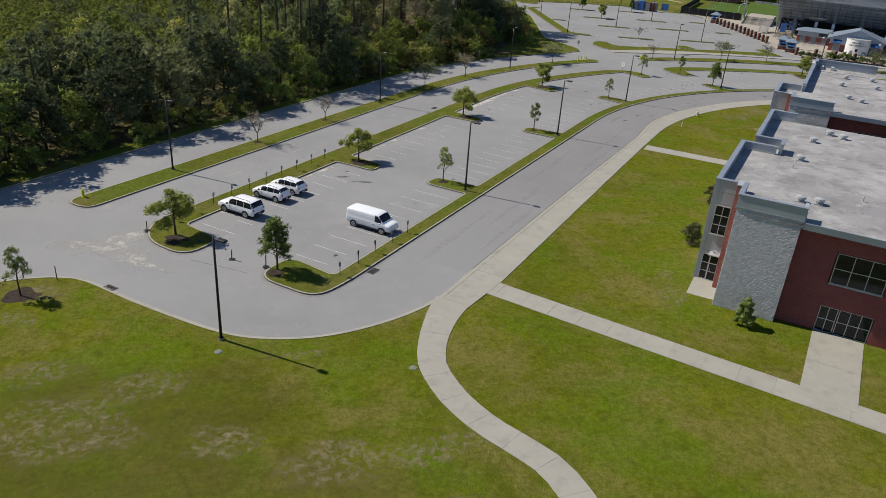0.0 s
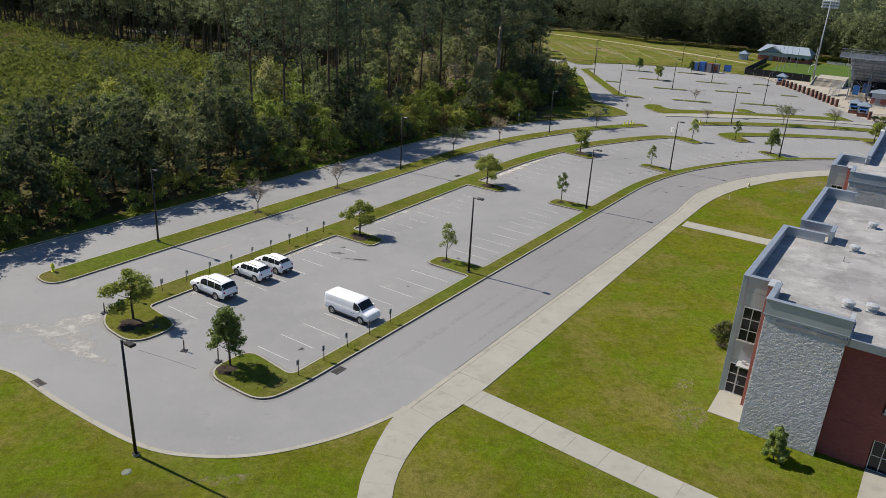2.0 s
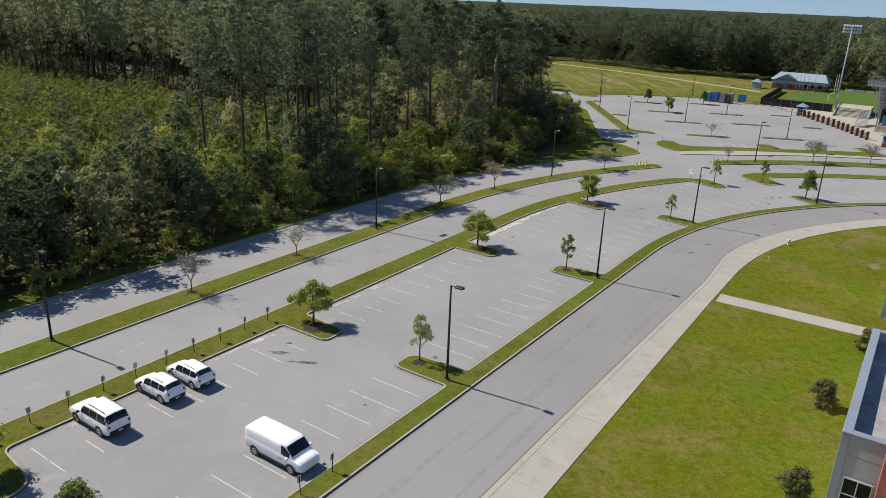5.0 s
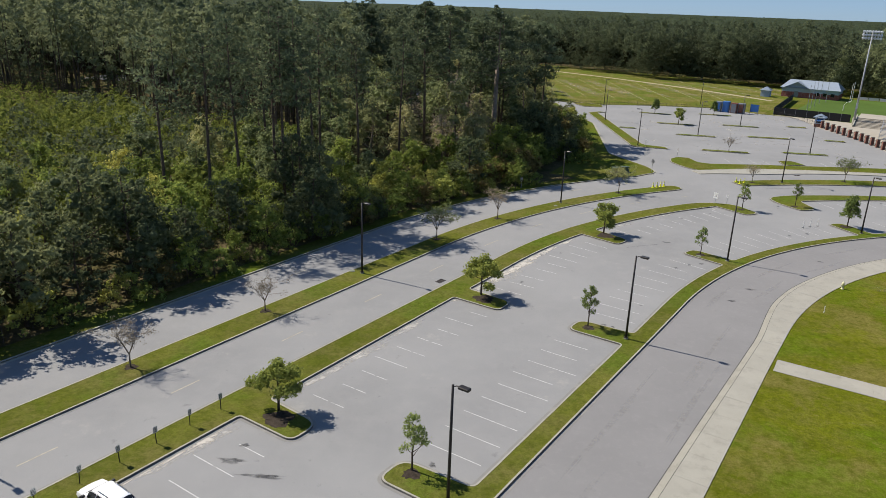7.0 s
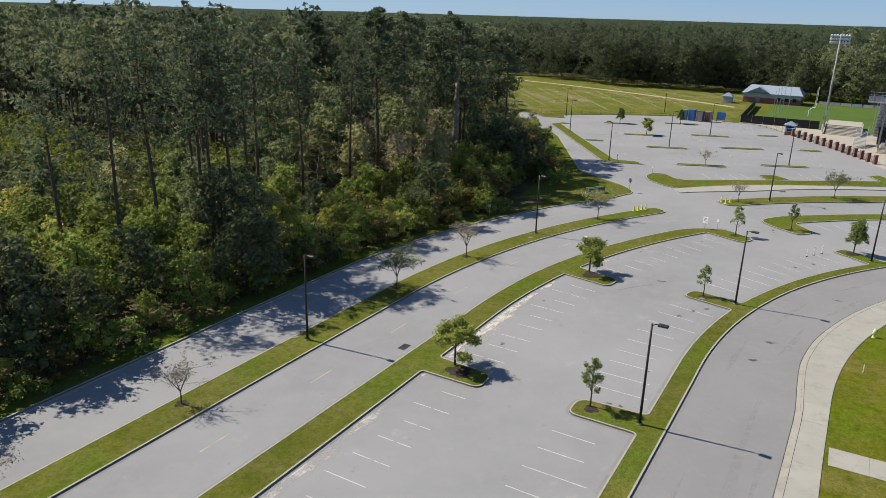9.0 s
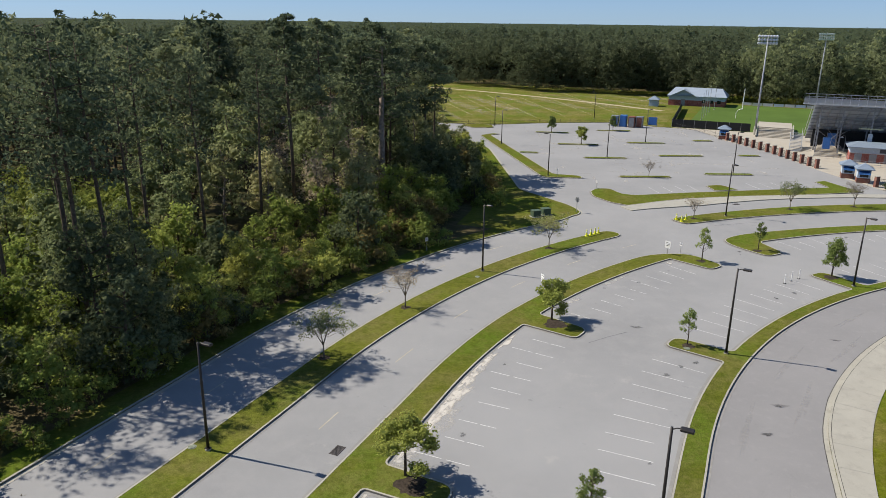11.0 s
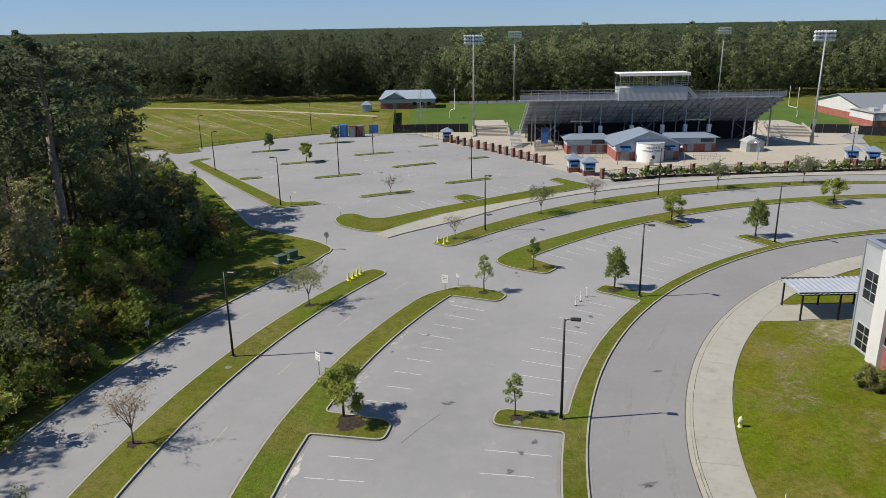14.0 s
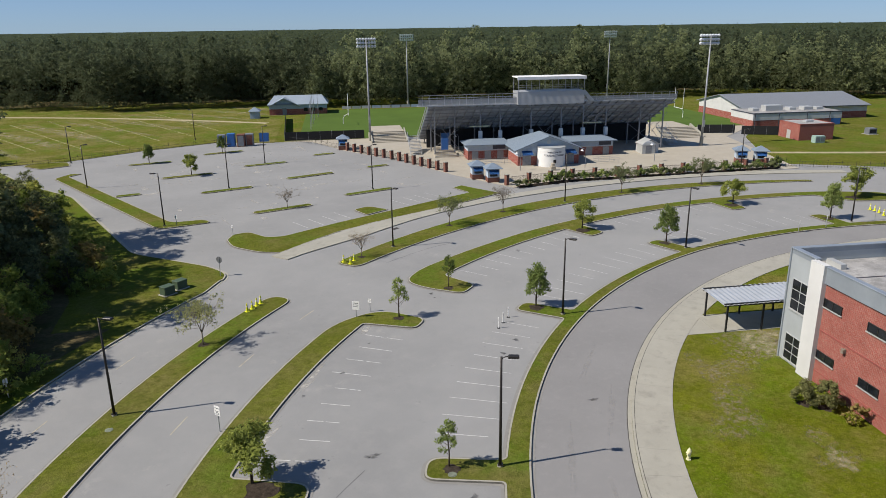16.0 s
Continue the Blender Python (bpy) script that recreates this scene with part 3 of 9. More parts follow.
def pine_tree(h, leaves, size, base=0.5):
    """A tall pine: bare straight trunk, ragged crown in its upper part."""
    wood, out = Mesh(), []
    bend = rng.normal(0, 0.3, 2)
    wood.tube([(0, 0, -0.2), (bend[0] * 0.3, bend[1] * 0.3, h * 0.4), (bend[0], bend[1], h * 0.75), (bend[0], bend[1], h * 0.98)], [0.24, 0.19, 0.12, 0.03], 7)
    k = 26
    for i in range(k):
        t = (i + rng.uniform(0, 1)) / k
        z, a = h * (base + (0.99 - base) * t), 2.39 * i + rng.uniform(-0.6, 0.6)
        d = (3.7 * (1 - t) ** 0.5 + 0.6) * (0.65 + 0.35 * min(1, 4 * t)) * rng.uniform(0.4, 1.2)
        f = min(1, z / (0.75 * h))
        foot = np.array([bend[0] * f, bend[1] * f, z])
        end = foot + np.array([math.cos(a) * d, math.sin(a) * d, 0.25 * d])
        wood.tube([tuple(foot), tuple(end)], [0.05, 0.02], 4)
        if rng.uniform() < 0.12:
            continue
        for q in (0.6, 1.0):
            out.append(clump(foot + (end - foot) * q + (0, 0, 0.2), 0.6 + 0.30 * d * (0.6 if q < 1 else 1), leaves // (2 * k), 0.55, size, 0.45))
    for _ in range(3):
        z = h * rng.uniform(0.2, base)
        a = rng.uniform(0, 6.3)
        wood.tube([(bend[0] * 0.5, bend[1] * 0.5, z), (math.cos(a) * 1.4, math.sin(a) * 1.4, z + 0.3)], [0.035, 0.01], 4)
    return wood, np.concatenate(out), []


def bare_tree(h, reach, leaves, size, stems=4):
    """A vase-shaped small tree of several stems, nearly out of leaf."""
    wood, tips = Mesh(), []
    wood.tube([(0, 0, -0.1), (0, 0, h * 0.3)], [0.075, 0.06], 7)
    for i in range(stems):
        a = 6.28 * i / stems + rng.uniform(-0.4, 0.4)
        d = reach * rng.uniform(0.35, 0.6)
        e = np.array([math.cos(a) * d, math.sin(a) * d, h * rng.uniform(0.62, 0.75)])
        wood.tube([(0, 0, h * 0.27), tuple(e * (0.45, 0.45, 0.68)), tuple(e)], [0.05, 0.035, 0.02], 6)
        for _ in range(8):
            f = e * rng.uniform(0.6, 1.0)
            q = f + np.array([*rng.normal(0, 0.42 * reach, 2), h * rng.uniform(0.1, 0.3)])
            q[2] = min(q[2], h)
            wood.tube([tuple(f), tuple((f + q) / 2 + rng.normal(0, 0.06, 3)), tuple(q)], [0.016, 0.012, 0.004], 4)
            tips.append(q)
            for _ in range(3):
                t = q + rng.normal(0, 0.28, 3)
                wood.tube([tuple((f + q) / 2), tuple(t)], [0.009, 0.003], 3)
                tips.append(t)
    per = max(2, leaves // len(tips))
    return wood, np.concatenate([clump(t, 0.34, per, 0.8, size) for t in tips]), []


def tree_thing(name, shape, leaf, bark, label, category, group):
    wood, quads, soft = shape
    ob = thing(name, label, category, group)
    part("trunk", wood, bark, ob, smooth=True)
    part("crown", leaf_data("crown", quads, leaf, soft), None, ob)
    return ob


def plant(ob, first, x, y, z=0.1, turn=None, size=1.0):
    """Sets the first one in place, and copies of it after that."""
    mt = Matrix.Translation((x, y, z)) @ Matrix.Rotation(rng.uniform(0, 6.28) if turn is None else turn, 4, "Z")
    s = size if hasattr(size, "__len__") else (size, size, size)
    if first:
        ob.matrix_basis = mt @ Matrix.Diagonal((*s, 1))
        return ob
    old = tuple(ob.scale)
    ob.scale = s
    c = copy_thing(ob, mt)
    ob.scale = old
    return c


def grove(kinds, spots, z=0.05, lo=0.85, hi=1.15):
    """Plants the kinds in turn, at random, over the spots."""
    used = set()
    for x, y in spots:
        i = int(rng.integers(len(kinds)))
        plant(kinds[i], i not in used, x, y, z, None, float(rng.uniform(lo, hi)))
        used.add(i)
    for i, ob in enumerate(kinds):
        if i not in used:
            plant(ob, True, *spots[i % len(spots)], z)


def plan_of(x, y):
    """s and r on the straight grid, and r on the bend."""
    u, v = x - CX, y - CY
    s, r = u * DX + v * DY, u * NX + v * NY
    return s, r, (math.hypot(u, v) if s > 0 else r)


def clearing_edge(r):
    """How far along the reach the clearing runs before the pines close it off."""
    return float(np.interp(r, [112, 135, 160, 200, 300], [20, 22, 30, 34, 34])) + 3 * math.sin(r * 0.09)


def in_west_wood(x, y):
    s, r, bend = plan_of(x, y)
    if bend < 112.5 or r < 60:
        return False
    edge = 17.0 if y < 205 else 20.5 - 0.0035 * (y - 215) ** 2 if y < 245 else 15.0
    return x < min(edge, 17.0 + (0 if y > 168 else 99)) and (s > clearing_edge(r))


def in_north_wood(x, y):
    s, r, _ = plan_of(x, y)
    return s > float(np.interp(r, [-140, -92, 84, 96], [212, 248, 248, 258])) + 4 * math.sin(r * 0.07) + 5 * math.sin(r * 0.031 + 1.0) + 3 * math.sin(r * 0.19)


def in_clearing(x, y):
    s, r, bend = plan_of(x, y)
    return bend > 123 + 3 * math.sin(s * 0.2) and s < clearing_edge(r)


def scatter(test, box, gap, most, tries=40000):
    """Random spots in the box that pass the test and keep the gap."""
    out, cells = [], {}
    for _ in range(tries):
        x, y = rng.uniform(box[0], box[1]), rng.uniform(box[2], box[3])
        if not test(x, y):
            continue
        c = (int(x // gap), int(y // gap))
        if any((x - p) ** 2 + (y - q) ** 2 < gap * gap for i in (-1, 0, 1) for j in (-1, 0, 1) for p, q in cells.get((c[0] + i, c[1] + j), ())):
            continue
        cells.setdefault(c, []).append((x, y))
        out.append((x, y))
        if len(out) >= most:
            break
    return out


def depth_in_wood(x, y):
    """Rough distance from the wood's open edge towards the road and the far car park."""
    s, r, bend = plan_of(x, y)
    return min(bend - 112.5, (19 - x) if y > 165 else 99)


pines = [pine_tree(h, n, 0.55, b) for h, n, b in ((26.0, 2600, 0.46), (24.0, 2400, 0.5), (27.5, 2600, 0.54), (22.0, 2300, 0.4))]
thin_pines = [pine_tree(h, n, 0.5, b) for h, n, b in ((26.0, 1250, 0.5), (27.0, 1150, 0.56))]
broads = [broad_tree(h, w, n, 0.42, b, 16, None, 2, 0.85, 0.42) for h, w, n, b in ((18.0, 4.0, 1900, 0.2), (15.0, 3.7, 1700, 0.18), (20.0, 4.2, 2000, 0.26), (12.0, 3.1, 1500, 0.16))]
edges = [broad_tree(h, w, n, 0.33, b, 14, None, 2, 0.85, 0.42) for h, w, n, b in ((9.0, 2.8, 1600, 0.1), (7.0, 2.6, 1400, 0.08), (11.0, 3.0, 1700, 0.12))]
shrubs = [broad_tree(h, w, n, 0.24, 0.05, 9, 0.04, 2, 0.85, 0.45) for h, w, n in ((2.6, 1.7, 500), (3.6, 2.0, 700), (1.8, 1.4, 380))]
greys = [broad_tree(14.0, 3.6, 900, 0.42, 0.3, 14, None, 2, 0.75, 0), broad_tree(11.0, 3.2, 800, 0.40, 0.3, 12, None, 2, 0.75, 0)]

W_PINE = [tree_thing("pine_tree", p, PINE, BARK, "tall dark green pine with a long bare trunk in the wood", "pine tree", "pines of the wood") for p in pines]
W_THIN = [tree_thing("pine_tree", p, PINE, BARK, "tall thin-crowned pine with a bare trunk before the clearing", "pine tree", "pines of the wood") for p in thin_pines]
W_BROAD = [tree_thing("broadleaf_tree", p, BROAD, BARK, "dense green broadleaf tree standing among the pines", "tree", "broadleaf trees of the wood") for p in broads]
W_EDGE = [tree_thing("broadleaf_tree", p, DEEP, BARK, "bushy dark green edge tree with shade put into its leaves", "tree", "trees at the wood's edge") for p in edges]
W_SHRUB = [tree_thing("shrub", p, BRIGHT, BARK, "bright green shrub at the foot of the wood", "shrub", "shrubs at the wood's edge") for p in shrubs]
W_SUNNY = [tree_thing("broadleaf_tree", p, BRIGHT, BARK, "bushy yellow-green edge tree with sunlight put into its leaves", "tree", "trees at the wood's edge") for p in edges[:2]]
W_GREY = [tree_thing("broadleaf_tree", p, GREYLEAF, PALE_BARK, "half-bare tree with dry greyish brown leaves in the wood", "tree", "dry trees of the wood") for p in greys]
W_OLIVE = [tree_thing("broadleaf_tree", p, OLIVE, PALE_BARK, "open-crowned tree at the wood's edge with lightened olive leaves", "tree", "broadleaf trees of the wood") for p in (broads[1], broads[3])]
W_RUST = [tree_thing("shrub", shrubs[1], RUST, BARK, "rust and yellow shrub at the foot of the wood", "shrub", "shrubs at the wood's edge")]

old = pine_tree(27.0, 2600, 0.5, 0.5)
old[0].tube([(0, 0, -0.2), (0.1, 0, 9.0), (0.25, 0.1, 17.0)], [0.46, 0.38, 0.28], 9)
W_OLD = tree_thing("pine_tree", old, PINE, PALE_BARK, "old pine with a thick pale trunk and spreading crown", "pine tree", "pines of the wood")
plant(W_OLD, True, 3.3, 175.7, 0.0, 0.6, (1.25, 1.25, 1.0))


def tall_ok(x, y):
    """Where full-grown trees stand; they keep back from the tip by the far car park."""
    if not in_west_wood(x, y) or (y > 160 and x > float(np.interp(y, [160, 175, 201, 208, 214, 250], [-3, 3.5, 9.5, 15, 12, 6]))):
        return False
    s = plan_of(x, y)[0]
    if 3 < s < 55 and noise.noise((x * 0.11, y * 0.11, 7.0)) > 0.10:
        return False
    return (20.0 if 8 < s < 36 else 12.0 if s > 5 else 4.5 if s < -24 else 7.0) < depth_in_wood(x, y) < 58 or (y > 160 and x > -45)


def open_stand(x, y):
    """Where bare-trunked pines stand over low, sunlit regrowth."""
    return -21 < plan_of(x, y)[0] < 7 and depth_in_wood(x, y) < 34


spots = scatter(tall_ok, (-90, 22, 110, 310), 5.4, 280, 30000)
kind = rng.uniform(size=len(spots))
inner = [depth_in_wood(*p) + (8 if plan_of(*p)[0] < 5 or p[1] > 160 else 0) for p in spots]
grove(W_PINE, [p for p, k, d in zip(spots, kind, inner) if k < (0.42 if plan_of(*p)[0] < 20 else 0.30) and d > 25], 0.0, 0.82, 1.05)
grove(W_BROAD, [p for p, k, d in zip(spots, kind, inner) if not open_stand(*p) and ((0.42 if plan_of(*p)[0] < 20 else 0.30) if d > 25 else 0.0) <= k < (0.0 if d <= 30 and 3 < plan_of(*p)[0] < 50 else 0.80) and d > 17], 0.0, 0.58, 0.95)
thin = [d <= 30 and 3 < plan_of(*p)[0] < 50 for p, d in zip(spots, inner)]      # half-bare trees that let the sun through to the shrubs below
grove(W_GREY, [p for p, k, d, e in zip(spots, kind, inner, thin) if (k >= 0.80 and d > 17) or (k >= 0.72 and d <= 17) or (e and k >= 0.55)], 0.0, 0.75, 1.1)
grove([copy_thing(W_BROAD[1], Matrix()), copy_thing(W_BROAD[3], Matrix())], [p for p, k, d, e in zip(spots, kind, inner, thin) if k < 0.72 and not e and d <= 17 and not open_stand(*p)], 0.0, 0.62, 0.98)
grove(W_OLIVE, [p for p, k, e in zip(spots, kind, thin) if e and k < 0.55 and not open_stand(*p)], 0.0, 0.62, 0.95)
grove([copy_thing(W_PINE[0], Matrix())], [(0.5, 180.0), (9.5, 200.5), (13.0, 206.5), (-2.0, 184.0), (5.5, 190.0)], 0.0, 0.92, 1.02)
# single pines that stand in front of the clearing
grove(W_THIN,
      [(-26.8, 127.7), (-24.0, 133.0), (-20.1, 132.0), (-25.7, 139.0), (-29.0, 144.0), (-22.0, 148.0), (-17.0, 152.5), (-33.0, 120.0), (-12.0, 161.0)], 0.0, 0.9, 1.02)
front = scatter(lambda x, y: -110 < plan_of(x, y)[0] < 130 and 109.6 < plan_of(x, y)[2] and (plan_of(x, y)[2] < 123 or (6 < x and y > 165)) and x < (19 if y < 190 else 21.5),
                (-110, 22, 5, 240), 3.4, 235, 20000)
front = [(x - 7, y) if 156 < y < 180 and x > 12.5 else (x, y) for x, y in front]
tip = [p for p in front if p[0] > 12 and p[1] > 172]
front = [p for p in front if not (p[0] > 12 and p[1] > 172)]
kind = rng.uniform(size=len(front))
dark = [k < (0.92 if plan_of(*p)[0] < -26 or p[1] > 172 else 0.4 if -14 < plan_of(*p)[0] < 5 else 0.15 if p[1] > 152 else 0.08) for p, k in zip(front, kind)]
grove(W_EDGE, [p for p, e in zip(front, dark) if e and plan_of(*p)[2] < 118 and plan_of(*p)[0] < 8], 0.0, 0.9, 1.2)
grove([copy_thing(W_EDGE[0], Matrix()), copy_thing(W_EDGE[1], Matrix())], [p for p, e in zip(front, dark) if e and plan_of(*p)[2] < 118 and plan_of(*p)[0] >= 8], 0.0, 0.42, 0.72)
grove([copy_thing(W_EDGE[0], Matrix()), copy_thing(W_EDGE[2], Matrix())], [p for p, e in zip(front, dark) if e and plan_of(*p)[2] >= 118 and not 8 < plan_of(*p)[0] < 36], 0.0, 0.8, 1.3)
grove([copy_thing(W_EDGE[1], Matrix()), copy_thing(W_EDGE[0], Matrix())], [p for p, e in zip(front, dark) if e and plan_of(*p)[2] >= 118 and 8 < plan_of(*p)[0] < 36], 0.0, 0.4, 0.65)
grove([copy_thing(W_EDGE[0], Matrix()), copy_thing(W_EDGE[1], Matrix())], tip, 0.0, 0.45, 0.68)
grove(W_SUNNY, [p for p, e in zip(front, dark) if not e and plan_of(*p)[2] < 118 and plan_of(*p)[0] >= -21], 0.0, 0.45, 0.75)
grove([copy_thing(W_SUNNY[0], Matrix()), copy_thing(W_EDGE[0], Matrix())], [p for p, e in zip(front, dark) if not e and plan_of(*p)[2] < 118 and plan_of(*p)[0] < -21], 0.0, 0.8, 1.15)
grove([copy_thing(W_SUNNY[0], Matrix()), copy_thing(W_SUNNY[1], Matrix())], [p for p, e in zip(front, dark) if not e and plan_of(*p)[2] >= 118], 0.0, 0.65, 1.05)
young = scatter(lambda x, y: in_clearing(x, y) and plan_of(x, y)[2] < 150 and -45 < plan_of(x, y)[0], (-90, 10, 40, 200), 4.6, 45, 9000)
grove([copy_thing(W_SUNNY[0], Matrix()), copy_thing(W_SUNNY[1], Matrix()), copy_thing(W_BROAD[3], Matrix())], young, 0.0, 0.6, 1.0)
low = scatter(lambda x, y: -110 < plan_of(x, y)[0] < 90 and 107.9 < plan_of(x, y)[2] < 110.6 and x < 18.5, (-110, 20, 5, 200), 2.2, 150, 16000)
low += scatter(lambda x, y: 18.0 < x < 22.5 and 178 < y < 235, (17, 23, 175, 236), 2.4, 40, 3000)
low = [(x - 9, y - 1) if 155 < y < 172 and x > 12 else (x, y) for x, y in low]
kind = rng.uniform(size=len(low))
grove(W_SHRUB, [p for p, k in zip(low, kind) if k < 0.88], 0.0, 0.6, 1.25)
grove(W_RUST, [p for p, k in zip(low, kind) if k >= 0.88] + [(7.5, 160.5), (9.5, 161.5), (5.5, 158.6), (11.0, 163.5)], 0.0, 0.8, 1.3)

# a close, dark thicket at the foot of the wood where the bend begins, and tall bushes beyond it
thicket = scatter(lambda x, y: -12 < plan_of(x, y)[0] < 5 and 109.2 < plan_of(x, y)[2] < 113.2, (-36, 2, 105, 145), 1.9, 32, 12000)
grove([copy_thing(W_EDGE[0], Matrix()), copy_thing(W_EDGE[1], Matrix())], thicket, 0.0, 0.38, 0.60)
bushes = scatter(lambda x, y: 7 < plan_of(x, y)[0] < 30 and 109.4 < plan_of(x, y)[2] < 115, (-20, 20, 125, 170), 2.6, 22, 6000)
grove([copy_thing(W_SUNNY[0], Matrix()), copy_thing(W_SUNNY[1], Matrix())], bushes, 0.0, 0.36, 0.58)

# full-grown trees close behind the road's edge and at the tip, which shade the carriageway and the tip's grass
for i in range(0, 5, 2):
    s, r = -14.5 + 5.0 * i, 120.5 + 2.6 * math.sin(2.1 * i)
    plant(W_THIN[i // 2 % 2], False, CX + s * DX + r * NX, CY + s * DY + r * NY, 0.0, 1.7 * i, 0.94 + 0.06 * math.sin(1.3 * i))
for i, (x, y) in enumerate(((8.5, 190.5), (4.5, 182.5), (0.5, 175.0), (-3.0, 168.5))):
    plant((W_OLIVE[0], W_BROAD[0])[i % 2], False, x, y, 0.0, 2.3 * i, 0.92 + 0.08 * math.sin(1.9 * i))
for x, y, k, size, turn in ((7.5, 195.0, 2, 0.95, 2.0), (11.0, 202.5, 0, 0.96, 4.0), (4.0, 184.5, 0, 1.02, 1.0), (-5.0, 174.0, 2, 1.0, 5.0), (-8.5, 167.5, 2, 1.02, 3.1)):
    plant(W_PINE[k], False, x, y, 0.0, turn, (1.2 * size, 1.2 * size, size))
for i, (x, y) in enumerate(((20.5, 190.5), (19.2, 186.5), (21.5, 195.0), (17.5, 181.5), (22.5, 199.0))):
    plant(W_SUNNY[i % 2], False, x, y, 0.0, 1.1 * i, 0.5 + 0.08 * math.sin(2.7 * i))

for i, (x, y) in enumerate(((11.0, 168.5), (12.8, 171.5), (14.5, 176.0), (16.6, 181.0), (9.5, 170.0), (12.0, 176.5), (2.8, 157.5), (0.5, 153.0))):
    plant(W_SUNNY[i % 2], False, x, y, 0.0, 1.7 * i, 0.50 + 0.1 * math.sin(2.2 * i))
for i, (x, y) in enumerate(((5.6, 162.3), (8.2, 164.6), (10.0, 166.2), (6.2, 165.0))):
    plant(W_RUST[0], False, x, y, 0.0, 2.1 * i, 1.25 + 0.15 * math.sin(2.2 * i))


def mass(name, spots, shapes, keep, mat, bark, label, lo=0.85, hi=1.15, trunks=True, grow=None):
    """Uncountable growth: thinned copies of the shapes in one mesh."""
    leaf, wood = [], Mesh()
    for x, y in spots:
        w, q, _ = shapes[int(rng.integers(len(shapes)))]
        k = rng.permutation(len(q))[: max(6, int(len(q) * keep))]
        q = q[k]
        c = q.mean(1, keepdims=True)
        q = c + (q - c) * (grow or min(2.3, keep ** -0.33))
        a, s = rng.uniform(0, 6.28), rng.uniform(lo, hi)
        turn = np.array([[math.cos(a), -math.sin(a), 0], [math.sin(a), math.cos(a), 0], [0, 0, 1]]) * s
        q = q @ turn.T + (x, y, 0)
        leaf.append(q)
        if trunks:
            wood.tube([(x, y, 0), (x, y, 0.8 * s * float(c[:, 0, 2].max()))], [0.22, 0.08], 5)
    ob = tagged(new(name, leaf_data(name, np.concatenate(leaf), mat)), label, "woodland", kind="stuff")
    if trunks:
        tagged(new("trunks", wood.data("trunks", bark)), "bare trunks in the depth of the wood", "woodland", kind="stuff")
    return ob


scrub = [broad_tree(h, w, n, 0.34, 0.05, 7, 0.03) for h, w, n in ((3.2, 1.5, 260), (4.2, 1.6, 300), (2.4, 1.6, 220))]
spots = scatter(lambda x, y: in_clearing(x, y) and math.hypot(x - 5, y - 40) < 330, (-240, 0, 10, 300), 2.2, 4000, 60000)
spots = sorted(spots, key=lambda p: math.hypot(p[0] + 25, p[1] - 115))[:1400]
spots = [spots[int(i)] for i in rng.permutation(len(spots))]
spots.sort(key=lambda p: noise.noise((p[0] * 0.09, p[1] * 0.09, 2.0)) + 0.25 * rng.uniform())
cut = int(len(spots) * 0.74)
mass("clearing_scrub", spots[:cut], scrub, 0.3, SCRUB, BARK, "bright young regrowth filling a clearing", 0.9, 1.7, False)
mass("clearing_scrub", spots[cut:], scrub, 0.34, THICKET, BARK, "darker young growth filling a clearing", 0.9, 1.8, False)
spots = scatter(lambda x, y: in_clearing(x, y) and math.hypot(x + 25, y - 115) > 55 and plan_of(x, y)[2] < 330, (-300, -20, 60, 330), 3.1, 1900, 60000)
mass("clearing_scrub", spots, scrub, 0.22, SCRUB, BARK, "low bright regrowth in the depth of the clearing", 0.9, 1.3, False)
spots = [p for p in scatter(open_stand, (-60, 10, 70, 190), 2.6, 150, 9000) if plan_of(*p)[2] > 116]
mass("regrowth", spots, scrub, 0.8, BRIGHT, BARK, "bright green regrowth beneath bare-trunked pines", 0.9, 1.5, False)
def behind_clearing(x, y):
    """How far behind the clearing's edge a spot in the wood lies."""
    s, r, _ = plan_of(x, y)
    return s - clearing_edge(r)


spots = scatter(lambda x, y: in_west_wood(x, y) and depth_in_wood(x, y) >= 38 and behind_clearing(x, y) < 18, (-330, 10, 120, 430), 4.0, 420, 60000)
cut = int(len(spots) * 0.7)
mass("pine_wood", spots[:cut], pines, 0.17, PINE, BARK, "dark wall of tall pines behind the clearing", 0.82, 1.1, True)
mass("mixed_wood", spots[cut:], broads, 0.17, THICKET, BARK, "broadleaf trees in the depth of the wood", 0.6, 0.95, True)
spots = scatter(lambda x, y: in_west_wood(x, y) and depth_in_wood(x, y) >= 50 and 14 < behind_clearing(x, y) and plan_of(x, y)[0] < 95, (-330, 10, 120, 430), 5.0, 700, 60000)
mass("pine_wood", spots, pines, 0.07, PINE, BARK, "dense pines in the depth of the wood", 0.8, 1.05, True)


def far_wood(x, y):
    return in_north_wood(x, y) or (in_west_wood(x, y) and plan_of(x, y)[0] >= 75 and depth_in_wood(x, y) >= 50)


def near_edge(x, y):
    return far_wood(x, y) and not (far_wood(x - 22 * DX, y - 22 * DY) and far_wood(x + 14 * DY, y - 14 * DX) and far_wood(x - 14 * DY, y + 14 * DX))


def westerly(x, y):
    """Whether a spot of the far edge belongs to the dark pines west of the fields."""
    return plan_of(x, y)[1] > 96 + 26 * noise.noise((x * 0.03, y * 0.03, 5.0))


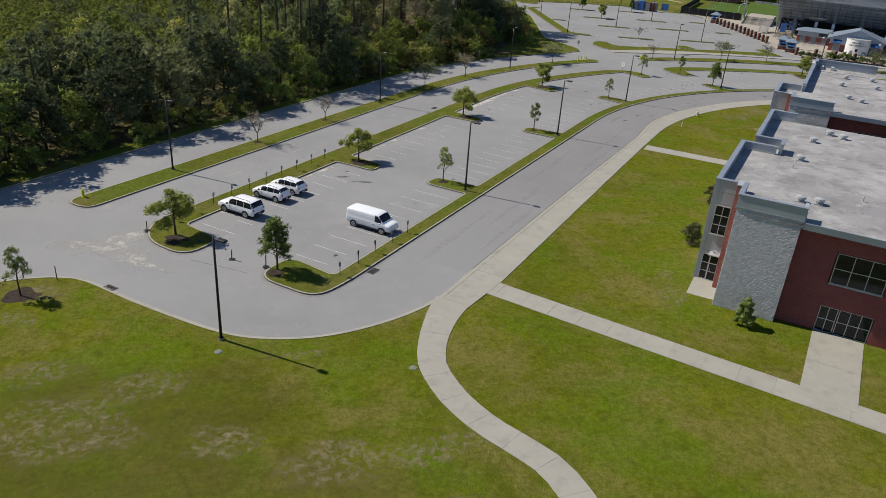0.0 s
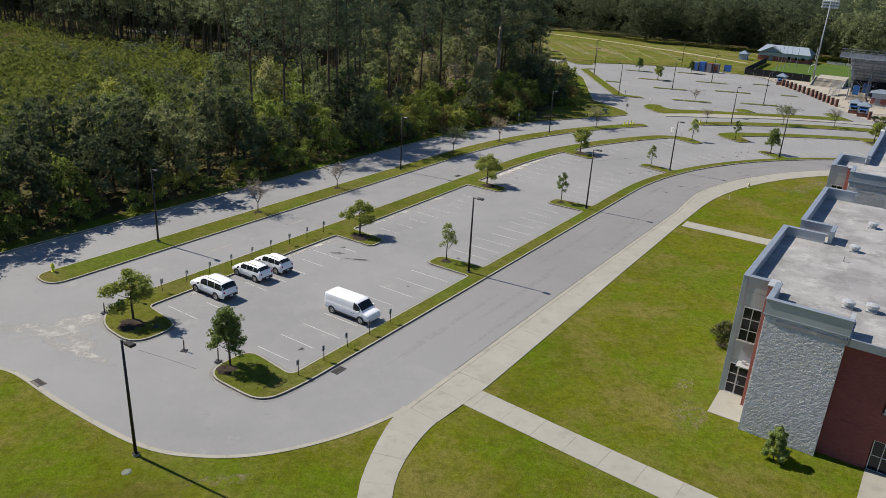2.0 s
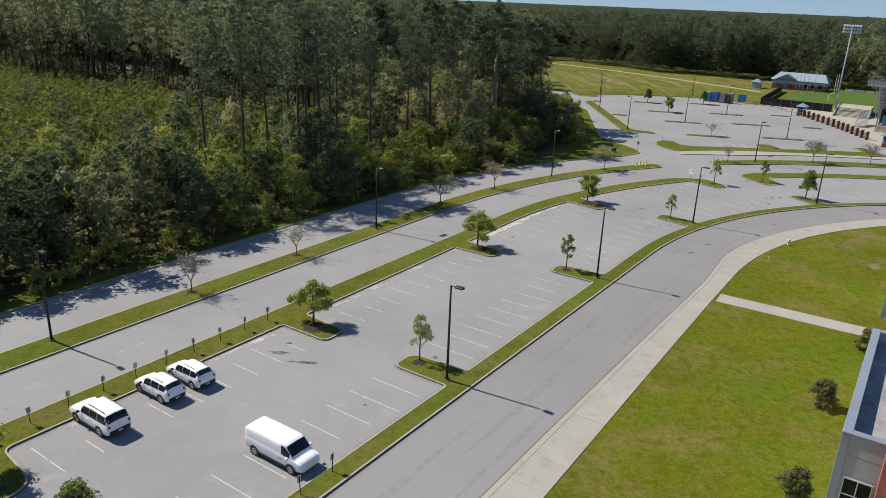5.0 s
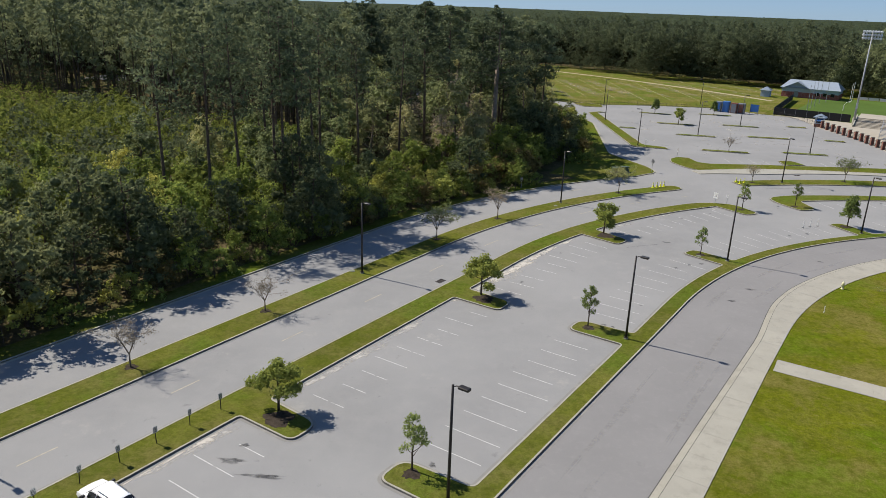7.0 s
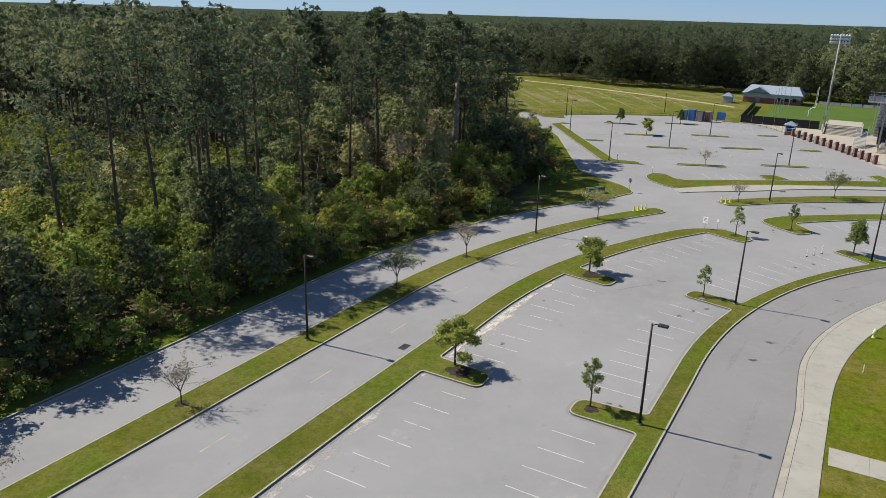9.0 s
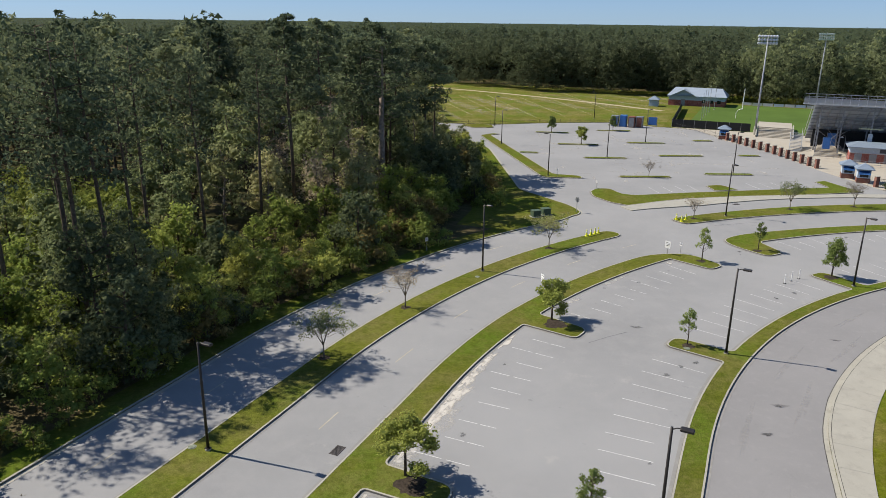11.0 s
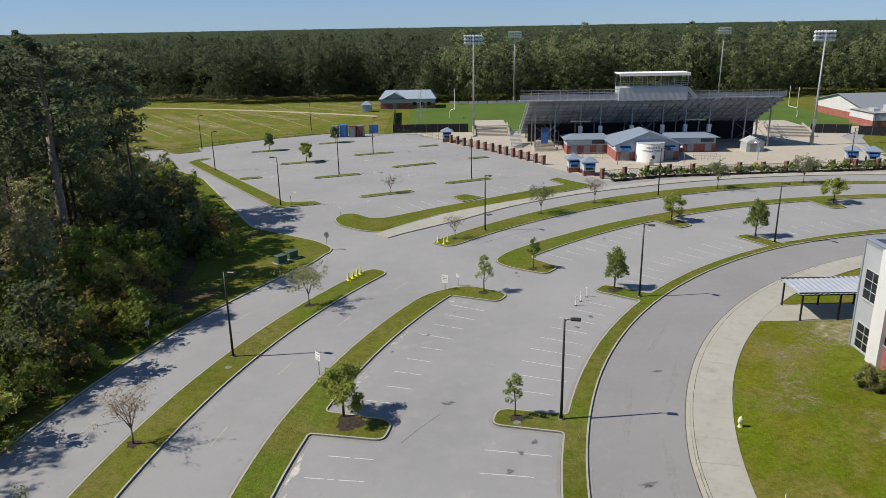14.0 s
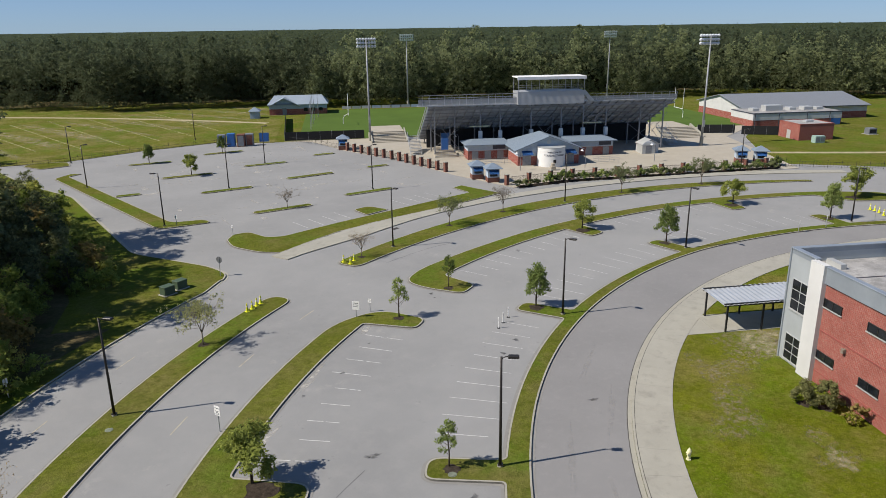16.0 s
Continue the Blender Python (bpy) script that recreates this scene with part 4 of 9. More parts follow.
spots = scatter(near_edge, (-120, 480, 60, 420), 4.1, 720, 80000)
mass("pine_wood", [p for p in spots if westerly(*p)], pines, 0.2, WEST_EDGE, BARK, "dark pines west of the playing fields", 0.68, 0.98, False, 1.7)
spots = [p for p in spots if not westerly(*p)]
cut = int(len(spots) * 0.3)
mass("pine_wood", spots[:cut], pines, 0.17, FIELD_EDGE, BARK, "tall pines along the far side of the playing fields", 0.68, 1.02, False, 1.9)
mass("mixed_wood", spots[cut:], broads[:3], 0.24, FIELD_EDGE, BARK, "broadleaf trees along the far side of the playing fields", 0.7, 1.2, False, 1.9)
spots = scatter(lambda x, y: near_edge(x, y) and not far_wood(x - 7 * DX, y - 7 * DY), (-120, 480, 60, 420), 2.6, 640, 90000)
mass("edge_growth", [p for p in spots if westerly(*p)], edges, 0.15, WEST_EDGE, BARK, "dark bushy growth west of the playing fields", 0.7, 1.35, False, 1.8)
mass("edge_growth", [p for p in spots if not westerly(*p)], edges, 0.15, FIELD_EDGE, BARK, "bushy growth along the far side of the playing fields", 0.7, 1.35, False, 1.8)
spots = scatter(lambda x, y: far_wood(x, y) and math.hypot(x - 8, y - 60) < 330, (-200, 340, 100, 390), 4.4, 950, 60000)
spots += scatter(far_wood, (-120, 140, 330, 560), 5.0, 600, 30000) + scatter(far_wood, (140, 480, 40, 330), 4.8, 420, 30000)
spots += scatter(lambda x, y: far_wood(x, y) and 330 < math.hypot(x - 8, y - 60) < 640, (-330, 600, 100, 700), 5.4, 1350, 40000)
spots = [spots[int(i)] for i in rng.permutation(len(spots))]
cut = int(len(spots) * 0.5)
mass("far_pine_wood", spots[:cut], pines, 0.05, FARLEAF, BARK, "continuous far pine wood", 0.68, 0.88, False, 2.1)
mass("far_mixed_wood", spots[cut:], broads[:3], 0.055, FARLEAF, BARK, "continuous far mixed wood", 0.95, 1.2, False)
spots = []
while len(spots) < 6500:
    a, d = rng.uniform(-0.75, 1.35), 560 * (2000 / 560) ** rng.uniform()
    spots.append((8 + d * math.sin(a), 60 + d * math.cos(a)))
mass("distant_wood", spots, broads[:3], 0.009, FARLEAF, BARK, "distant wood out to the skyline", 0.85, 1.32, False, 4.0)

# closed canopy beneath the crowns, out to the skyline
m = Mesh()
ang, rad = np.linspace(-0.95, 1.6, 240), 150 * (4400 / 150) ** np.linspace(0, 1, 130)
idx = {}
for i, a in enumerate(ang):
    for j, d in enumerate(rad):
        x, y = 8 + d * math.sin(a), 60 + d * math.cos(a)
        deep = (far_wood(x - 24 * DX, y - 24 * DY) and far_wood(x + 20 * DY, y - 20 * DX) and far_wood(x - 20 * DY, y + 20 * DX)) or (in_west_wood(x, y) and depth_in_wood(x, y) > 75 and plan_of(x, y)[0] > 50)
        if deep and far_wood(x, y):
            n = noise.noise((x * 0.03, y * 0.03, 0)) * 3 + noise.noise((x * 0.004, y * 0.004, 3)) * 3
            idx[i, j] = len(m.v)
            m.v.append((x, y, 15.2 + 0.5 * n + rng.uniform(-1.2, 1.2) + min(2, d / 900)))
for (i, j), k in idx.items():
    q = (idx.get((i + 1, j)), idx.get((i + 1, j + 1)), idx.get((i, j + 1)))
    if None not in q:
        m.f.append((k, q[0], q[1], q[2]))
        m.m.append(0)
CANOPY = simple("canopy", (0.036, 0.047, 0.020), 0.95, 0, 0.5, 0.15, 0.7, 1.0, 0.05)
tagged(new("far_canopy", m.data("far_canopy", CANOPY)), "closed canopy of the far wood", "woodland", kind="stuff")

# ---------------------------------------------------------------- more materials
def brick_mat(name, a, b_, mortar, k=1.0):
    m, t, b = material(name, 0.85, 0, 0.25)
    g = t.nodes.new("ShaderNodeTexCoord")
    mp = t.nodes.new("ShaderNodeMapping")
    t.links.new(g.outputs["Object"], mp.inputs["Vector"])
    sep, cmb, add = t.nodes.new("ShaderNodeSeparateXYZ"), t.nodes.new("ShaderNodeCombineXYZ"), t.nodes.new("ShaderNodeMath")
    t.links.new(mp.outputs["Vector"], sep.inputs[0])
    t.links.new(sep.outputs["X"], add.inputs[0])
    t.links.new(sep.outputs["Y"], add.inputs[1])
    t.links.new(add.outputs[0], cmb.inputs["X"])
    t.links.new(sep.outputs["Z"], cmb.inputs["Y"])
    br = t.nodes.new("ShaderNodeTexBrick")
    br.inputs["Scale"].default_value = 1.0
    br.inputs["Brick Width"].default_value, br.inputs["Row Height"].default_value, br.inputs["Mortar Size"].default_value = 0.24 * k, 0.082 * k, 0.008 * k
    br.inputs["Color1"].default_value, br.inputs["Color2"].default_value, br.inputs["Mortar"].default_value = (*a, 1), (*b_, 1), (*mortar, 1)
    t.links.new(cmb.outputs[0], br.inputs["Vector"])
    v = place(t)
    c = mix(t, scaled(t, noisy(t, v, 0.7, 5), 0.35), br.outputs["Color"], tuple(0.6 * x for x in a))
    t.links.new(c, b.inputs["Base Color"])
    bump(t, b, br.outputs["Fac"], -0.4, 0.01)
    return m


def roof_mat():
    m, t, b = material("roof_membrane", 0.75, 0, 0.3)
    v = place(t)
    c = mix(t, noisy(t, v, 0.12, 5), (0.24, 0.235, 0.228), (0.36, 0.35, 0.335))
    c = mix(t, scaled(t, noisy(t, v, 0.35, 8, 0.78, 0.47, 0.60), 0.65), c, (0.15, 0.145, 0.136))
    c = mix(t, scaled(t, noisy(t, v, 0.5, 8, 0.8, 0.53, 0.66), 0.55), c, (0.50, 0.485, 0.455))
    g = noisy(t, v, 18.0, 3)
    c = mix(t, scaled(t, g, 0.15), c, (0.2, 0.2, 0.2))
    t.links.new(c, b.inputs["Base Color"])
    bump(t, b, g, 0.15, 0.01)
    return m


def stone_mat():
    m, t, b = material("split_face_stone", 0.9, 0, 0.25)
    v = place(t)
    vo = node(t, "ShaderNodeTexVoronoi", Scale=4.0)
    t.links.new(v, vo.inputs["Vector"])
    c = mix(t, noisy(t, v, 3.0, 5), (0.44, 0.425, 0.40), (0.60, 0.58, 0.545))
    c = mix(t, scaled(t, vo.outputs["Color"], 0.35), c, (0.70, 0.69, 0.67))
    t.links.new(c, b.inputs["Base Color"])
    bump(t, b, noisy(t, v, 9.0, 5), 0.7, 0.03)
    return m


def ribbed_mat(name, col, per=4.0, axis="X", metal=0.3):
    m, t, b = material(name, 0.5, metal, 0.4)
    g = t.nodes.new("ShaderNodeTexCoord")
    w = node(t, "ShaderNodeTexWave", Scale=per)
    w.bands_direction = axis
    t.links.new(g.outputs["Object"], w.inputs["Vector"])
    c = mix(t, scaled(t, w.outputs["Fac"], 0.5), tuple(0.75 * x for x in col), col)
    c = mix(t, scaled(t, noisy(t, place(t), 0.8, 5), 0.3), c, tuple(0.7 * x for x in col))
    t.links.new(c, b.inputs["Base Color"])
    bump(t, b, w.outputs["Fac"], 0.5, 0.03)
    return m


def glass_mat():
    m, t, b = material("window_glass", 0.06, 0, 0.35)
    c = mix(t, noisy(t, place(t), 1.5), (0.006, 0.008, 0.010), (0.016, 0.019, 0.022))
    t.links.new(c, b.inputs["Base Color"])
    return m


BRICK = brick_mat("red_brick", (0.235, 0.060, 0.047), (0.310, 0.086, 0.066), (0.33, 0.22, 0.18))
DARK_BRICK = brick_mat("dark_red_brick", (0.255, 0.066, 0.056), (0.33, 0.088, 0.072), (0.19, 0.09, 0.075))
POST_BRICK = brick_mat("brown_brick", (0.150, 0.055, 0.040), (0.20, 0.072, 0.050), (0.21, 0.15, 0.115))
ROOF = roof_mat()
STONE = stone_mat()
PANEL = simple("grey_metal_panel", (0.40, 0.43, 0.44), 0.45, 0.3, 0.06, 0.5, 30.0, 0.02)
COPING = simple("blue_grey_coping", (0.30, 0.335, 0.37), 0.4, 0.4, 0.08, 0.5, 30.0, 0.02)
WHITE = simple("white_paint", (0.68, 0.68, 0.66), 0.6, 0, 0.05, 1.0, 30.0, 0.03)
OFFWHITE = simple("weathered_white_metal", (0.50, 0.50, 0.49), 0.6, 0, 0.08, 0.5, 20.0, 0.03)
FRAME = simple("pale_window_frame", (0.46, 0.47, 0.46), 0.4, 0.3, 0.05, 1.0, 30.0, 0.02)
GLASS = glass_mat()
TIN = simple("white_roof_metal", (0.60, 0.61, 0.60), 0.35, 0.5, 0.1, 0.6, 12.0, 0.05)
BLUE_ROOF = ribbed_mat("blue_grey_metal_roof", (0.25, 0.31, 0.38), 1.0, "X", 0.2)
PALE_ROOF = ribbed_mat("pale_blue_metal_roof", (0.36, 0.42, 0.48), 1.0, "Y", 0.2)
BLUE = simple("blue_paint", (0.035, 0.13, 0.36), 0.55, 0, 0.1)
PALE_BLUE = simple("pale_blue_wall", (0.38, 0.45, 0.52), 0.7, 0, 0.08)
DECK = simple("aluminium_deck", (0.46, 0.475, 0.50), 0.5, 0.2, 0.15, 0.4, 20.0, 0.05)
STEEL = simple("grey_steel", (0.24, 0.25, 0.27), 0.5, 0.5, 0.12)
SCREEN = simple("black_windscreen", (0.014, 0.015, 0.016), 0.9, 0, 0.2)
GREEN_BOX = simple("green_utility_paint", (0.055, 0.085, 0.050), 0.6, 0, 0.15)
YELLOW = simple("yellow_plastic", (0.62, 0.62, 0.02), 0.55, 0, 0.08)
IRON = simple("cast_iron", (0.10, 0.09, 0.085), 0.7, 0.5, 0.3, 6.0, 20.0, 0.3)
INK = simple("dark_lettering", (0.05, 0.055, 0.07), 0.6, 0, 0.05)


def GM(s, r, z=0.0, turn=0.0):
    """A pose on the straight grid: x along the reach, y to its left."""
    x, y = LP(s, r)
    return pose(x, y, z, 0, 0, GRID + turn)


# ---------------------------------------------------------------- walks
def slab_path(name, line, width, piece, label, z=0.155, mat=None):
    """A concrete path of separate slabs along a plan line, with open joints between them; width is one number or one for each point."""
    mat = mat or CONCRETE
    widths = width if isinstance(width, list) else [width] * len(line)
    bed = structure(name, ribbon(line, -min(widths) / 2 + 0.03, min(widths) / 2 - 0.03, -0.01, z - 0.02), KERB, label)
    dist = [0.0]
    for a, b in zip(line, line[1:]):
        dist.append(dist[-1] + math.hypot(b[0] - a[0], b[1] - a[1]))
    xs, ys = [p[0] for p in line], [p[1] for p in line]
    k = max(1, round(dist[-1] / piece))
    step = dist[-1] / k
    at = lambda d: Vector((float(np.interp(d, dist, xs)), float(np.interp(d, dist, ys))))
    for i in range(k):
        d0, d1 = i * step + 0.007, (i + 1) * step - 0.007
        ends = []
        for d in (d0, (d0 + d1) / 2, d1):
            w = (at(min(d + 0.3, dist[-1])) - at(max(d - 0.3, 0))).normalized()
            p, q = at(d), Vector((-w.y, w.x)) * float(np.interp(d, dist, widths)) / 2
            ends.append((p - q, p + q))
        poly = [tuple(e[0]) for e in ends] + [tuple(e[1]) for e in reversed(ends)]
        c = at((d0 + d1) / 2)
        ob = part("slab", Mesh().prism([(x - c.x, y - c.y) for x, y in poly], -0.10, 0), mat, bed)
        ob.location = (c.x, c.y, z + float(rng.uniform(-0.004, 0.004)))
    return bed


walk_span = [(s, float(np.interp(s, [-62.4, -57, -42, -28, -9, 10], [56.45, 56.1, 56.3, 56.5, 56.7, 56.7])), drive_kerb(s) - 0.2) for s in np.arange(-62.3, 148.0, 1.5)]
drive_walk = [W(s, (a + b) / 2) for s, a, b in walk_span]
south_walk = curve([(4.5, 51.03), (3.9, 49.4), (3.4, 47.3), (3.07, 45.2), (2.98, 43.3), (3.16, 41.6), (3.75, 40.1), (4.7, 38.2), (6.6, 35.8), (8.8, 33.9), (10.4, 32.3), (11.6, 29.8), (12.6, 26.0), (13.0, 20.0)], 6)
south_width = [float(np.interp(y, [20, 42, 45, 47.3, 49.4, 51.1], [2.1, 2.0, 2.1, 2.35, 2.7, 3.0])) for x, y in south_walk]
slab_path("footpath", south_walk, south_width, 2.6, "curving pale concrete footpath across the lawn")
slab_path("footpath", dense([(6.3, 54.5), (17.5, 47.7), (28.2, 41.3), (32.2, 38.9), (52.0, 27.0)], 1.0, False), 2.35, 2.4, "straight pale concrete footpath to the school", 0.150)
slab_path("footpath", dense([LP(-59.7, 30.45), LP(-49.4, 30.2)], 1.0, False), 3.7, 4.3, "concrete apron before the school entrance", 0.160)
slab_path("footpath", dense([LP(-49.2, 40.95), LP(-45.6, 41.0)], 1.0, False), 2.3, 3.6, "small concrete landing at a side door", 0.160)
slab_path("footpath", dense([LP(-8.0, 56.4), LP(-6.8, 20.0)], 1.0, False), 2.4, 2.4, "pale concrete footpath between the school wings", 0.150)
slab_path("footpath", dense([LP(36.9, 45.0), LP(36.9, 26.0)], 1.0, False), 4.2, 3.2, "concrete path under the covered walkway", 0.150)
slab_path("sidewalk", drive_walk, [b - a for s, a, b in walk_span], 3.1, "broad pale concrete sidewalk beside the drive", 0.165)
far_s = np.arange(52.0, 140.0, 2.0)
far_mid = np.interp(far_s, [53, 58, 62, 66, 70, 75, 82, 90, 150], [107.0, 106.5, 106.2, 106.2, 106.0, 105.65, 105.4, 104.9, 102.9])
far_wide = np.interp(far_s, [53, 58, 62, 66, 70, 75, 82, 90, 150], [2.6, 3.6, 4.2, 3.7, 2.8, 2.1, 2.1, 2.4, 2.6])
far_walk = [W(s, r) for s, r in zip(far_s, far_mid)]
slab_path("sidewalk", far_walk, [float(w) for w in far_wide], 4.0, "pale concrete sidewalk along the far road", 0.12, CONCRETE)
structure("kerb", ribbon([W(s, r - w / 2) for s, r, w in zip(far_s, far_mid, far_wide)], -0.18, -0.02, -0.02, 0.13), KERB, "concrete kerb, weathered and stained")

# ---------------------------------------------------------------- far car park and fields
def capsule(p, q, w):
    d = Vector((q[0] - p[0], q[1] - p[1])).normalized() * 0.3
    n = Vector((-d.y, d.x)).normalized() * w / 2
    return fillet([(p[0] - n.x, p[1] - n.y), (q[0] - n.x, q[1] - n.y), (q[0] + n.x, q[1] + n.y), (p[0] + n.x, p[1] + n.y)], w * 0.48)


for p, q in (((33.2, 227.5), (37.5, 226.8)), ((42.7, 258.0), (51.6, 256.6)), ((44.3, 238.6), (54.2, 237.4)), ((46.0, 220.6), (55.3, 219.7)), ((47.7, 200.8), (57.6, 200.2)),
             ((60.1, 261.0), (69.4, 260.3)), ((61.8, 240.5), (71.1, 239.5)), ((63.3, 222.6), (73.2, 222.2)), ((65.2, 202.8), (74.7, 202.3)), ((79.4, 243.4), (84.5, 243.0)),
             ((81.4, 222.8), (86.2, 222.3))):
    kerbed("parking_island", capsule(p, q, 1.7), "slim kerbed grass island in the far car park", gutter=0.2)
kerbed("planting_strip", fillet([(27.4, 252.0, 1.0), (33.0, 200.4, 1.5), (40.6, 199.2, 1.2), (40.4, 201.6, 1.2), (35.8, 203.2, 1.2), (30.2, 252.5, 0.8), (33.0, 254.2, 0.6), (31.0, 255.4, 0.8)]),
       "kerbed grass strip round the corner of the far car park", gutter=0.2)
kerbed("planting_strip", fillet([(38.9, 188.6, 0.6), (40.6, 190.8, 0.8), (43.0, 190.6, 0.9), (43.9, 186.6, 0.8), (45.8, 185.5, 1.0), (55.5, 187.2, 0), (66.5, 188.6, 0), (79.2, 190.2, 0), (82.9, 190.6, 0.4), (83.0, 195.4, 0.5),
                                 (85.6, 196.2, 0.5), (86.0, 192.6, 0.5), (87.0, 186.8, 0.5), (75.1, 185.0, 0), (63.6, 184.2, 0), (53.1, 182.6, 0), (47.8, 180.7, 0), (42.4, 178.4, 0.6), (40.2, 180.4, 1.0), (38.3, 185.0, 1.5)]),
       "long kerbed grass strip beside the far car park", gutter=0.2)
kerbed("parking_island", fillet([(61.0, 188.3, 0.4), (61.0, 192.6, 0.9), (64.2, 193.2, 1.2), (65.6, 189.2, 0.5)]), "small triangular kerbed grass island in the far car park", gutter=0.2)
kerbed("planting_strip", fillet([(24.2, 271.5, 1.5), (26.9, 274.6, 1.2), (33.2, 271.0, 0.6), (32.8, 265.6, 1.0), (27.0, 265.2, 1.2)]), "kerbed grass patch at the far corner of the car park", gutter=0.2)

FIELD_OUTLINE = [LP(143.0, 150.0), LP(146.0, 137.0), LP(158.0, 123.0), LP(168.0, 106.5), LP(164.5, 92.0), LP(214.0, 92.5), LP(222.0, 100.0), LP(276.0, 128.0), LP(276.0, 235.0), LP(180.0, 215.0)]
structure("practice_field", Mesh().prism(FIELD_OUTLINE, -0.02, 0.10), FIELD, "pale green practice field, worn and dry in stripes")
structure("far_lawn", Mesh().prism([LP(214.0, 92.5), LP(222.0, 100.0), LP(276.0, 128.0), LP(276.0, -110.0), LP(140.0, -190.0), LP(92.0, -60.0), LP(112.0, -12.0), LP(146.0, -26.0), LP(165, -40),
                                    LP(165.0, 92.0)], -0.02, 0.06), VERGE, "grass round the stadium and the gymnasium")
structure("plaza", Mesh().prism([(88.4, 262.0), (88.2, 243.8), (91.0, 226.0), (90.5, 204.0), (91.8, 188.6), (103.9, 185.6), (113.9, 181.0), (124.6, 176.2), (143.5, 167.5), LP(106.0, -14.0),
                                 LP(148.0, -22.0), LP(166.0, -40.0), LP(166.0, 90.0)], -0.02, 0.075), PLAZA, "sandy pale concrete plaza round the stadium")
structure("stadium_turf", Mesh().prism([LP(166.5, 86.0), LP(236.0, 86.0), LP(236.0, -40.0), LP(166.5, -40.0)], -0.02, 0.14), TURF, "even bright green artificial turf of the stadium")

# ---------------------------------------------------------------- school
def shifted(mesh, s, r):
    mesh.v = [(x - s, y - r, z) for x, y, z in mesh.v]
    return mesh


def window_unit(parent, axis, at, a0, a1, z0, z1, cols, rows, out, name="window", frame_mat=None):
    """A glazed unit in a wall: axis 's' lies on a plane of constant s, 'r' on one of constant r. out: side that faces out."""
    fr, ob, w = Mesh(), None, 0.055
    def put(mesh, p0, p1, q0, q1, d0, d1):
        lo, hi = sorted((at + out * d0, at + out * d1))
        if axis == "s":
            mesh.box(lo, hi, min(p0, p1), max(p0, p1), q0, q1)
        else:
            mesh.box(min(p0, p1), max(p0, p1), lo, hi, q0, q1)
    lo, hi = min(a0, a1), max(a0, a1)
    for x in (lo, hi):
        put(fr, x - w / 2, x + w / 2, z0, z1, -0.02, 0.05)
    for z in (z0, z1):
        put(fr, lo - w / 2, hi + w / 2, z - w / 2, z + w / 2, -0.02, 0.048)
    ob = part(name, shifted(fr, *parent["foot"]), frame_mat or FRAME, parent, "dark window frame" if frame_mat else "pale metal window frame")
    for i in range(1, cols):
        bar, x = Mesh(), lo + (hi - lo) * i / cols
        put(bar, x - w / 2, x + w / 2, z0 + w / 2, z1 - w / 2, -0.02, 0.05)
        part("mullion", shifted(bar, *parent["foot"]), frame_mat or FRAME, ob)
    for j in range(1, rows):
        bar, z = Mesh(), z0 + (z1 - z0) * j / rows
        put(bar, lo + w / 2, hi - w / 2, z - w / 2, z + w / 2, -0.02, 0.047)
        part("transom", shifted(bar, *parent["foot"]), frame_mat or FRAME, ob)
    for i in range(cols):
        for j in range(rows):
            g = Mesh()
            put(g, lo + (hi - lo) * i / cols + 0.03, lo + (hi - lo) * (i + 1) / cols - 0.03, z0 + (z1 - z0) * j / rows + 0.03, z0 + (z1 - z0) * (j + 1) / rows - 0.03, 0.004, 0.02)
            part("pane", shifted(g, *parent["foot"]), GLASS, ob, "dark glass")
    sill = Mesh()
    put(sill, lo - 0.1, hi + 0.1, z0 - 0.12, z0 - 0.04, 0.0, 0.09)
    part("sill", shifted(sill, *parent["foot"]), FRAME, ob)
    return ob


def rough_face(s, r0, r1, z0, z1, step=0.16):
    """A face of split stone in courses, each block proud by a different amount."""
    m, zc, row = Mesh(), z0, 0
    while zc < z1 - 0.05:
        z2, rc, row = min(zc + float(rng.uniform(0.07, 0.15)), z1), r0 - float(rng.uniform(0, 0.3)), row + 1
        while rc < r1 - 0.02:
            w = float(rng.uniform(0.09, 0.26))
            a, b = max(rc, r0), min(rc + w, r1)
            if b - a > 0.05:
                d, e = float(rng.uniform(0.0, 0.012)), 0.012
                t = [float(rng.uniform(0.004, 0.013)) for _ in range(4)]
                m.add([(s, a, zc), (s, b, zc), (s, b, z2), (s, a, z2), (s - d - t[0], a + e, zc + e), (s - d - t[1], b - e, zc + e), (s - d - t[2], b - e, z2 - e), (s - d - t[3], a + e, z2 - e)],
                      [(4, 7, 6, 5), (0, 4, 5, 1), (1, 5, 6, 2), (2, 6, 7, 3), (3, 7, 4, 0)])
            rc += w
        zc = z2
    return m


def roof_vent(parent, s, r, z):
    m = Mesh()
    m.tube([(s, r, z), (s, r, z + 0.3)], [0.2, 0.2], 14)
    m.tube([(s, r, z + 0.26), (s, r, z + 0.32), (s, r, z + 0.50), (s, r, z + 0.58)], [0.36, 0.42, 0.40, 0.12], 16)
    m.box(s - 0.34, s + 0.34, r - 0.34, r + 0.34, z, z + 0.1)
    part("roof_vent", shifted(m, *parent["foot"]), FRAME, parent, "pale round roof vent")


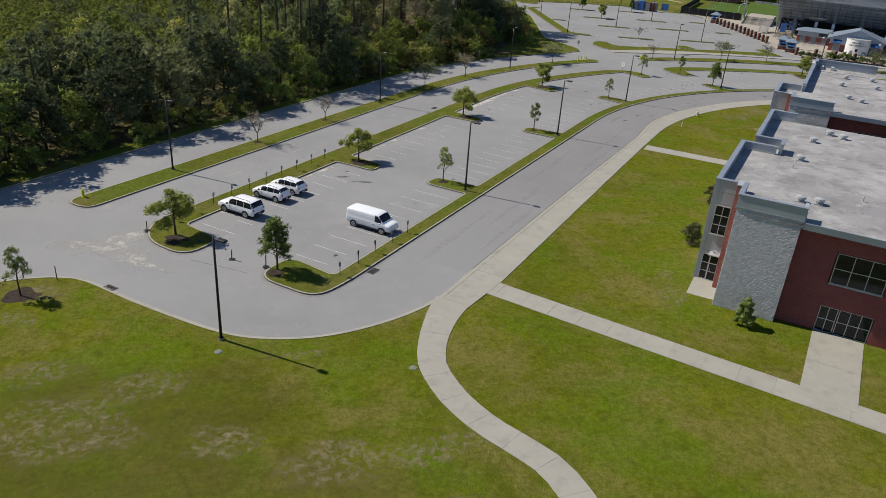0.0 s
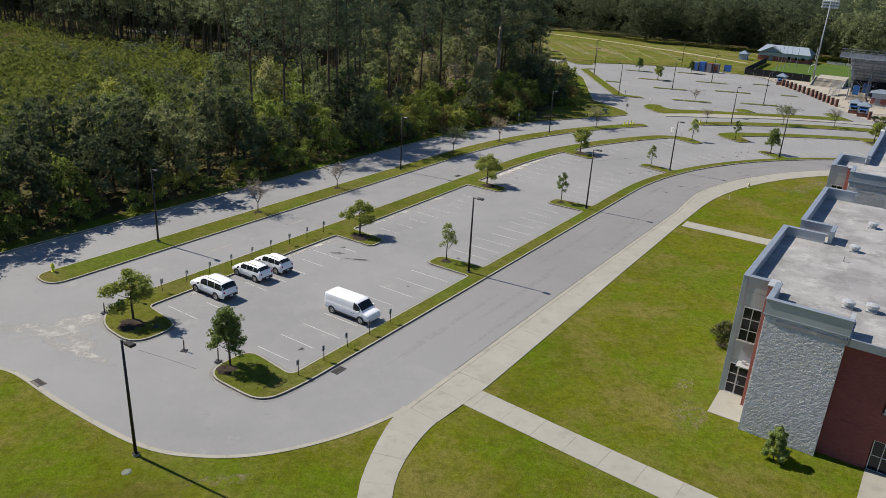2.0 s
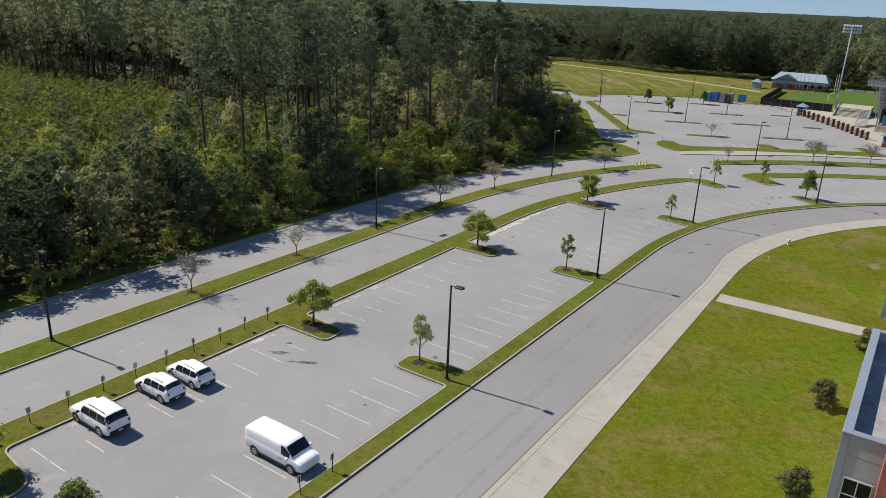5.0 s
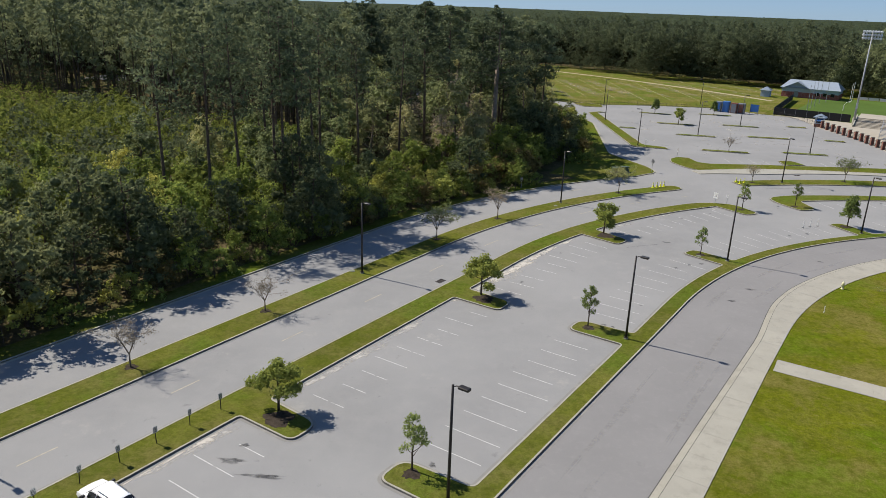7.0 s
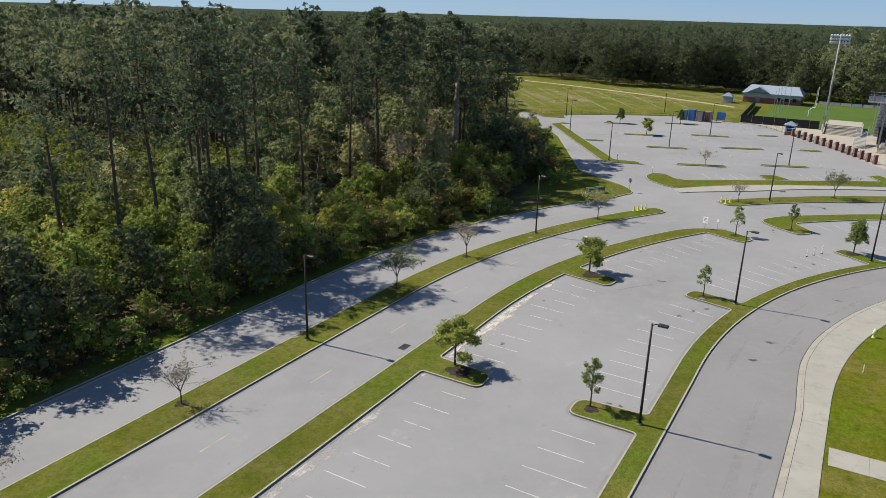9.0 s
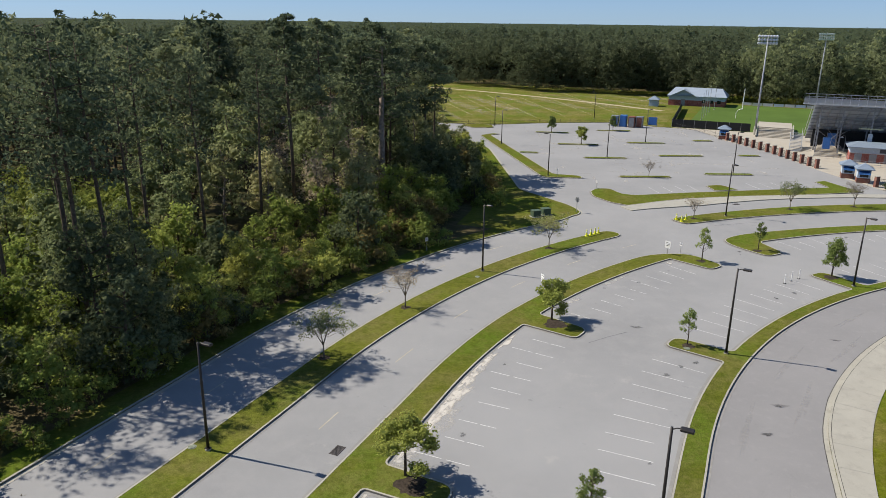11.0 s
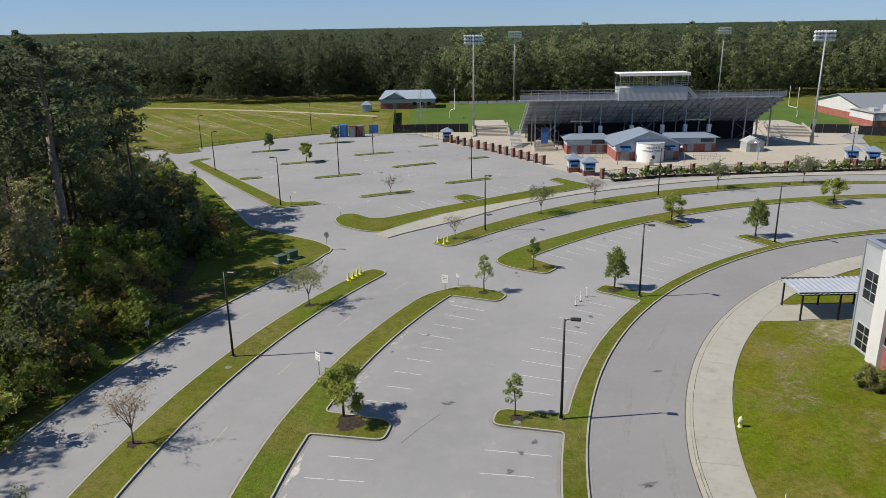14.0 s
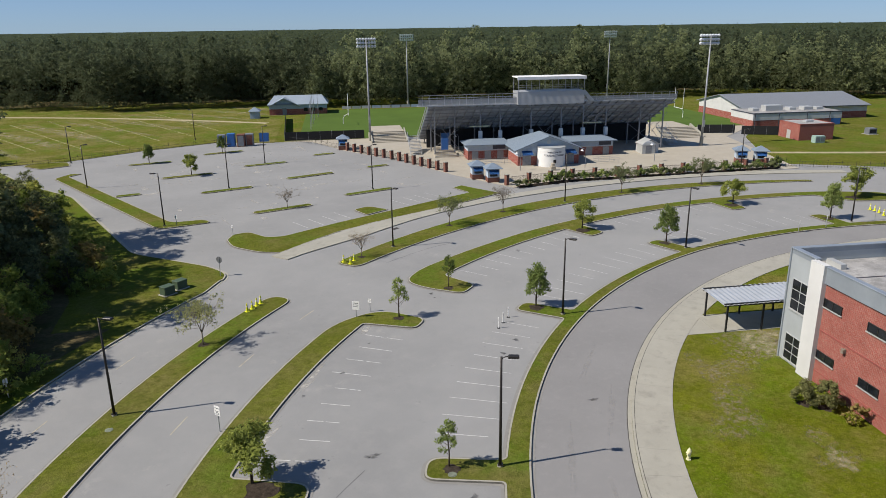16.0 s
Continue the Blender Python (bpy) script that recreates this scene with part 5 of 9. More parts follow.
def wing(s0, s1, label, vents, near=True):
    """A two-storey school wing: brick front, stone corner block, metal panelled end bay and flat roof with copings."""
    ob = thing("school_building", label, "building", "school wings", GM(s0, 30))
    ob["foot"] = (s0, 30.0)
    P = lambda name, mesh, mat, lab="": part(name, shifted(mesh, s0, 30.0), mat, ob, lab)
    f, rt = s0 + 0.7, 8.75           # brick front, roof height
    m = Mesh()                        # walls with the front openings left out
    m.box(f, f + 0.3, 32.1, 35.2, 0, 8.5)
    m.box(f, f + 0.3, 28.2, 32.1, 2.35, 4.2)
    m.box(f, f + 0.3, 28.2, 32.1, 6.95, 8.5)
    m.box(f, f + 0.3, -12, 28.2, 0, 8.5)
    P("front_wall", m, DARK_BRICK, "dark red brick front wall")
    P("wall", Mesh().box(f + 0.3, s1, -12, 39.0, 0, 8.5), BRICK if not near else DARK_BRICK)
    P("roof", Mesh().box(f - 0.75, s1 - 0.2, -12, 39.1, 8.5, rt), ROOF, "flat grey roof membrane with stains")
    P("fascia", Mesh().box(f - 0.85, f - 0.72, -12, 34.9, 8.42, 8.95).box(f - 0.85, f + 0.2, 34.8, 34.95, 8.42, 8.95), COPING, "blue-grey metal fascia")
    window_unit(ob, "s", f + 0.12, 28.35, 31.95, 4.35, 6.85, 3, 2, -1)
    window_unit(ob, "s", f + 0.12, 28.3, 30.6, 0.15, 2.3, 3, 2, -1)
    window_unit(ob, "s", f + 0.12, 30.75, 32.0, 0.15, 2.3, 2, 2, -1, "door")
    for r in (22.0, 15.5, 9.0):
        window_unit(ob, "s", f - 0.02, r - 1.8, r + 1.8, 4.35, 6.85, 4, 2, -1)
    for z in (1.0, 5.2):
        P("brick_inset", Mesh().box(f - 0.03, f, 32.9, 34.2, z, z + 2.0), DARK_BRICK, "slightly proud red brick panel")
    # stone corner block
    P("stone_block", Mesh().box(s0, s0 + 3.2, 35.0, 39.8, 0, 8.95), STONE, "grey split-face stone block")
    P("roof_deck", Mesh().box(s0 + 0.25, s0 + 4.5, 35.15, 39.62, 8.75, 8.96), ROOF)
    P("stone_facing", rough_face(s0, 35.0, 39.8, 0.0, 8.95), STONE, "grey split-face stone courses")
    m = Mesh()
    m.box(s0 - 0.03, s0 + 0.25, 34.9, 39.9, 9.0, 10.0).box(s0 + 0.25, s0 + 3.3, 39.62, 39.9, 9.0, 10.0).box(s0 + 0.25, s0 + 1.6, 34.9, 35.15, 9.0, 10.0)
    P("parapet", m, PANEL, "grey metal parapet")
    m = Mesh()
    m.bev(s0 - 0.09, s0 + 0.30, 34.84, 39.96, 10.0, 10.09, 0.02).bev(s0 + 0.30, s0 + 3.3, 39.56, 39.96, 10.0, 10.085, 0.02).box(s0 - 0.07, s0 + 0.1, 34.86, 39.94, 8.93, 9.02)
    P("coping", m, COPING, "blue-grey metal coping")
    P("brick_pier", Mesh().box(s0 + 3.2, s0 + 4.5, 39.85, 40.4, 0, 9.7), BRICK, "red brick pier")
    P("pier_cap", Mesh().bev(s0 + 3.15, s0 + 4.5, 39.8, 40.45, 9.7, 9.78, 0.02), FRAME)
    # metal panelled end bay with a side door
    e, w = s0 + 4.5, 42.2
    k = s0 + 18.8 if near else s0 + 12.0
    P("panel_wall", Mesh().box(e, k, 39.12, w, 0, 8.7).box(e, e + 0.3, 40.4, w, 8.7, 9.5).box(e + 0.3, k, w - 0.3, w, 8.7, 9.5).box(k - 0.3, k, 38.9 if near else 39.4, w - 0.3, 8.76, 9.5), PANEL, "grey metal panel wall")
    P("corner_trim", Mesh().bev(e - 0.06, e + 0.3, w - 0.3, w + 0.08, 0, 9.52, 0.02), COPING)
    P("roof_deck", Mesh().box(e + 0.3, k - 0.3, 39.1, w - 0.3, 8.7, 8.75), ROOF)
    m = Mesh()
    m.bev(e - 0.08, k + 0.05, w - 0.36, w + 0.09, 9.5, 9.58, 0.02).bev(e - 0.075, e + 0.36, 39.9, w - 0.36, 9.5, 9.58, 0.02).bev(k - 0.36, k + 0.05, 38.8, w - 0.36, 9.5, 9.58, 0.02)
    P("coping", m, COPING, "blue-grey metal coping")
    m = Mesh()
    for z in (2.9, 4.45, 7.35, 8.4):
        m.box(e - 0.008, e, 40.4, w - 0.3, z, z + 0.02).box(e + 0.3, k, w, w + 0.008, z, z + 0.02)
    for s in np.arange(e + 2.4, k, 2.4):
        m.box(s, s + 0.02, w, w + 0.008, 0, 9.5)
    P("panel_joint", m, STEEL)
    window_unit(ob, "s", e - 0.03, 40.55, 41.75, 4.6, 7.2, 2, 3, -1)
    window_unit(ob, "s", e - 0.03, 40.95 + 0.3, 41.85, 0.2, 2.6, 1, 3, -1)
    d = window_unit(ob, "s", e - 0.03, 40.5, 41.2, 0.17, 2.6, 1, 3, -1, "door")
    part("door_handle", shifted(Mesh().box(e - 0.14, e - 0.09, 41.02, 41.08, 1.0, 1.35), s0, 30.0), STEEL, d)
    P("door_canopy", Mesh().bev(e - 0.9, e - 0.02, 40.45, 41.35, 2.85, 2.95, 0.02).box(e - 0.5, e - 0.3, 40.8, 41.05, 2.95, 3.2), FRAME, "small pale canopy over the side door")
    if near:
        a, b = s0 + 20.6, s1
        P("panel_wall", Mesh().box(k, b, 39.12, 39.4, 0, 8.7).box(a, b, 39.4, 41.2, 0, 8.7).box(a, a + 0.3, 38.4, 41.2, 8.76, 9.75).box(a + 0.3, b - 0.3, 40.9, 41.2, 8.7, 9.75).box(b - 0.3, b, 38.4, 41.2, 8.76, 9.75), PANEL, "grey metal panel wall")
        P("brick_return", Mesh().box(k + 0.01, a - 0.01, 39.4, 39.5, 0, 8.9), BRICK)
        P("parapet", Mesh().box(k, a, 38.4, 38.7, 8.75, 9.75), PANEL)
        m = Mesh()
        m.bev(a - 0.06, b + 0.06, 40.84, 41.28, 9.75, 9.83, 0.02).bev(a - 0.06, a + 0.36, 38.7, 40.84, 9.75, 9.83, 0.02).bev(b - 0.36, b + 0.06, 38.3, 40.84, 9.75, 9.83, 0.02).bev(k - 0.06, a + 0.36, 38.34, 38.7, 9.76, 9.84, 0.02)
        P("coping", m, COPING, "blue-grey metal coping")
        P("roof_deck", Mesh().box(a + 0.3, b - 0.3, 39.1, 40.9, 8.7, 8.75), ROOF)
        for z in (3.0, 5.8):
            window_unit(ob, "r", 41.2 + 0.03, a + 3.0, a + 6.0, z, z + 1.4, 3, 1, 1)
            window_unit(ob, "r", 42.2 + 0.03, e + 5.0, e + 8.0, z, z + 1.4, 3, 1, 1)
    for s, r in vents:
        roof_vent(ob, s, r, rt)
    for s, r in ((s0 + 9.0, 31.0), (s0 + 15.0, 37.0)):
        P("roof_pipe", Mesh().tube([(s, r, rt), (s, r, rt + 0.45)], [0.05, 0.05], 8), FRAME)
    return ob


wing(-50.0, -15.5, "two-storey school wing of dark brick with grey stone corner block", [(-31.8, 36.6), (-23.6, 36.0), (-44.6, 35.6), (-44.2, 34.2), (-19.0, 34.6), (-19.8, 33.2)])
far_wing = wing(-7.2, 24.8, "two-storey school wing with red brick side and white fin", [(4.2, 33.4), (3.0, 31.8), (13.8, 34.6), (20.6, 34.2), (21.4, 30.6), (15.0, 30.0)], False)
fs = (-7.2, 30.0)
FP = lambda name, mesh, mat, lab="": part(name, shifted(mesh, *fs), mat, far_wing, lab)
FP("side_wall", Mesh().box(4.8, 25.0, 39.0, 39.15, 0, 8.45), BRICK, "red brick side wall")
FP("metal_band", Mesh().box(4.8, 24.8, 38.95, 39.3, 8.45, 9.75).bev(4.8, 24.8, 38.88, 39.36, 9.75, 9.83, 0.02), COPING, "blue-grey metal roof band")
FP("ledge", Mesh().box(4.8, 24.7, 39.15, 39.2, 4.55, 4.66).box(4.8, 24.7, 39.15, 39.19, 1.1, 1.2), DARK_BRICK, "projecting brick course")
FIN = simple("pale_fin_panel", (0.52, 0.52, 0.505), 0.6, 0, 0.06, 0.4, 20.0, 0.03)
FP("white_fin", Mesh().box(24.7, 26.3, 39.02, 39.55, 0, 9.9), FIN, "plain white corner fin")
FP("panel_wall", Mesh().box(26.3, 29.4, 30.0, 39.1, 0, 8.7).box(26.3, 29.4, 38.8, 39.1, 8.7, 9.5).box(29.1, 29.4, 30.0, 38.8, 8.7, 9.5).box(24.8, 26.3, 30, 39.0, 0, 8.7), PANEL, "grey metal panel corner")
FP("coping", Mesh().bev(26.2, 29.5, 38.7, 39.2, 9.9, 10.0, 0.02).bev(29.0, 29.5, 30.0, 38.7, 9.9, 10.0, 0.02).box(26.3, 29.42, 38.72, 39.12, 9.5, 9.9).box(29.1, 29.42, 30, 38.72, 9.5, 9.9), COPING)
FP("corner_trim", Mesh().box(29.35, 29.5, 38.95, 39.2, 0, 9.9), COPING)
FP("roof_deck", Mesh().box(24.8, 29.0, 30.0, 38.7, 8.7, 8.76), ROOF)
window_unit(far_wing, "r", 39.1 + 0.03, 26.55, 28.7, 4.9, 7.5, 2, 3, 1)
window_unit(far_wing, "r", 39.1 + 0.03, 26.55, 28.7, 0.4, 2.65, 2, 3, 1)
for s in (23.6, 18.8, 14.0, 9.2):
    for z in (6.65, 2.3):
        window_unit(far_wing, "r", 39.15 + 0.03, s - 1.0, s + 1.0, z, z + 0.62, 2, 1, 1, "window", BLACK)
FP("wall_lamp", Mesh().bev(21.5, 21.8, 39.15, 39.45, 4.0, 4.35, 0.04), PALE_BARK, "small wall lamp")
m = Mesh()
for r in (38.0, 36.4):
    m.box(26.6, 28.4, r - 0.25, r + 0.25, 8.76, 9.2)
FP("roof_curb", m, FRAME)

# covered walkway
cover = thing("covered_walkway", "covered walkway with ribbed white metal roof on black posts", "canopy", at=GM(36.8, 36))
m, n = Mesh(), 64
prof = []
for i in range(n):
    y = -10.5 + 16.0 * i / (n - 1)
    prof.append((y, 3.05 + 0.05 * (i % 2) - 0.012 * (y + 10.5)))
ring = lambda x, up: [(x, y, z + up) for y, z in prof] + [(x, y, z + up - 0.04) for y, z in reversed(prof)]
m.rings([ring(-2.2, 0.0), ring(2.2, 0.12)])
part("roof", m, TIN, cover, "ribbed white metal roof")
part("beam", Mesh().box(-2.1, -1.9, -10.4, 5.4, 2.72, 2.98), BLACK, cover)
part("beam", Mesh().box(1.9, 2.1, -10.4, 5.4, 2.82, 3.08), BLACK, cover)
for y in (5.0, 1.4, -2.2, -5.8, -9.4):
    for x in (-1.95, 1.95):
        part("post", Mesh().box(x - 0.07, x + 0.07, y - 0.07, y + 0.07, 0.1, 2.8), BLACK, cover, "black steel post")

# ---------------------------------------------------------------- stadium
stand = thing("grandstand", "large aluminium grandstand seen from behind on steel columns", "grandstand", at=GM(135, 28))
rows_, RUN, RISE, TOP = 26, 0.84, 0.40, 11.4
SLOPE = RISE / RUN
for i in range(rows_):
    x, z = RUN * i, TOP - RISE * i
    part("bleacher_step", Mesh().box(x - 0.5, x + 0.40, -29, 28, z - 0.06, z).box(x + 0.38, x + 0.42, -29, 28, z - 0.46, z - 0.06), DECK, stand, "stepped aluminium deck")
    part("bench", Mesh().box(x + 0.05, x + 0.32, -28.8, 27.8, z + 0.38, z + 0.42), GALV, stand)
for y in np.arange(-28.5, 28.6, 1.9):
    part("stringer", Mesh().add([(x, y + e, TOP - 0.25 - SLOPE * x - d) for d in (0.0, 0.32) for x, e in ((-0.6, -0.05), (-0.6, 0.05), (21.5, 0.05), (21.5, -0.05))],
                                [(0, 1, 2, 3), (7, 6, 5, 4), (0, 3, 7, 4), (1, 5, 6, 2), (0, 4, 5, 1), (3, 2, 6, 7)]), GALV, stand)
for y in (26.65, 22.2, 16.4, 11.9, 4.8, -2.15, -7.3, -12.7, -20.8, -26.4):
    for x, h in ((0.2, 11.0), (7.0, 7.7), (14.0, 4.5), (19.5, 2.0)):
        part("column", Mesh().box(x - 0.13, x + 0.13, y - 0.13, y + 0.13, 0, h - 0.2), STEEL, stand, "grey steel column")
    if abs(y) < 17:
        part("column_base", Mesh().bev(-0.35, 0.55, y - 0.4, y + 0.4, 3.6, 5.4, 0.05), WHITE, stand, "white box round the column")
for x, z0, z1 in ((0.2, 0.3, 8.2), (7.0, 0.3, 5.0)):
    for y in (26.65, 4.8, -20.8):
        part("brace", Mesh().tube([(x, y, z0), (x, y - 6.5, z1)], [0.05, 0.05], 6).tube([(x, y - 6.5, z0), (x, y, z1)], [0.05, 0.05], 6), STEEL, stand)
for x, z in ((0.2, 10.6), (7.0, 7.4), (14.0, 4.1)):
    part("cross_beam", Mesh().box(x - 0.12, x + 0.12, -29, 28, z - 0.3, z), STEEL, stand)
m = Mesh()
for z in (11.9, 12.4, 12.9):
    m.box(-0.66, -0.60, -29, 28, z, z + 0.05)
for y in np.arange(-29, 28.1, 1.9):
    m.box(-0.67, -0.59, y - 0.03, y + 0.03, 11.3, 12.95)
for x in np.arange(0, 21.5, 2.4):
    for y in (-29.0, 28.0):
        m.box(x - 0.03, x + 0.03, y - 0.03, y + 0.03, TOP - 0.1 - SLOPE * x, TOP + 1.2 - SLOPE * x)
part("railing", m, GALV, stand, "galvanised back railing")
WIRE = simple("wire_mesh", (0.42, 0.43, 0.44), 0.5, 0.5, 0.1)
WIRE.node_tree.nodes["Principled BSDF"].inputs["Alpha"].default_value = 0.5
part("mesh_panel", Mesh().box(-0.63, -0.61, -29, 28, 11.45, 12.4), WIRE, stand, "grey wire mesh along the top rail")
part("end_landing", Mesh().box(-2.6, -0.6, 8.8, 30.5, 11.3, 11.42), DECK, stand, "raised walkway with mesh sides")
m = Mesh()
for y in np.arange(8.8, 30.6, 1.6):
    m.box(-2.66, -2.58, y - 0.03, y + 0.03, 11.4, 13.7)
m.box(-2.66, -2.58, 8.8, 30.5, 13.6, 13.7).box(-2.66, -2.58, 8.8, 30.5, 13.0, 13.06)
part("railing", m, GALV, stand)
part("mesh_panel", Mesh().box(-2.63, -2.61, 8.8, 30.5, 11.42, 12.8), WIRE, stand, "grey wire mesh beside the landing")
box_ = part("press_box", Mesh().box(-3.2, 1.2, -6.2, 8.8, 11.2, 14.0), ribbed_mat("ribbed_grey_wall", (0.46, 0.47, 0.48), 1.2, "Y"), stand, "ribbed pale press box")
part("roof", Mesh().box(-3.6, 1.6, -6.4, 9.0, 16.9, 17.12).box(-3.6, -3.45, -6.4, 9.0, 16.5, 16.9), WHITE, box_, "flat white roof")
m = Mesh()
for y in np.linspace(-6.1, 8.7, 6):
    for x in (-3.1, 1.1):
        m.box(x - 0.05, x + 0.05, y - 0.05, y + 0.05, 14.0, 16.9)
for z in (14.5, 14.9, 15.3):
    m.box(-3.16, -3.10, -6.2, 8.8, z, z + 0.05)
part("railing", m, GALV, box_)
part("stair", Mesh().add([(x, y, z) for x in (-0.6, -0.9) for y, z in ((-6.4, 13.8), (-7.2, 13.8), (-9.5, 11.4), (-8.2, 11.4))],
                         [(0, 1, 2, 3), (7, 6, 5, 4), (0, 4, 5, 1), (1, 5, 6, 2), (2, 6, 7, 3), (3, 7, 4, 0)]), GALV, box_)
for y in (16.5, -9.5):
    part("sign", Mesh().box(-0.1, 0.0, y - 2.3, y + 2.3, 6.35, 6.6), simple("pale_sign", (0.50, 0.50, 0.30), 0.6), stand, "pale yellow sign strip under the stand")
# Black sheet added where the space under the stand only lies in shade.
part("shade_sheet", Mesh().box(12.6, 12.8, -28, 27, 0, 4.3), SCREEN, stand, "black sheet standing in for the shade under the stand")
for x in np.arange(1.4, 21, 2.1):
    part("purlin", Mesh().box(x - 0.06, x + 0.06, -29, 28, TOP - 0.75 - SLOPE * x, TOP - 0.55 - SLOPE * x), STEEL, stand)
# stairs and terraces at the stand's ends
for r, w in ((58.5, 1), (-3.0, -1)):
    st = thing("stand_stair", "galvanised metal stair at the end of the grandstand", "stair", at=GM(138, r))
    m = Mesh()
    for i in range(14):
        m.box(0.55 * i, 0.55 * i + 0.5, -1.2, 1.2, 0.24 * i + 0.15, 0.24 * i + 0.22)
    part("tread", m, GALV, st)
    m = Mesh()
    for y in (-1.25, 1.25):
        m.tube([(0, y, 1.2), (7.7, y, 4.5)], 0.035, 6).tube([(0, y, 0.1), (7.7, y, 3.4)], 0.06, 6)
        for i in range(6):
            m.tube([(1.5 * i, y, 0.64 * i), (1.5 * i, y, 0.64 * i + 1.15)], 0.03, 6)
    part("railing", m, GALV, st)
    terr = thing("concrete_terrace", "pale stepped concrete terrace beside the stand", "terrace", at=GM(158 if w > 0 else 148, r + 4.5 * w - (4.0 if w < 0 else 0)))
    for i in range(8):
        part("step", Mesh().box(0.9 * i, 18, -4.2, 4.2, 0.3 * i * 0.8, 0.3 * (i + 1) * 0.8), PLAZA, terr)
    m = Mesh()
    for y in (-4.4, 4.4):
        m.add([(-0.3, y - 0.15, 0), (-0.3, y + 0.15, 0), (8, y + 0.15, 0), (8, y - 0.15, 0), (-0.3, y - 0.15, 0.5), (-0.3, y + 0.15, 0.5), (8, y + 0.15, 2.6), (8, y - 0.15, 2.6)],
              [(3, 2, 1, 0), (4, 5, 6, 7), (0, 1, 5, 4), (1, 2, 6, 5), (2, 3, 7, 6), (3, 0, 4, 7)])
    part("cheek_wall", m, CONCRETE, terr)


def gable(x0, x1, y0, y1, z0, z1, over=0.5, thick=0.16):
    """A gable roof whose ridge runs along x."""
    ym, m = (y0 + y1) / 2, Mesh()
    k = (z1 - z0) / (ym - y0)
    a, b, d0 = x0 - over, x1 + over, z0 - k * over
    for s in (-1, 1):
        y = ym + s * ((y1 - y0) / 2 + over)
        v = [(a, y, d0), (b, y, d0), (b, ym, z1), (a, ym, z1), (a, y, d0 - thick), (b, y, d0 - thick), (b, ym, z1 - thick), (a, ym, z1 - thick)]
        m.add(v, [(0, 1, 2, 3) if s < 0 else (3, 2, 1, 0), (7, 6, 5, 4) if s < 0 else (4, 5, 6, 7), (0, 4, 5, 1), (0, 3, 7, 4), (1, 5, 6, 2)])
    return m


def gable_wall(x, y0, y1, z0, z1, z2, t=0.2):
    ym = (y0 + y1) / 2
    p = [(y0, z0), (y1, z0), (y1, z1), (ym, z2), (y0, z1)]
    return Mesh().rings([[(x, y, z) for y, z in p], [(x + t, y, z) for y, z in p]])


hall = thing("concession_building", "brick and pale blue concession building with blue-grey gable roof", "building", at=GM(120.3, 33.0))
part("wall", Mesh().box(0, 9, -6.5, 6.5, 0, 2.0), BRICK, hall, "red brick lower wall")
part("upper_wall", Mesh().box(0.02, 8.98, -6.48, 6.48, 2.0, 3.5), PALE_BLUE, hall, "pale blue upper wall")
part("trim", Mesh().box(-0.05, 0.0, -6.55, 6.55, 1.95, 2.1), FRAME, hall, "pale band between brick and siding")
part("gable_wall", gable_wall(0.02, -6.48, 6.48, 3.5, 3.52, 5.9), PALE_BLUE, hall)
m = Mesh()
for w in (-1, 1):
    v = [(-0.7, 7.3 * w, 3.3), (12.5, 7.3 * w, 3.3), (7.2, 0, 6.1), (-0.7, 0, 6.1)]
    v += [(x, y, z - 0.16) for x, y, z in v]
    m.add(v, [(3, 2, 1, 0) if w > 0 else (0, 1, 2, 3), (4, 5, 6, 7) if w > 0 else (7, 6, 5, 4), (0, 1, 5, 4), (0, 4, 7, 3)])
m.add([(12.5, -7.3, 3.3), (12.5, 7.3, 3.3), (7.2, 0, 6.1)], [(0, 1, 2)])
part("roof", m, BLUE_ROOF, hall, "blue-grey metal gable roof")
part("louvre", Mesh().tube([(-0.02, 0, 4.8), (-0.08, 0, 4.8)], [0.45, 0.45], 16), FRAME, hall)
for y0, y1, o0, o1 in ((6.52, 15.3, 0.0, 0.7), (-17.4, -6.52, 0.7, 0.0)):
    part("side_wall", Mesh().box(9, 14.5, y0, y1, 0, 2.0), BRICK, hall, "red brick lower wall")
    part("side_upper_wall", Mesh().box(9.02, 14.48, y0, y1, 2.0, 3.3), PALE_BLUE, hall)
    part("side_trim", Mesh().box(8.95, 9.0, y0, y1, 1.95, 2.1), FRAME, hall)
    a, b = y0 - o0, y1 + o1
    part("side_roof", Mesh().rings([[(8.2, a, 3.2), (15.2, a, 3.2), (15.2, b, 3.2), (8.2, b, 3.2)], [(8.2, a, 3.34), (15.2, a, 3.34), (15.2, b, 3.34), (8.2, b, 3.34)],
                                    [(10.8, a + 3 * o0, 4.0), (13.0, a + 3 * o0, 4.0), (13.0, b - 3 * o1, 4.0), (10.8, b - 3 * o1, 4.0)]]), BLUE_ROOF, hall, "blue-grey hipped roof")
    for k, y in enumerate(np.linspace(y0 + 1.6, y1 - 1.6, 3)):
        part("shutter", Mesh().box(8.92, 9.0, y - 0.7, y + 0.7, 0.1, 1.9), STEEL, hall, "grey roller shutter")
    part("menu_board", Mesh().box(8.9, 9.0, y0 + 0.5, y0 + 3.3, 2.25, 3.05), INK, hall, "dark menu board")
for y in (4.6, -4.6):
    part("doorway", Mesh().box(-0.06, 0.0, y - 0.9, y + 0.9, 0.1, 2.3), STEEL, hall)
    part("awning", Mesh().add([(-1.3, y - 1.1, 2.4), (-1.3, y + 1.1, 2.4), (0, y + 1.1, 3.1), (0, y - 1.1, 3.1)], [(0, 1, 2, 3), (3, 2, 1, 0)]), BLUE, hall, "blue awning")
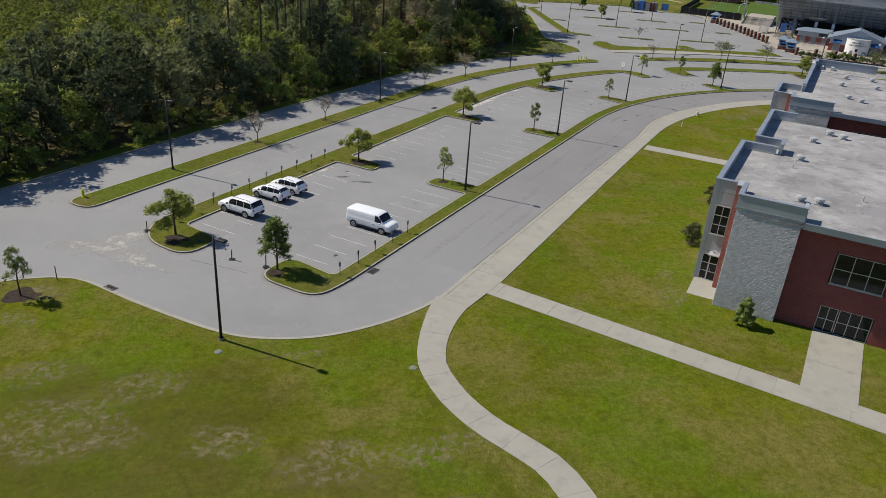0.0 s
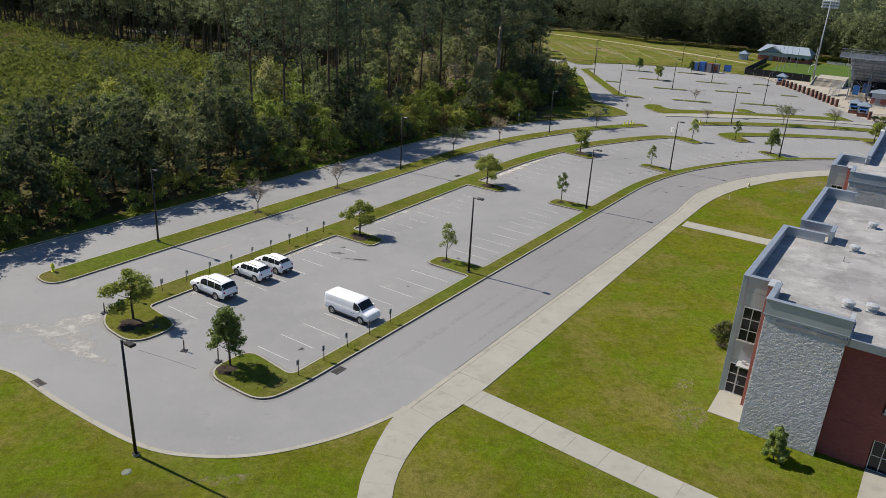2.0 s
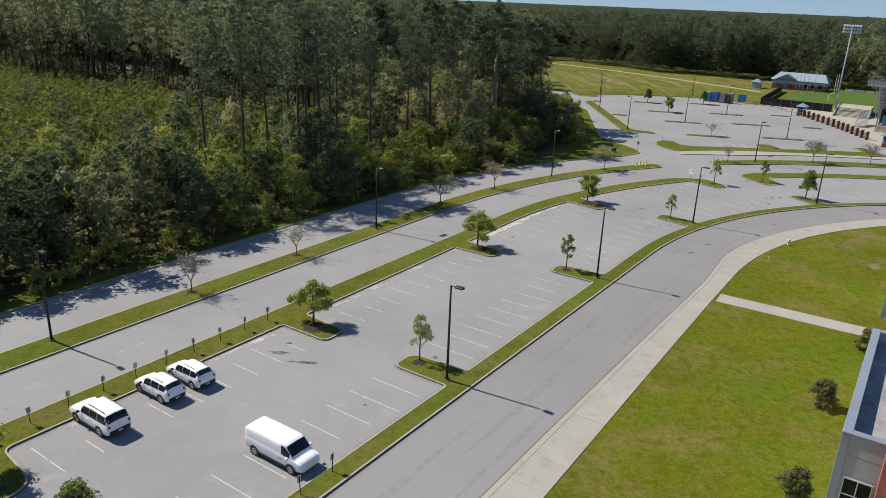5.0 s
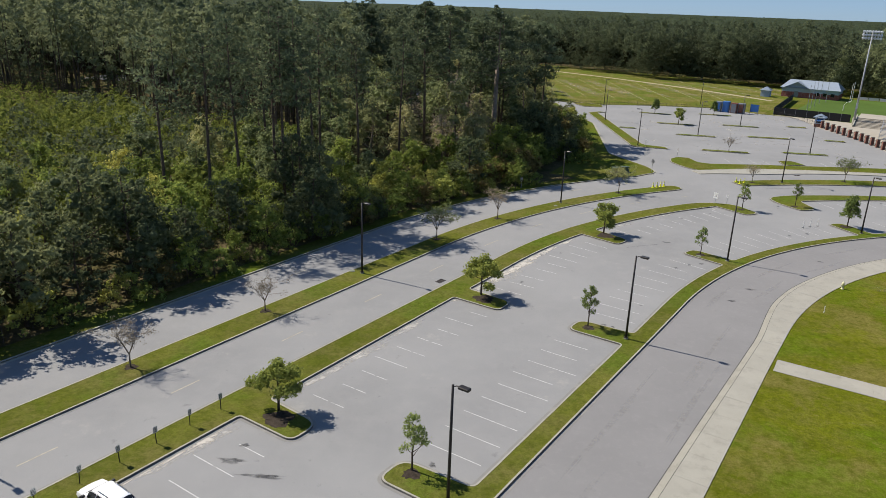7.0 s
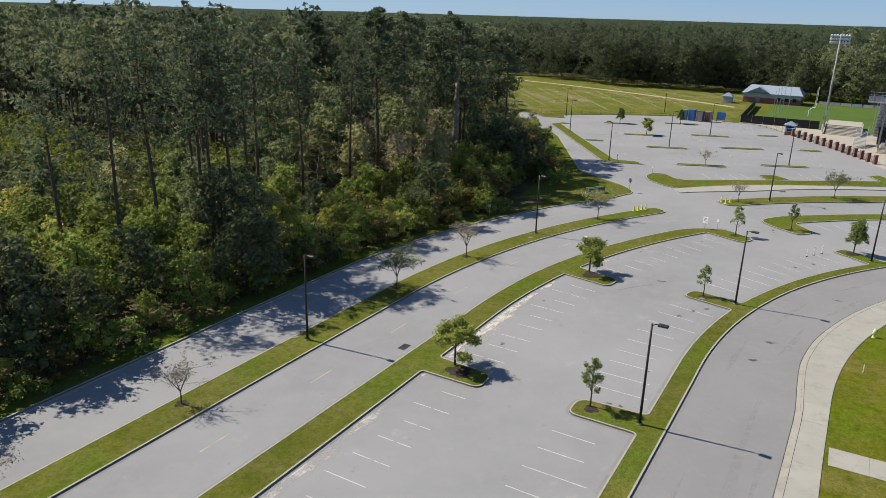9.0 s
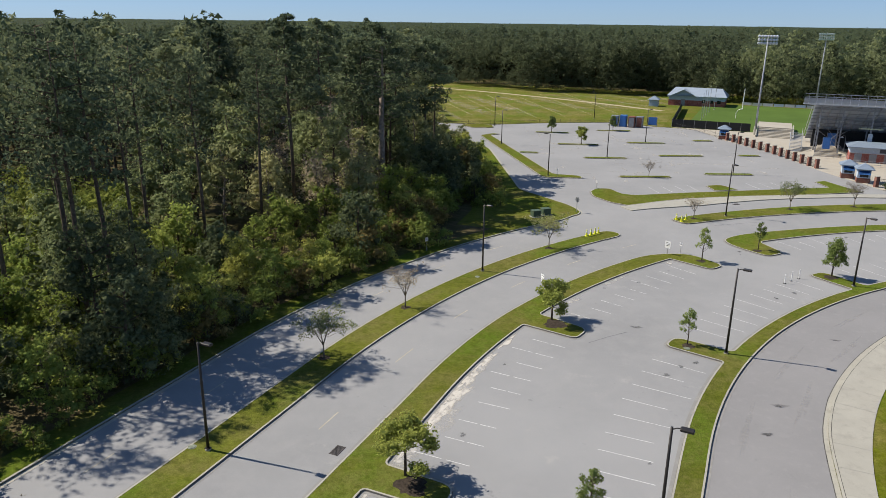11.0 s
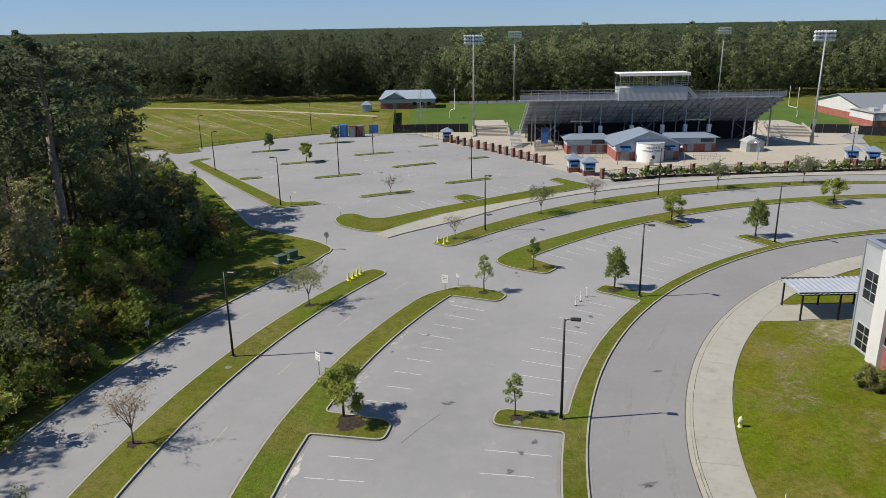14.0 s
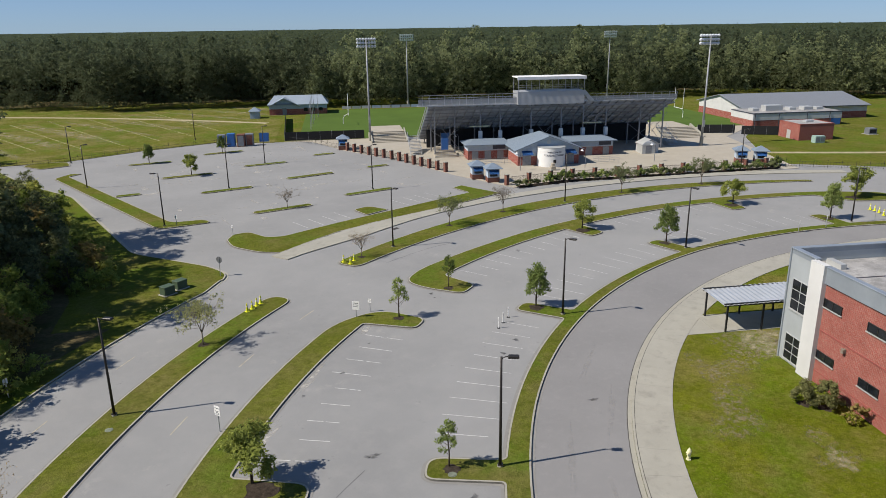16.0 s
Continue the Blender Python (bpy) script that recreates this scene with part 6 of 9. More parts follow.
def guard_rail(s, r, length, turn):
    """A run of pale tube railing."""
    ob = thing("guard_rail", "pale galvanised tube railing before the concession building", "railing", "concourse railings", GM(s, r, 0.06, turn))
    m = Mesh()
    for z in (0.35, 0.7, 1.05):
        m.tube([(0, 0, z), (0, length, z)], 0.025, 6)
    part("rail", m, GALV, ob)
    for y in np.linspace(0, length, max(3, int(length / 1.2) + 1)):
        part("post", Mesh().tube([(0, y, 0), (0, y, 1.05)], 0.03, 6), GALV, ob)


for s, r, length, turn in ((122.6, 40.4, 8.2, 0), (124.6, 40.6, 7.6, 0), (119.4, 18.0, 5.2, 0), (121.2, 18.2, 4.8, 0), (131.0, 48.4, 6.6, 0)):
    guard_rail(s, r, length, turn)


def gooseneck(s, r):
    ob = thing("area_lamp", "dark gooseneck lamp on a slim post in the concourse", "street lamp", "concourse lamps", GM(s, r, 0.04))
    part("post", Mesh().tube([(0, 0, 0), (0, 0, 3.6)], [0.07, 0.05], 8), STEEL, ob)
    part("arm", Mesh().tube([(0, 0, 3.5), (0, 0.15, 3.95), (0, 0.5, 4.05), (0, 0.75, 3.8)], 0.03, 6), STEEL, ob)
    part("shade", Mesh().tube([(0, 0.75, 3.85), (0, 0.75, 3.7), (0, 0.75, 3.55)], [0.08, 0.16, 0.36], 14), WHITE, ob, "pale bell-shaped shade")


for s, r in ((115.0, 26.9), (119.0, 10.4), (140.3, 48.5), (115.1, 40.3)):
    gooseneck(s, r)
tent = thing("storage_tent", "small pale grey peaked storage tent by the stand", "tent", at=GM(129.6, 7.7, 0.05))
part("wall", Mesh().box(-1.5, 1.5, -1.5, 1.5, 0, 2.0), FRAME, tent)
part("roof", Mesh().rings([[(-1.6, -1.6, 2.0), (1.6, -1.6, 2.0), (1.6, 1.6, 2.0), (-1.6, 1.6, 2.0)], [(-1.5, -0.9, 2.6), (1.5, -0.9, 2.6), (1.5, 0.9, 2.6), (-1.5, 0.9, 2.6)], [(-1.3, -0.2, 2.9), (1.3, -0.2, 2.9), (1.3, 0.2, 2.9), (-1.3, 0.2, 2.9)]]), FRAME, tent, "pale peaked cover")
part("doorway", Mesh().box(-1.53, -1.5, -0.7, 0.7, 0, 1.8), STEEL, tent)
banner = thing("banner", "upright blue banner on a frame under the stand", "banner", at=GM(133.6, 52.7, 0.06))
part("sheet", Mesh().box(-0.03, 0.03, -0.75, 0.75, 1.7, 4.2), BLUE, banner)
for y in (-0.78, 0.78):
    part("post", Mesh().tube([(0, y, 0), (0, y, 4.25)], 0.03, 6), GALV, banner)
block = thing("pedestal", "pale concrete pedestal before the round sign wall", "pedestal", at=GM(114.3, 33.8, 0.05))
part("base", Mesh().bev(-0.5, 0.5, -0.5, 0.5, 0, 0.9, 0.05), PLAZA, block)
part("cap", Mesh().bev(-0.35, 0.35, -0.35, 0.35, 0.9, 1.5, 0.12), PLAZA, block)
flight = thing("entrance_stair", "pale concrete stair rising under the stand", "stair", at=GM(133.5, 52.3, 0.05))
for i in range(9):
    part("step", Mesh().box(0.5 * i, 5.0, -2.6 + 0.1 * i, 2.6 - 0.1 * i, 0.2 * i, 0.2 * (i + 1)), PLAZA, flight)
drum = thing("sign_drum", "round white sign wall with dark lettering before the stadium", "sign wall", at=GM(120.0, 32.6))
part("drum_wall", Mesh().tube([(0, 0, 0), (0, 0, 3.9)], [2.9, 2.9], 48), WHITE, drum, smooth=False)
part("drum_cap", Mesh().tube([(0, 0, 3.9), (0, 0, 4.0)], [2.96, 2.96], 48), FRAME, drum)
part("hatch", Mesh().box(-2.96, -2.8, -0.3, 0.3, 0.9, 1.6), BLACK, drum)


def lettering(text, size, radius, z, parent):
    """Raised letters that follow the drum."""
    font = bpy.data.curves.new("letters", "FONT")
    font.body, font.size, font.align_x, font.extrude = text, size, "CENTER", 0.02
    tmp = bpy.data.objects.new("letters", font)
    me = bpy.data.meshes.new_from_object(tmp)
    bpy.data.objects.remove(tmp)
    for v in me.vertices:
        a, d = v.co.x / radius, radius + 0.01 + v.co.z
        v.co = (-d * math.cos(a), -d * math.sin(a), z + v.co.y)
    me.materials.clear()
    me.materials.append(INK)
    return part("lettering", me, None, parent, "dark raised letters")


lettering("WELCOME TO", 0.46, 2.9, 2.95, drum)
lettering("COUGAR STADIUM", 0.52, 2.9, 2.3, drum)


def kiosk(x, y, turn=0.0):
    k = thing("ticket_kiosk", "small pale blue ticket kiosk with blue hipped roof and awning", "kiosk", "ticket kiosks", pose(x, y, 0.07, 0, 0, GRID + turn))
    part("base", Mesh().box(-1.1, 1.1, -1.1, 1.1, 0, 0.9), POST_BRICK, k, "brown brick base")
    part("wall", Mesh().box(-1.08, 1.08, -1.08, 1.08, 0.9, 2.5), PALE_BLUE, k)
    part("hatch", Mesh().box(-1.12, -1.08, -0.7, 0.7, 1.1, 2.0), GLASS, k)
    part("roof", Mesh().rings([[(-1.6, -1.6, 2.5), (1.6, -1.6, 2.5), (1.6, 1.6, 2.5), (-1.6, 1.6, 2.5)], [(-1.6, -1.6, 2.6), (1.6, -1.6, 2.6), (1.6, 1.6, 2.6), (-1.6, 1.6, 2.6)],
                               [(-0.1, -0.1, 3.5), (0.1, -0.1, 3.5), (0.1, 0.1, 3.5), (-0.1, 0.1, 3.5)]]), BLUE_ROOF, k, "blue-grey hipped roof")
    part("awning", Mesh().add([(-2.0, -0.9, 1.7), (-2.0, 0.9, 1.7), (-1.09, 0.9, 2.3), (-1.09, -0.9, 2.3)], [(0, 1, 2, 3), (3, 2, 1, 0)]), BLUE, k, "blue awning")


for x, y, a in ((88.8, 246.5, 0), (*LP(109.8, 50.1), 0), (*LP(106.4, 47.8), 0), (144.0, 177.2, -20), (146.3, 174.3, -20)):
    kiosk(x, y, a)


def fence_run(points, gap, name, label, brick=True, h=1.9):
    """A fence of posts with iron pickets between them."""
    line, acc = dense(points, 0.25, False), 0.0
    posts, last = [line[0]], line[0]
    for p in line:
        if math.hypot(p[0] - last[0], p[1] - last[1]) >= gap:
            posts.append(p)
            last = p
    ob = thing(name, label, "fence", at=Matrix.Translation((*posts[0], 0.07)))
    ox, oy = posts[0]
    for p in posts:
        x, y = p[0] - ox, p[1] - oy
        if brick:
            ps = part("post", Mesh().box(x - 0.32, x + 0.32, y - 0.32, y + 0.32, 0, h), POST_BRICK, ob, "brown brick post")
            part("cap", Mesh().bev(x - 0.38, x + 0.38, y - 0.38, y + 0.38, h, h + 0.1, 0.03), CONCRETE, ps)
        else:
            part("post", Mesh().tube([(x, y, 0), (x, y, h)], 0.035, 6), BLACK, ob)
    for a, b in zip(posts, posts[1:]):
        m = Mesh()
        w = Vector((b[0] - a[0], b[1] - a[1]))
        n = max(2, int(w.length / (0.16 if brick else 0.45)))
        for j in range(1, n):
            x, y = a[0] + w.x * j / n - ox, a[1] + w.y * j / n - oy
            m.box(x - 0.012, x + 0.012, y - 0.012, y + 0.012, 0.1, h - 0.35)
        for z in (0.25, h - 0.45):
            m.tube([(a[0] - ox, a[1] - oy, z), (b[0] - ox, b[1] - oy, z)], 0.022, 4)
        tagged(part("railing", m, BLACK, ob), "black iron pickets", kind="stuff")
    return ob


fence_run([(88.6, 244.0), (90.6, 226.0), (91.0, 206.0)], 2.6, "brick_post_fence", "fence of brown brick posts and black iron pickets")
fence_run([(92.0, 191.0), (103.9, 188.2), (113.9, 183.6), (124.6, 178.8), (143.2, 170.4)], 4.4, "brick_post_fence", "fence of brown brick posts and black pickets beside hedge plants")
fence_run([LP(141.0, 150.5), LP(145.0, 137.8), LP(157.5, 123.6), LP(167.0, 106.0)], 3.0, "field_fence", "low wire fence along the practice field", False, 1.2)
fence_run([LP(109.0, -10.0), LP(103.0, -24.0), LP(96.0, -48.0)], 2.5, "field_fence", "dark wire fence beside the far drive", False, 1.6)
fence_run([(88.6, 247.5), (87.0, 258.0), (84.0, 268.0)], 2.4, "field_fence", "low wire fence beside the far car park", False, 1.5)
for a, b in ((LP(167.0, 89.4), LP(214.0, 92.0)), (LP(166.2, 89.4), LP(166.2, 69.0)), (LP(150.2, -27.2), LP(146.6, -36.0)), (LP(154.8, -17.5), LP(152.6, -26.7))):
    w = Vector((b[0] - a[0], b[1] - a[1]))
    k = thing("windscreen_fence", "tall fence covered in black windscreen cloth", "fence", at=Matrix.Translation((*a, 0.07)))
    for j in range(int(w.length / 3) + 1):
        q = w * (j * 3 / w.length)
        part("post", Mesh().tube([(q.x, q.y, 0), (q.x, q.y, 2.35)], 0.04, 6), STEEL, k)
    part("cloth", ribbon([(0, 0), (w.x, w.y)], -0.02, 0.02, 0.1, 2.25), SCREEN, k, "black cloth screen")


LAMP_SHELL = simple("pale_lamp_shell", (0.62, 0.64, 0.66), 0.4, 0.2, 0.08)


MAST = simple("dull_zinc_mast", (0.30, 0.31, 0.32), 0.6, 0.2, 0.15, 1.0, 20.0, 0.05)


def light_tower(x, y, h, turn):
    ob = thing("floodlight_mast", "tall galvanised floodlight mast with banks of lamps", "floodlight", "stadium floodlights", pose(x, y, 0, 0, 0, turn))
    part("mast", Mesh().tube([(0, 0, 0), (0, 0, h)], [0.29, 0.13], 12), MAST, ob, smooth=True)
    part("base", Mesh().tube([(0, 0, 0), (0, 0, 2.2)], [0.42, 0.42], 12), CONCRETE, ob)
    part("ballast_box", Mesh().box(-0.25, 0.25, -0.5, -0.25, 4.5, 6.0), GALV, ob)
    for i, z in enumerate((h - 0.1, h - 0.95, h - 1.8)):
        part("crossarm", Mesh().box(-2.3, 2.3, -0.08, 0.08, z - 0.08, z + 0.08), GALV, ob)
        for k in range(7):
            q = -2.1 + 0.7 * k
            lm = part("lamp", Mesh().tube([(q, 0.05, z + 0.25), (q, 0.35, z + 0.15), (q, 0.6, z + 0.05)], [0.14, 0.32, 0.36], 10), LAMP_SHELL, ob, "round floodlight")
    return ob


for (s, r), h, a in (((162.0, 67.7), 25.0, 0), ((136.1, -8.9), 25.0, 0), ((241.0, 50.0), 25.0, 180), ((243.0, -26.0), 25.0, 180)):
    light_tower(*LP(s, r), h, GRID - 90 + a)


def goal(s, r, w):
    ob = thing("goal_post", "white football goal post on the turf", "goal post", "goal posts", GM(s, r, 0.1))
    part("stem", Mesh().tube([(0, 0, 0), (0, 0, 1.8), (0, -w * 0.5, 2.6), (0, -w * 1.6, 3.0)], 0.1, 8), WHITE, ob)
    part("crossbar", Mesh().tube([(-2.8, -w * 1.6, 3.0), (2.8, -w * 1.6, 3.0)], 0.08, 8), WHITE, ob)
    for x in (-2.8, 2.8):
        part("upright", Mesh().tube([(x, -w * 1.6, 3.0), (x, -w * 1.6, 9.0)], 0.06, 8), WHITE, ob)


goal(196, 74.0, 1)
goal(186, -28.7, -1)
fb = thing("banner_fence", "low fence hung with pale banners beyond the turf", "fence", at=GM(238, 20))
for y in np.arange(-44, 54, 3.5):
    part("post", Mesh().tube([(0, y, 0), (0, y, 1.3)], 0.04, 6), GALV, fb)
    part("banner", Mesh().box(-0.06, -0.03, y + 0.15, y + 3.3, 0.15, 1.15), [OFFWHITE, OFFWHITE, PALE_BLUE, FRAME][int(rng.integers(4))], fb, "pale fence banner")
for s, r, h in ((187.1, 83.3, 8.0), (193.5, 83.2, 8.5), (200.0, 83.0, 8.5), (208.8, 82.8, 8.5), (217.3, 81.8, 8.0)):
    fp = thing("flag_pole", "tall thin bare metal pole beside the turf", "pole", "turf poles", GM(s, r))
    part("pole", Mesh().tube([(0, 0, 0), (0, 0, h)], [0.09, 0.05], 8), GALV, fp)
    part("foot", Mesh().tube([(0, 0, 0), (0, 0, 0.25)], [0.25, 0.22], 10), CONCRETE, fp)
house = thing("field_house", "brick field house with blue-grey gable roof beside the turf", "building", at=GM(226, 88))
part("wall", Mesh().box(0, 11, -9, 10, 0, 2.0), BRICK, house, "red brick lower wall")
part("upper_wall", Mesh().box(0.02, 10.98, -8.98, 9.98, 2.0, 3.4), PALE_BLUE, house)
part("gable_wall", gable_wall(0.0, 0.5, 9.5, 3.4, 3.42, 5.5), PALE_BLUE, house)
part("roof", gable(-0.4, 9, 0.5, 9.5, 3.4, 5.7, 0.7), PALE_ROOF, house, "pale blue-grey gable roof")
m = Mesh()
m.rings([[(-0.7, -9.6, 3.38), (11.7, -9.6, 3.38), (11.7, 10.6, 3.38), (-0.7, 10.6, 3.38)], [(-0.7, -9.6, 3.5), (11.7, -9.6, 3.5), (11.7, 10.6, 3.5), (-0.7, 10.6, 3.5)],
         [(5.0, -7.5, 6.0), (6.0, -7.5, 6.0), (6.0, 8.5, 6.0), (5.0, 8.5, 6.0)]])
part("rear_roof", m, PALE_ROOF, house, "pale blue-grey hipped roof")
for y in (-7.0, -4.5, -2.0):
    part("window", Mesh().box(-0.04, 0.0, y - 0.6, y + 0.6, 1.2, 2.3), GLASS, house, "dark window")
part("door", Mesh().box(-0.04, 0.0, 4.3, 5.7, 0.05, 2.3), STEEL, house)
shed = thing("field_kiosk", "small pale hut beside the field house", "hut", at=GM(219, 102))
part("wall", Mesh().box(-1.5, 1.5, -1.5, 1.5, 0, 2.4), PALE_BLUE, shed)
part("roof", Mesh().rings([[(-2, -2, 2.4), (2, -2, 2.4), (2, 2, 2.4), (-2, 2, 2.4)], [(-0.2, -0.2, 3.6), (0.2, -0.2, 3.6), (0.2, 0.2, 3.6), (-0.2, 0.2, 3.6)]]), BLUE_ROOF, shed)

gym = thing("gymnasium", "long white gymnasium with grey gable roof and brick base", "building", at=GM(174, -34))
part("wall", Mesh().box(0, 26, -47, -7, 0, 2.0), BRICK, gym, "red brick lower wall")
part("upper_wall", Mesh().box(0.02, 25.98, -46.98, -7.02, 2.0, 4.0), OFFWHITE, gym)
p = [(0.0, 4.0), (26.0, 4.0), (13.0, 6.6)]
part("gable_wall", Mesh().rings([[(x, -7.2, z) for x, z in p], [(x, -7.0, z) for x, z in p]]), OFFWHITE, gym)
m = Mesh()
for s in (-1, 1):
    x = 13 + s * 13.8
    m.add([(x, -47.6, 3.85), (x, -6.4, 3.85), (13, -6.4, 6.75), (13, -47.6, 6.75), (x, -47.6, 3.65), (x, -6.4, 3.65), (13, -6.4, 6.55), (13, -47.6, 6.55)],
          [(0, 1, 2, 3) if s > 0 else (3, 2, 1, 0), (7, 6, 5, 4) if s > 0 else (4, 5, 6, 7), (0, 4, 5, 1), (1, 5, 6, 2), (0, 3, 7, 4)])
part("roof", m, ribbed_mat("grey_metal_roof", (0.27, 0.285, 0.30), 0.8, "Y", 0.2), gym, "grey metal gable roof")
part("gutter", Mesh().box(-0.95, -0.8, -47.6, -6.4, 3.62, 3.8), INK, gym, "dark gutter along the eave")
ann = thing("gym_annexe", "low annexe with white upper wall, brick base and flat roof", "building", at=GM(161.5, -37))
part("wall", Mesh().box(0, 11.5, -26.5, 0, 0, 1.9), BRICK, ann, "red brick lower wall")
part("band", Mesh().box(-0.04, 11.5, -26.54, 0.04, 1.9, 3.6), OFFWHITE, ann, "white upper wall")
part("coping", Mesh().box(-0.12, 11.5, -26.62, 0.12, 3.6, 3.82), INK, ann, "dark parapet edge")
part("roof", Mesh().box(0.2, 11.3, -26.3, -0.2, 3.82, 3.9), ROOF, ann)
for y, w, h in ((-3.0, 0.9, 0.8), (-8.5, 2.6, 1.5), (-14.2, 1.0, 0.8), (-19.0, 1.4, 0.9), (-22.5, 1.0, 0.7)):
    part("roof_unit", Mesh().bev(4, 6.5, y - w, y + w, 3.9, 3.9 + h, 0.06), FRAME, ann, "pale roof unit")
part("shutter", Mesh().box(-0.06, 0.0, -14.5, -8.5, 0.1, 1.85), SCREEN, ann, "dark wide shutter")
part("panel", Mesh().box(-0.06, 0.0, -26.3, -23.4, 0.1, 1.85), BLUE, ann, "blue painted wall panel")
for y in (-0.5, -7.6, -16.0, -22.8):
    part("downpipe", Mesh().box(-0.2, -0.1, y - 0.08, y + 0.08, 0, 3.7), INK, ann)
pump = thing("plant_house", "plain red brick plant house with flat roof", "building", at=GM(137.5, -34.8))
part("wall", Mesh().box(0, 8.4, -9, 0, 0, 3.9), BRICK, pump)
part("coping", Mesh().box(-0.06, 8.46, -9.06, -8.8, 3.9, 4.05).box(-0.06, 8.46, -0.2, 0.06, 3.9, 4.05).box(-0.06, 0.2, -8.8, -0.2, 3.9, 4.05).box(8.2, 8.46, -8.8, -0.2, 3.9, 4.05), BRICK, pump)
part("roof", Mesh().box(0.2, 8.2, -8.8, -0.2, 3.9, 3.97), ROOF, pump, "pale grey flat roof")
part("roof_unit", Mesh().bev(3, 4.5, -5.5, -3.5, 3.97, 4.5, 0.05), FRAME, pump)
part("door", Mesh().box(3.5, 5.0, 0.0, 0.04, 0.1, 2.2), FRAME, pump)
ac = thing("cooling_unit", "pale green outdoor cooling unit beside the plant house", "machine", "cooling units", at=GM(133.2, -36.2))
part("case", Mesh().bev(0, 1.6, -2.6, 0, 0.06, 1.7, 0.05), simple("pale_green_metal", (0.33, 0.45, 0.40), 0.5, 0.2, 0.1), ac)
part("grille", Mesh().box(-0.03, 0, -1.2, -0.15, 0.4, 1.4).box(-0.03, 0, -2.45, -1.4, 0.4, 1.4), STEEL, ac)
ac = thing("cooling_unit", "dark grey cooling unit on a pad in the grass", "machine", "cooling units", at=GM(142.5, -57.5))
part("pad", Mesh().box(-0.4, 2.2, -2.6, 0.4, 0.02, 0.1), CONCRETE, ac)
part("case", Mesh().bev(0, 1.8, -2.2, 0, 0.1, 1.6, 0.05), STEEL, ac)
part("grille", Mesh().box(-0.03, 0, -2.0, -0.2, 0.4, 1.3), BLACK, ac)
sh = thing("white_shed", "small white storage shed with gable roof", "shed", at=GM(129, 7.0))
part("wall", Mesh().box(0, 3, -2, 2, 0, 2.2), OFFWHITE, sh)
part("gable_wall", gable_wall(0.0, -2, 2, 2.2, 2.22, 3.1), OFFWHITE, sh)
part("roof", gable(0, 3, -2, 2, 2.2, 3.15, 0.25, 0.08), FRAME, sh)
part("door", Mesh().box(-0.04, 0, -0.8, 0.8, 0.1, 2.0), FRAME, sh)
ban = thing("banner", "blue banner hung between posts by the stand", "banner", at=GM(144.4, 51.0))
part("cloth", Mesh().box(-0.03, 0.03, -0.9, 0.9, 0.9, 3.9), BLUE, ban)
part("post", Mesh().tube([(0, -1.0, 0), (0, -1.0, 4.0)], 0.06, 6), STEEL, ban)
part("post", Mesh().tube([(0, 1.0, 0), (0, 1.0, 4.0)], 0.06, 6), STEEL, ban)
for k, (s, r, h) in enumerate(((161.0, 104.3, 3.0), (161.2, 102.0, 3.2), (160.8, 99.6, 3.0), (161.5, 97.6, 3.0))):
    bx = thing("storage_box", "tall dark storage box at the edge of the car park", "storage box", "storage boxes", GM(s, r))
    part("case", Mesh().bev(-0.9, 0.9, -0.95, 0.95, 0.05, h, 0.05), [STEEL, BLUE, POST_BRICK, STEEL][k], bx)
    part("door", Mesh().box(-0.95, -0.9, -0.7, 0.7, 0.2, h - 0.3), [BLUE, BLUE, STEEL, POST_BRICK][k], bx)
bx = thing("notice_board", "blue sign panel at the edge of the car park", "sign", at=GM(162.5, 94.2))
part("panel", Mesh().box(-0.05, 0.05, -1.2, 1.2, 0.7, 2.9), BLUE, bx)
for y in (-1.1, 1.1):
    part("post", Mesh().box(-0.05, 0.05, y - 0.05, y + 0.05, 0, 2.95), STEEL, bx)

# ---------------------------------------------------------------- painted lines, stains, drains
def blotch_mat(name, col, lo, hi, scale, strength=1.0, soft_edge=True):
    """A thin deposit that fades out in a ragged way, and towards its outline."""
    m, t, b = material(name, 0.95, 0, 0.1)
    v = place(t)
    b.inputs["Base Color"].default_value = (*col, 1)
    c = mix(t, noisy(t, v, 3.0, 5), tuple(0.85 * x for x in col), col)
    t.links.new(c, b.inputs["Base Color"])
    thin = scaled(t, noisy(t, v, scale, 7, 0.75, lo, hi), strength)
    if soft_edge:
        fade, cut = t.nodes.new("ShaderNodeAttribute"), t.nodes.new("ShaderNodeMath")
        fade.attribute_name, cut.operation = "fade", "MULTIPLY"
        t.links.new(fade.outputs["Fac"], cut.inputs[0])
        t.links.new(thin, cut.inputs[1])
        thin = cut.outputs[0]
    t.links.new(thin, b.inputs["Alpha"])
    return m


LINE = blotch_mat("worn_line_paint", (0.55, 0.55, 0.53), 0.20, 0.46, 1.4, 0.92, False)


def stall_line(s, r0, r1, w=0.07):
    k = 0.5 * w * (1 if s < 0 else R0 / 77)
    m = Mesh()
    cut = r0 > 75 and float(rng.uniform()) < 0.5
    spans = [(r0, r0 + (r1 - r0) * 0.42), (r0 + (r1 - r0) * 0.5, r1)] if cut else [(r0, r1)]
    for a, b in spans:
        m.add([(*W(s - k, a), 0.006), (*W(s + k, a), 0.006), (*W(s + k, b), 0.006), (*W(s - k, b), 0.006)], [(0, 1, 2, 3), (3, 2, 1, 0)][:1])
    structure("parking_line", m, LINE, "worn white stall line")


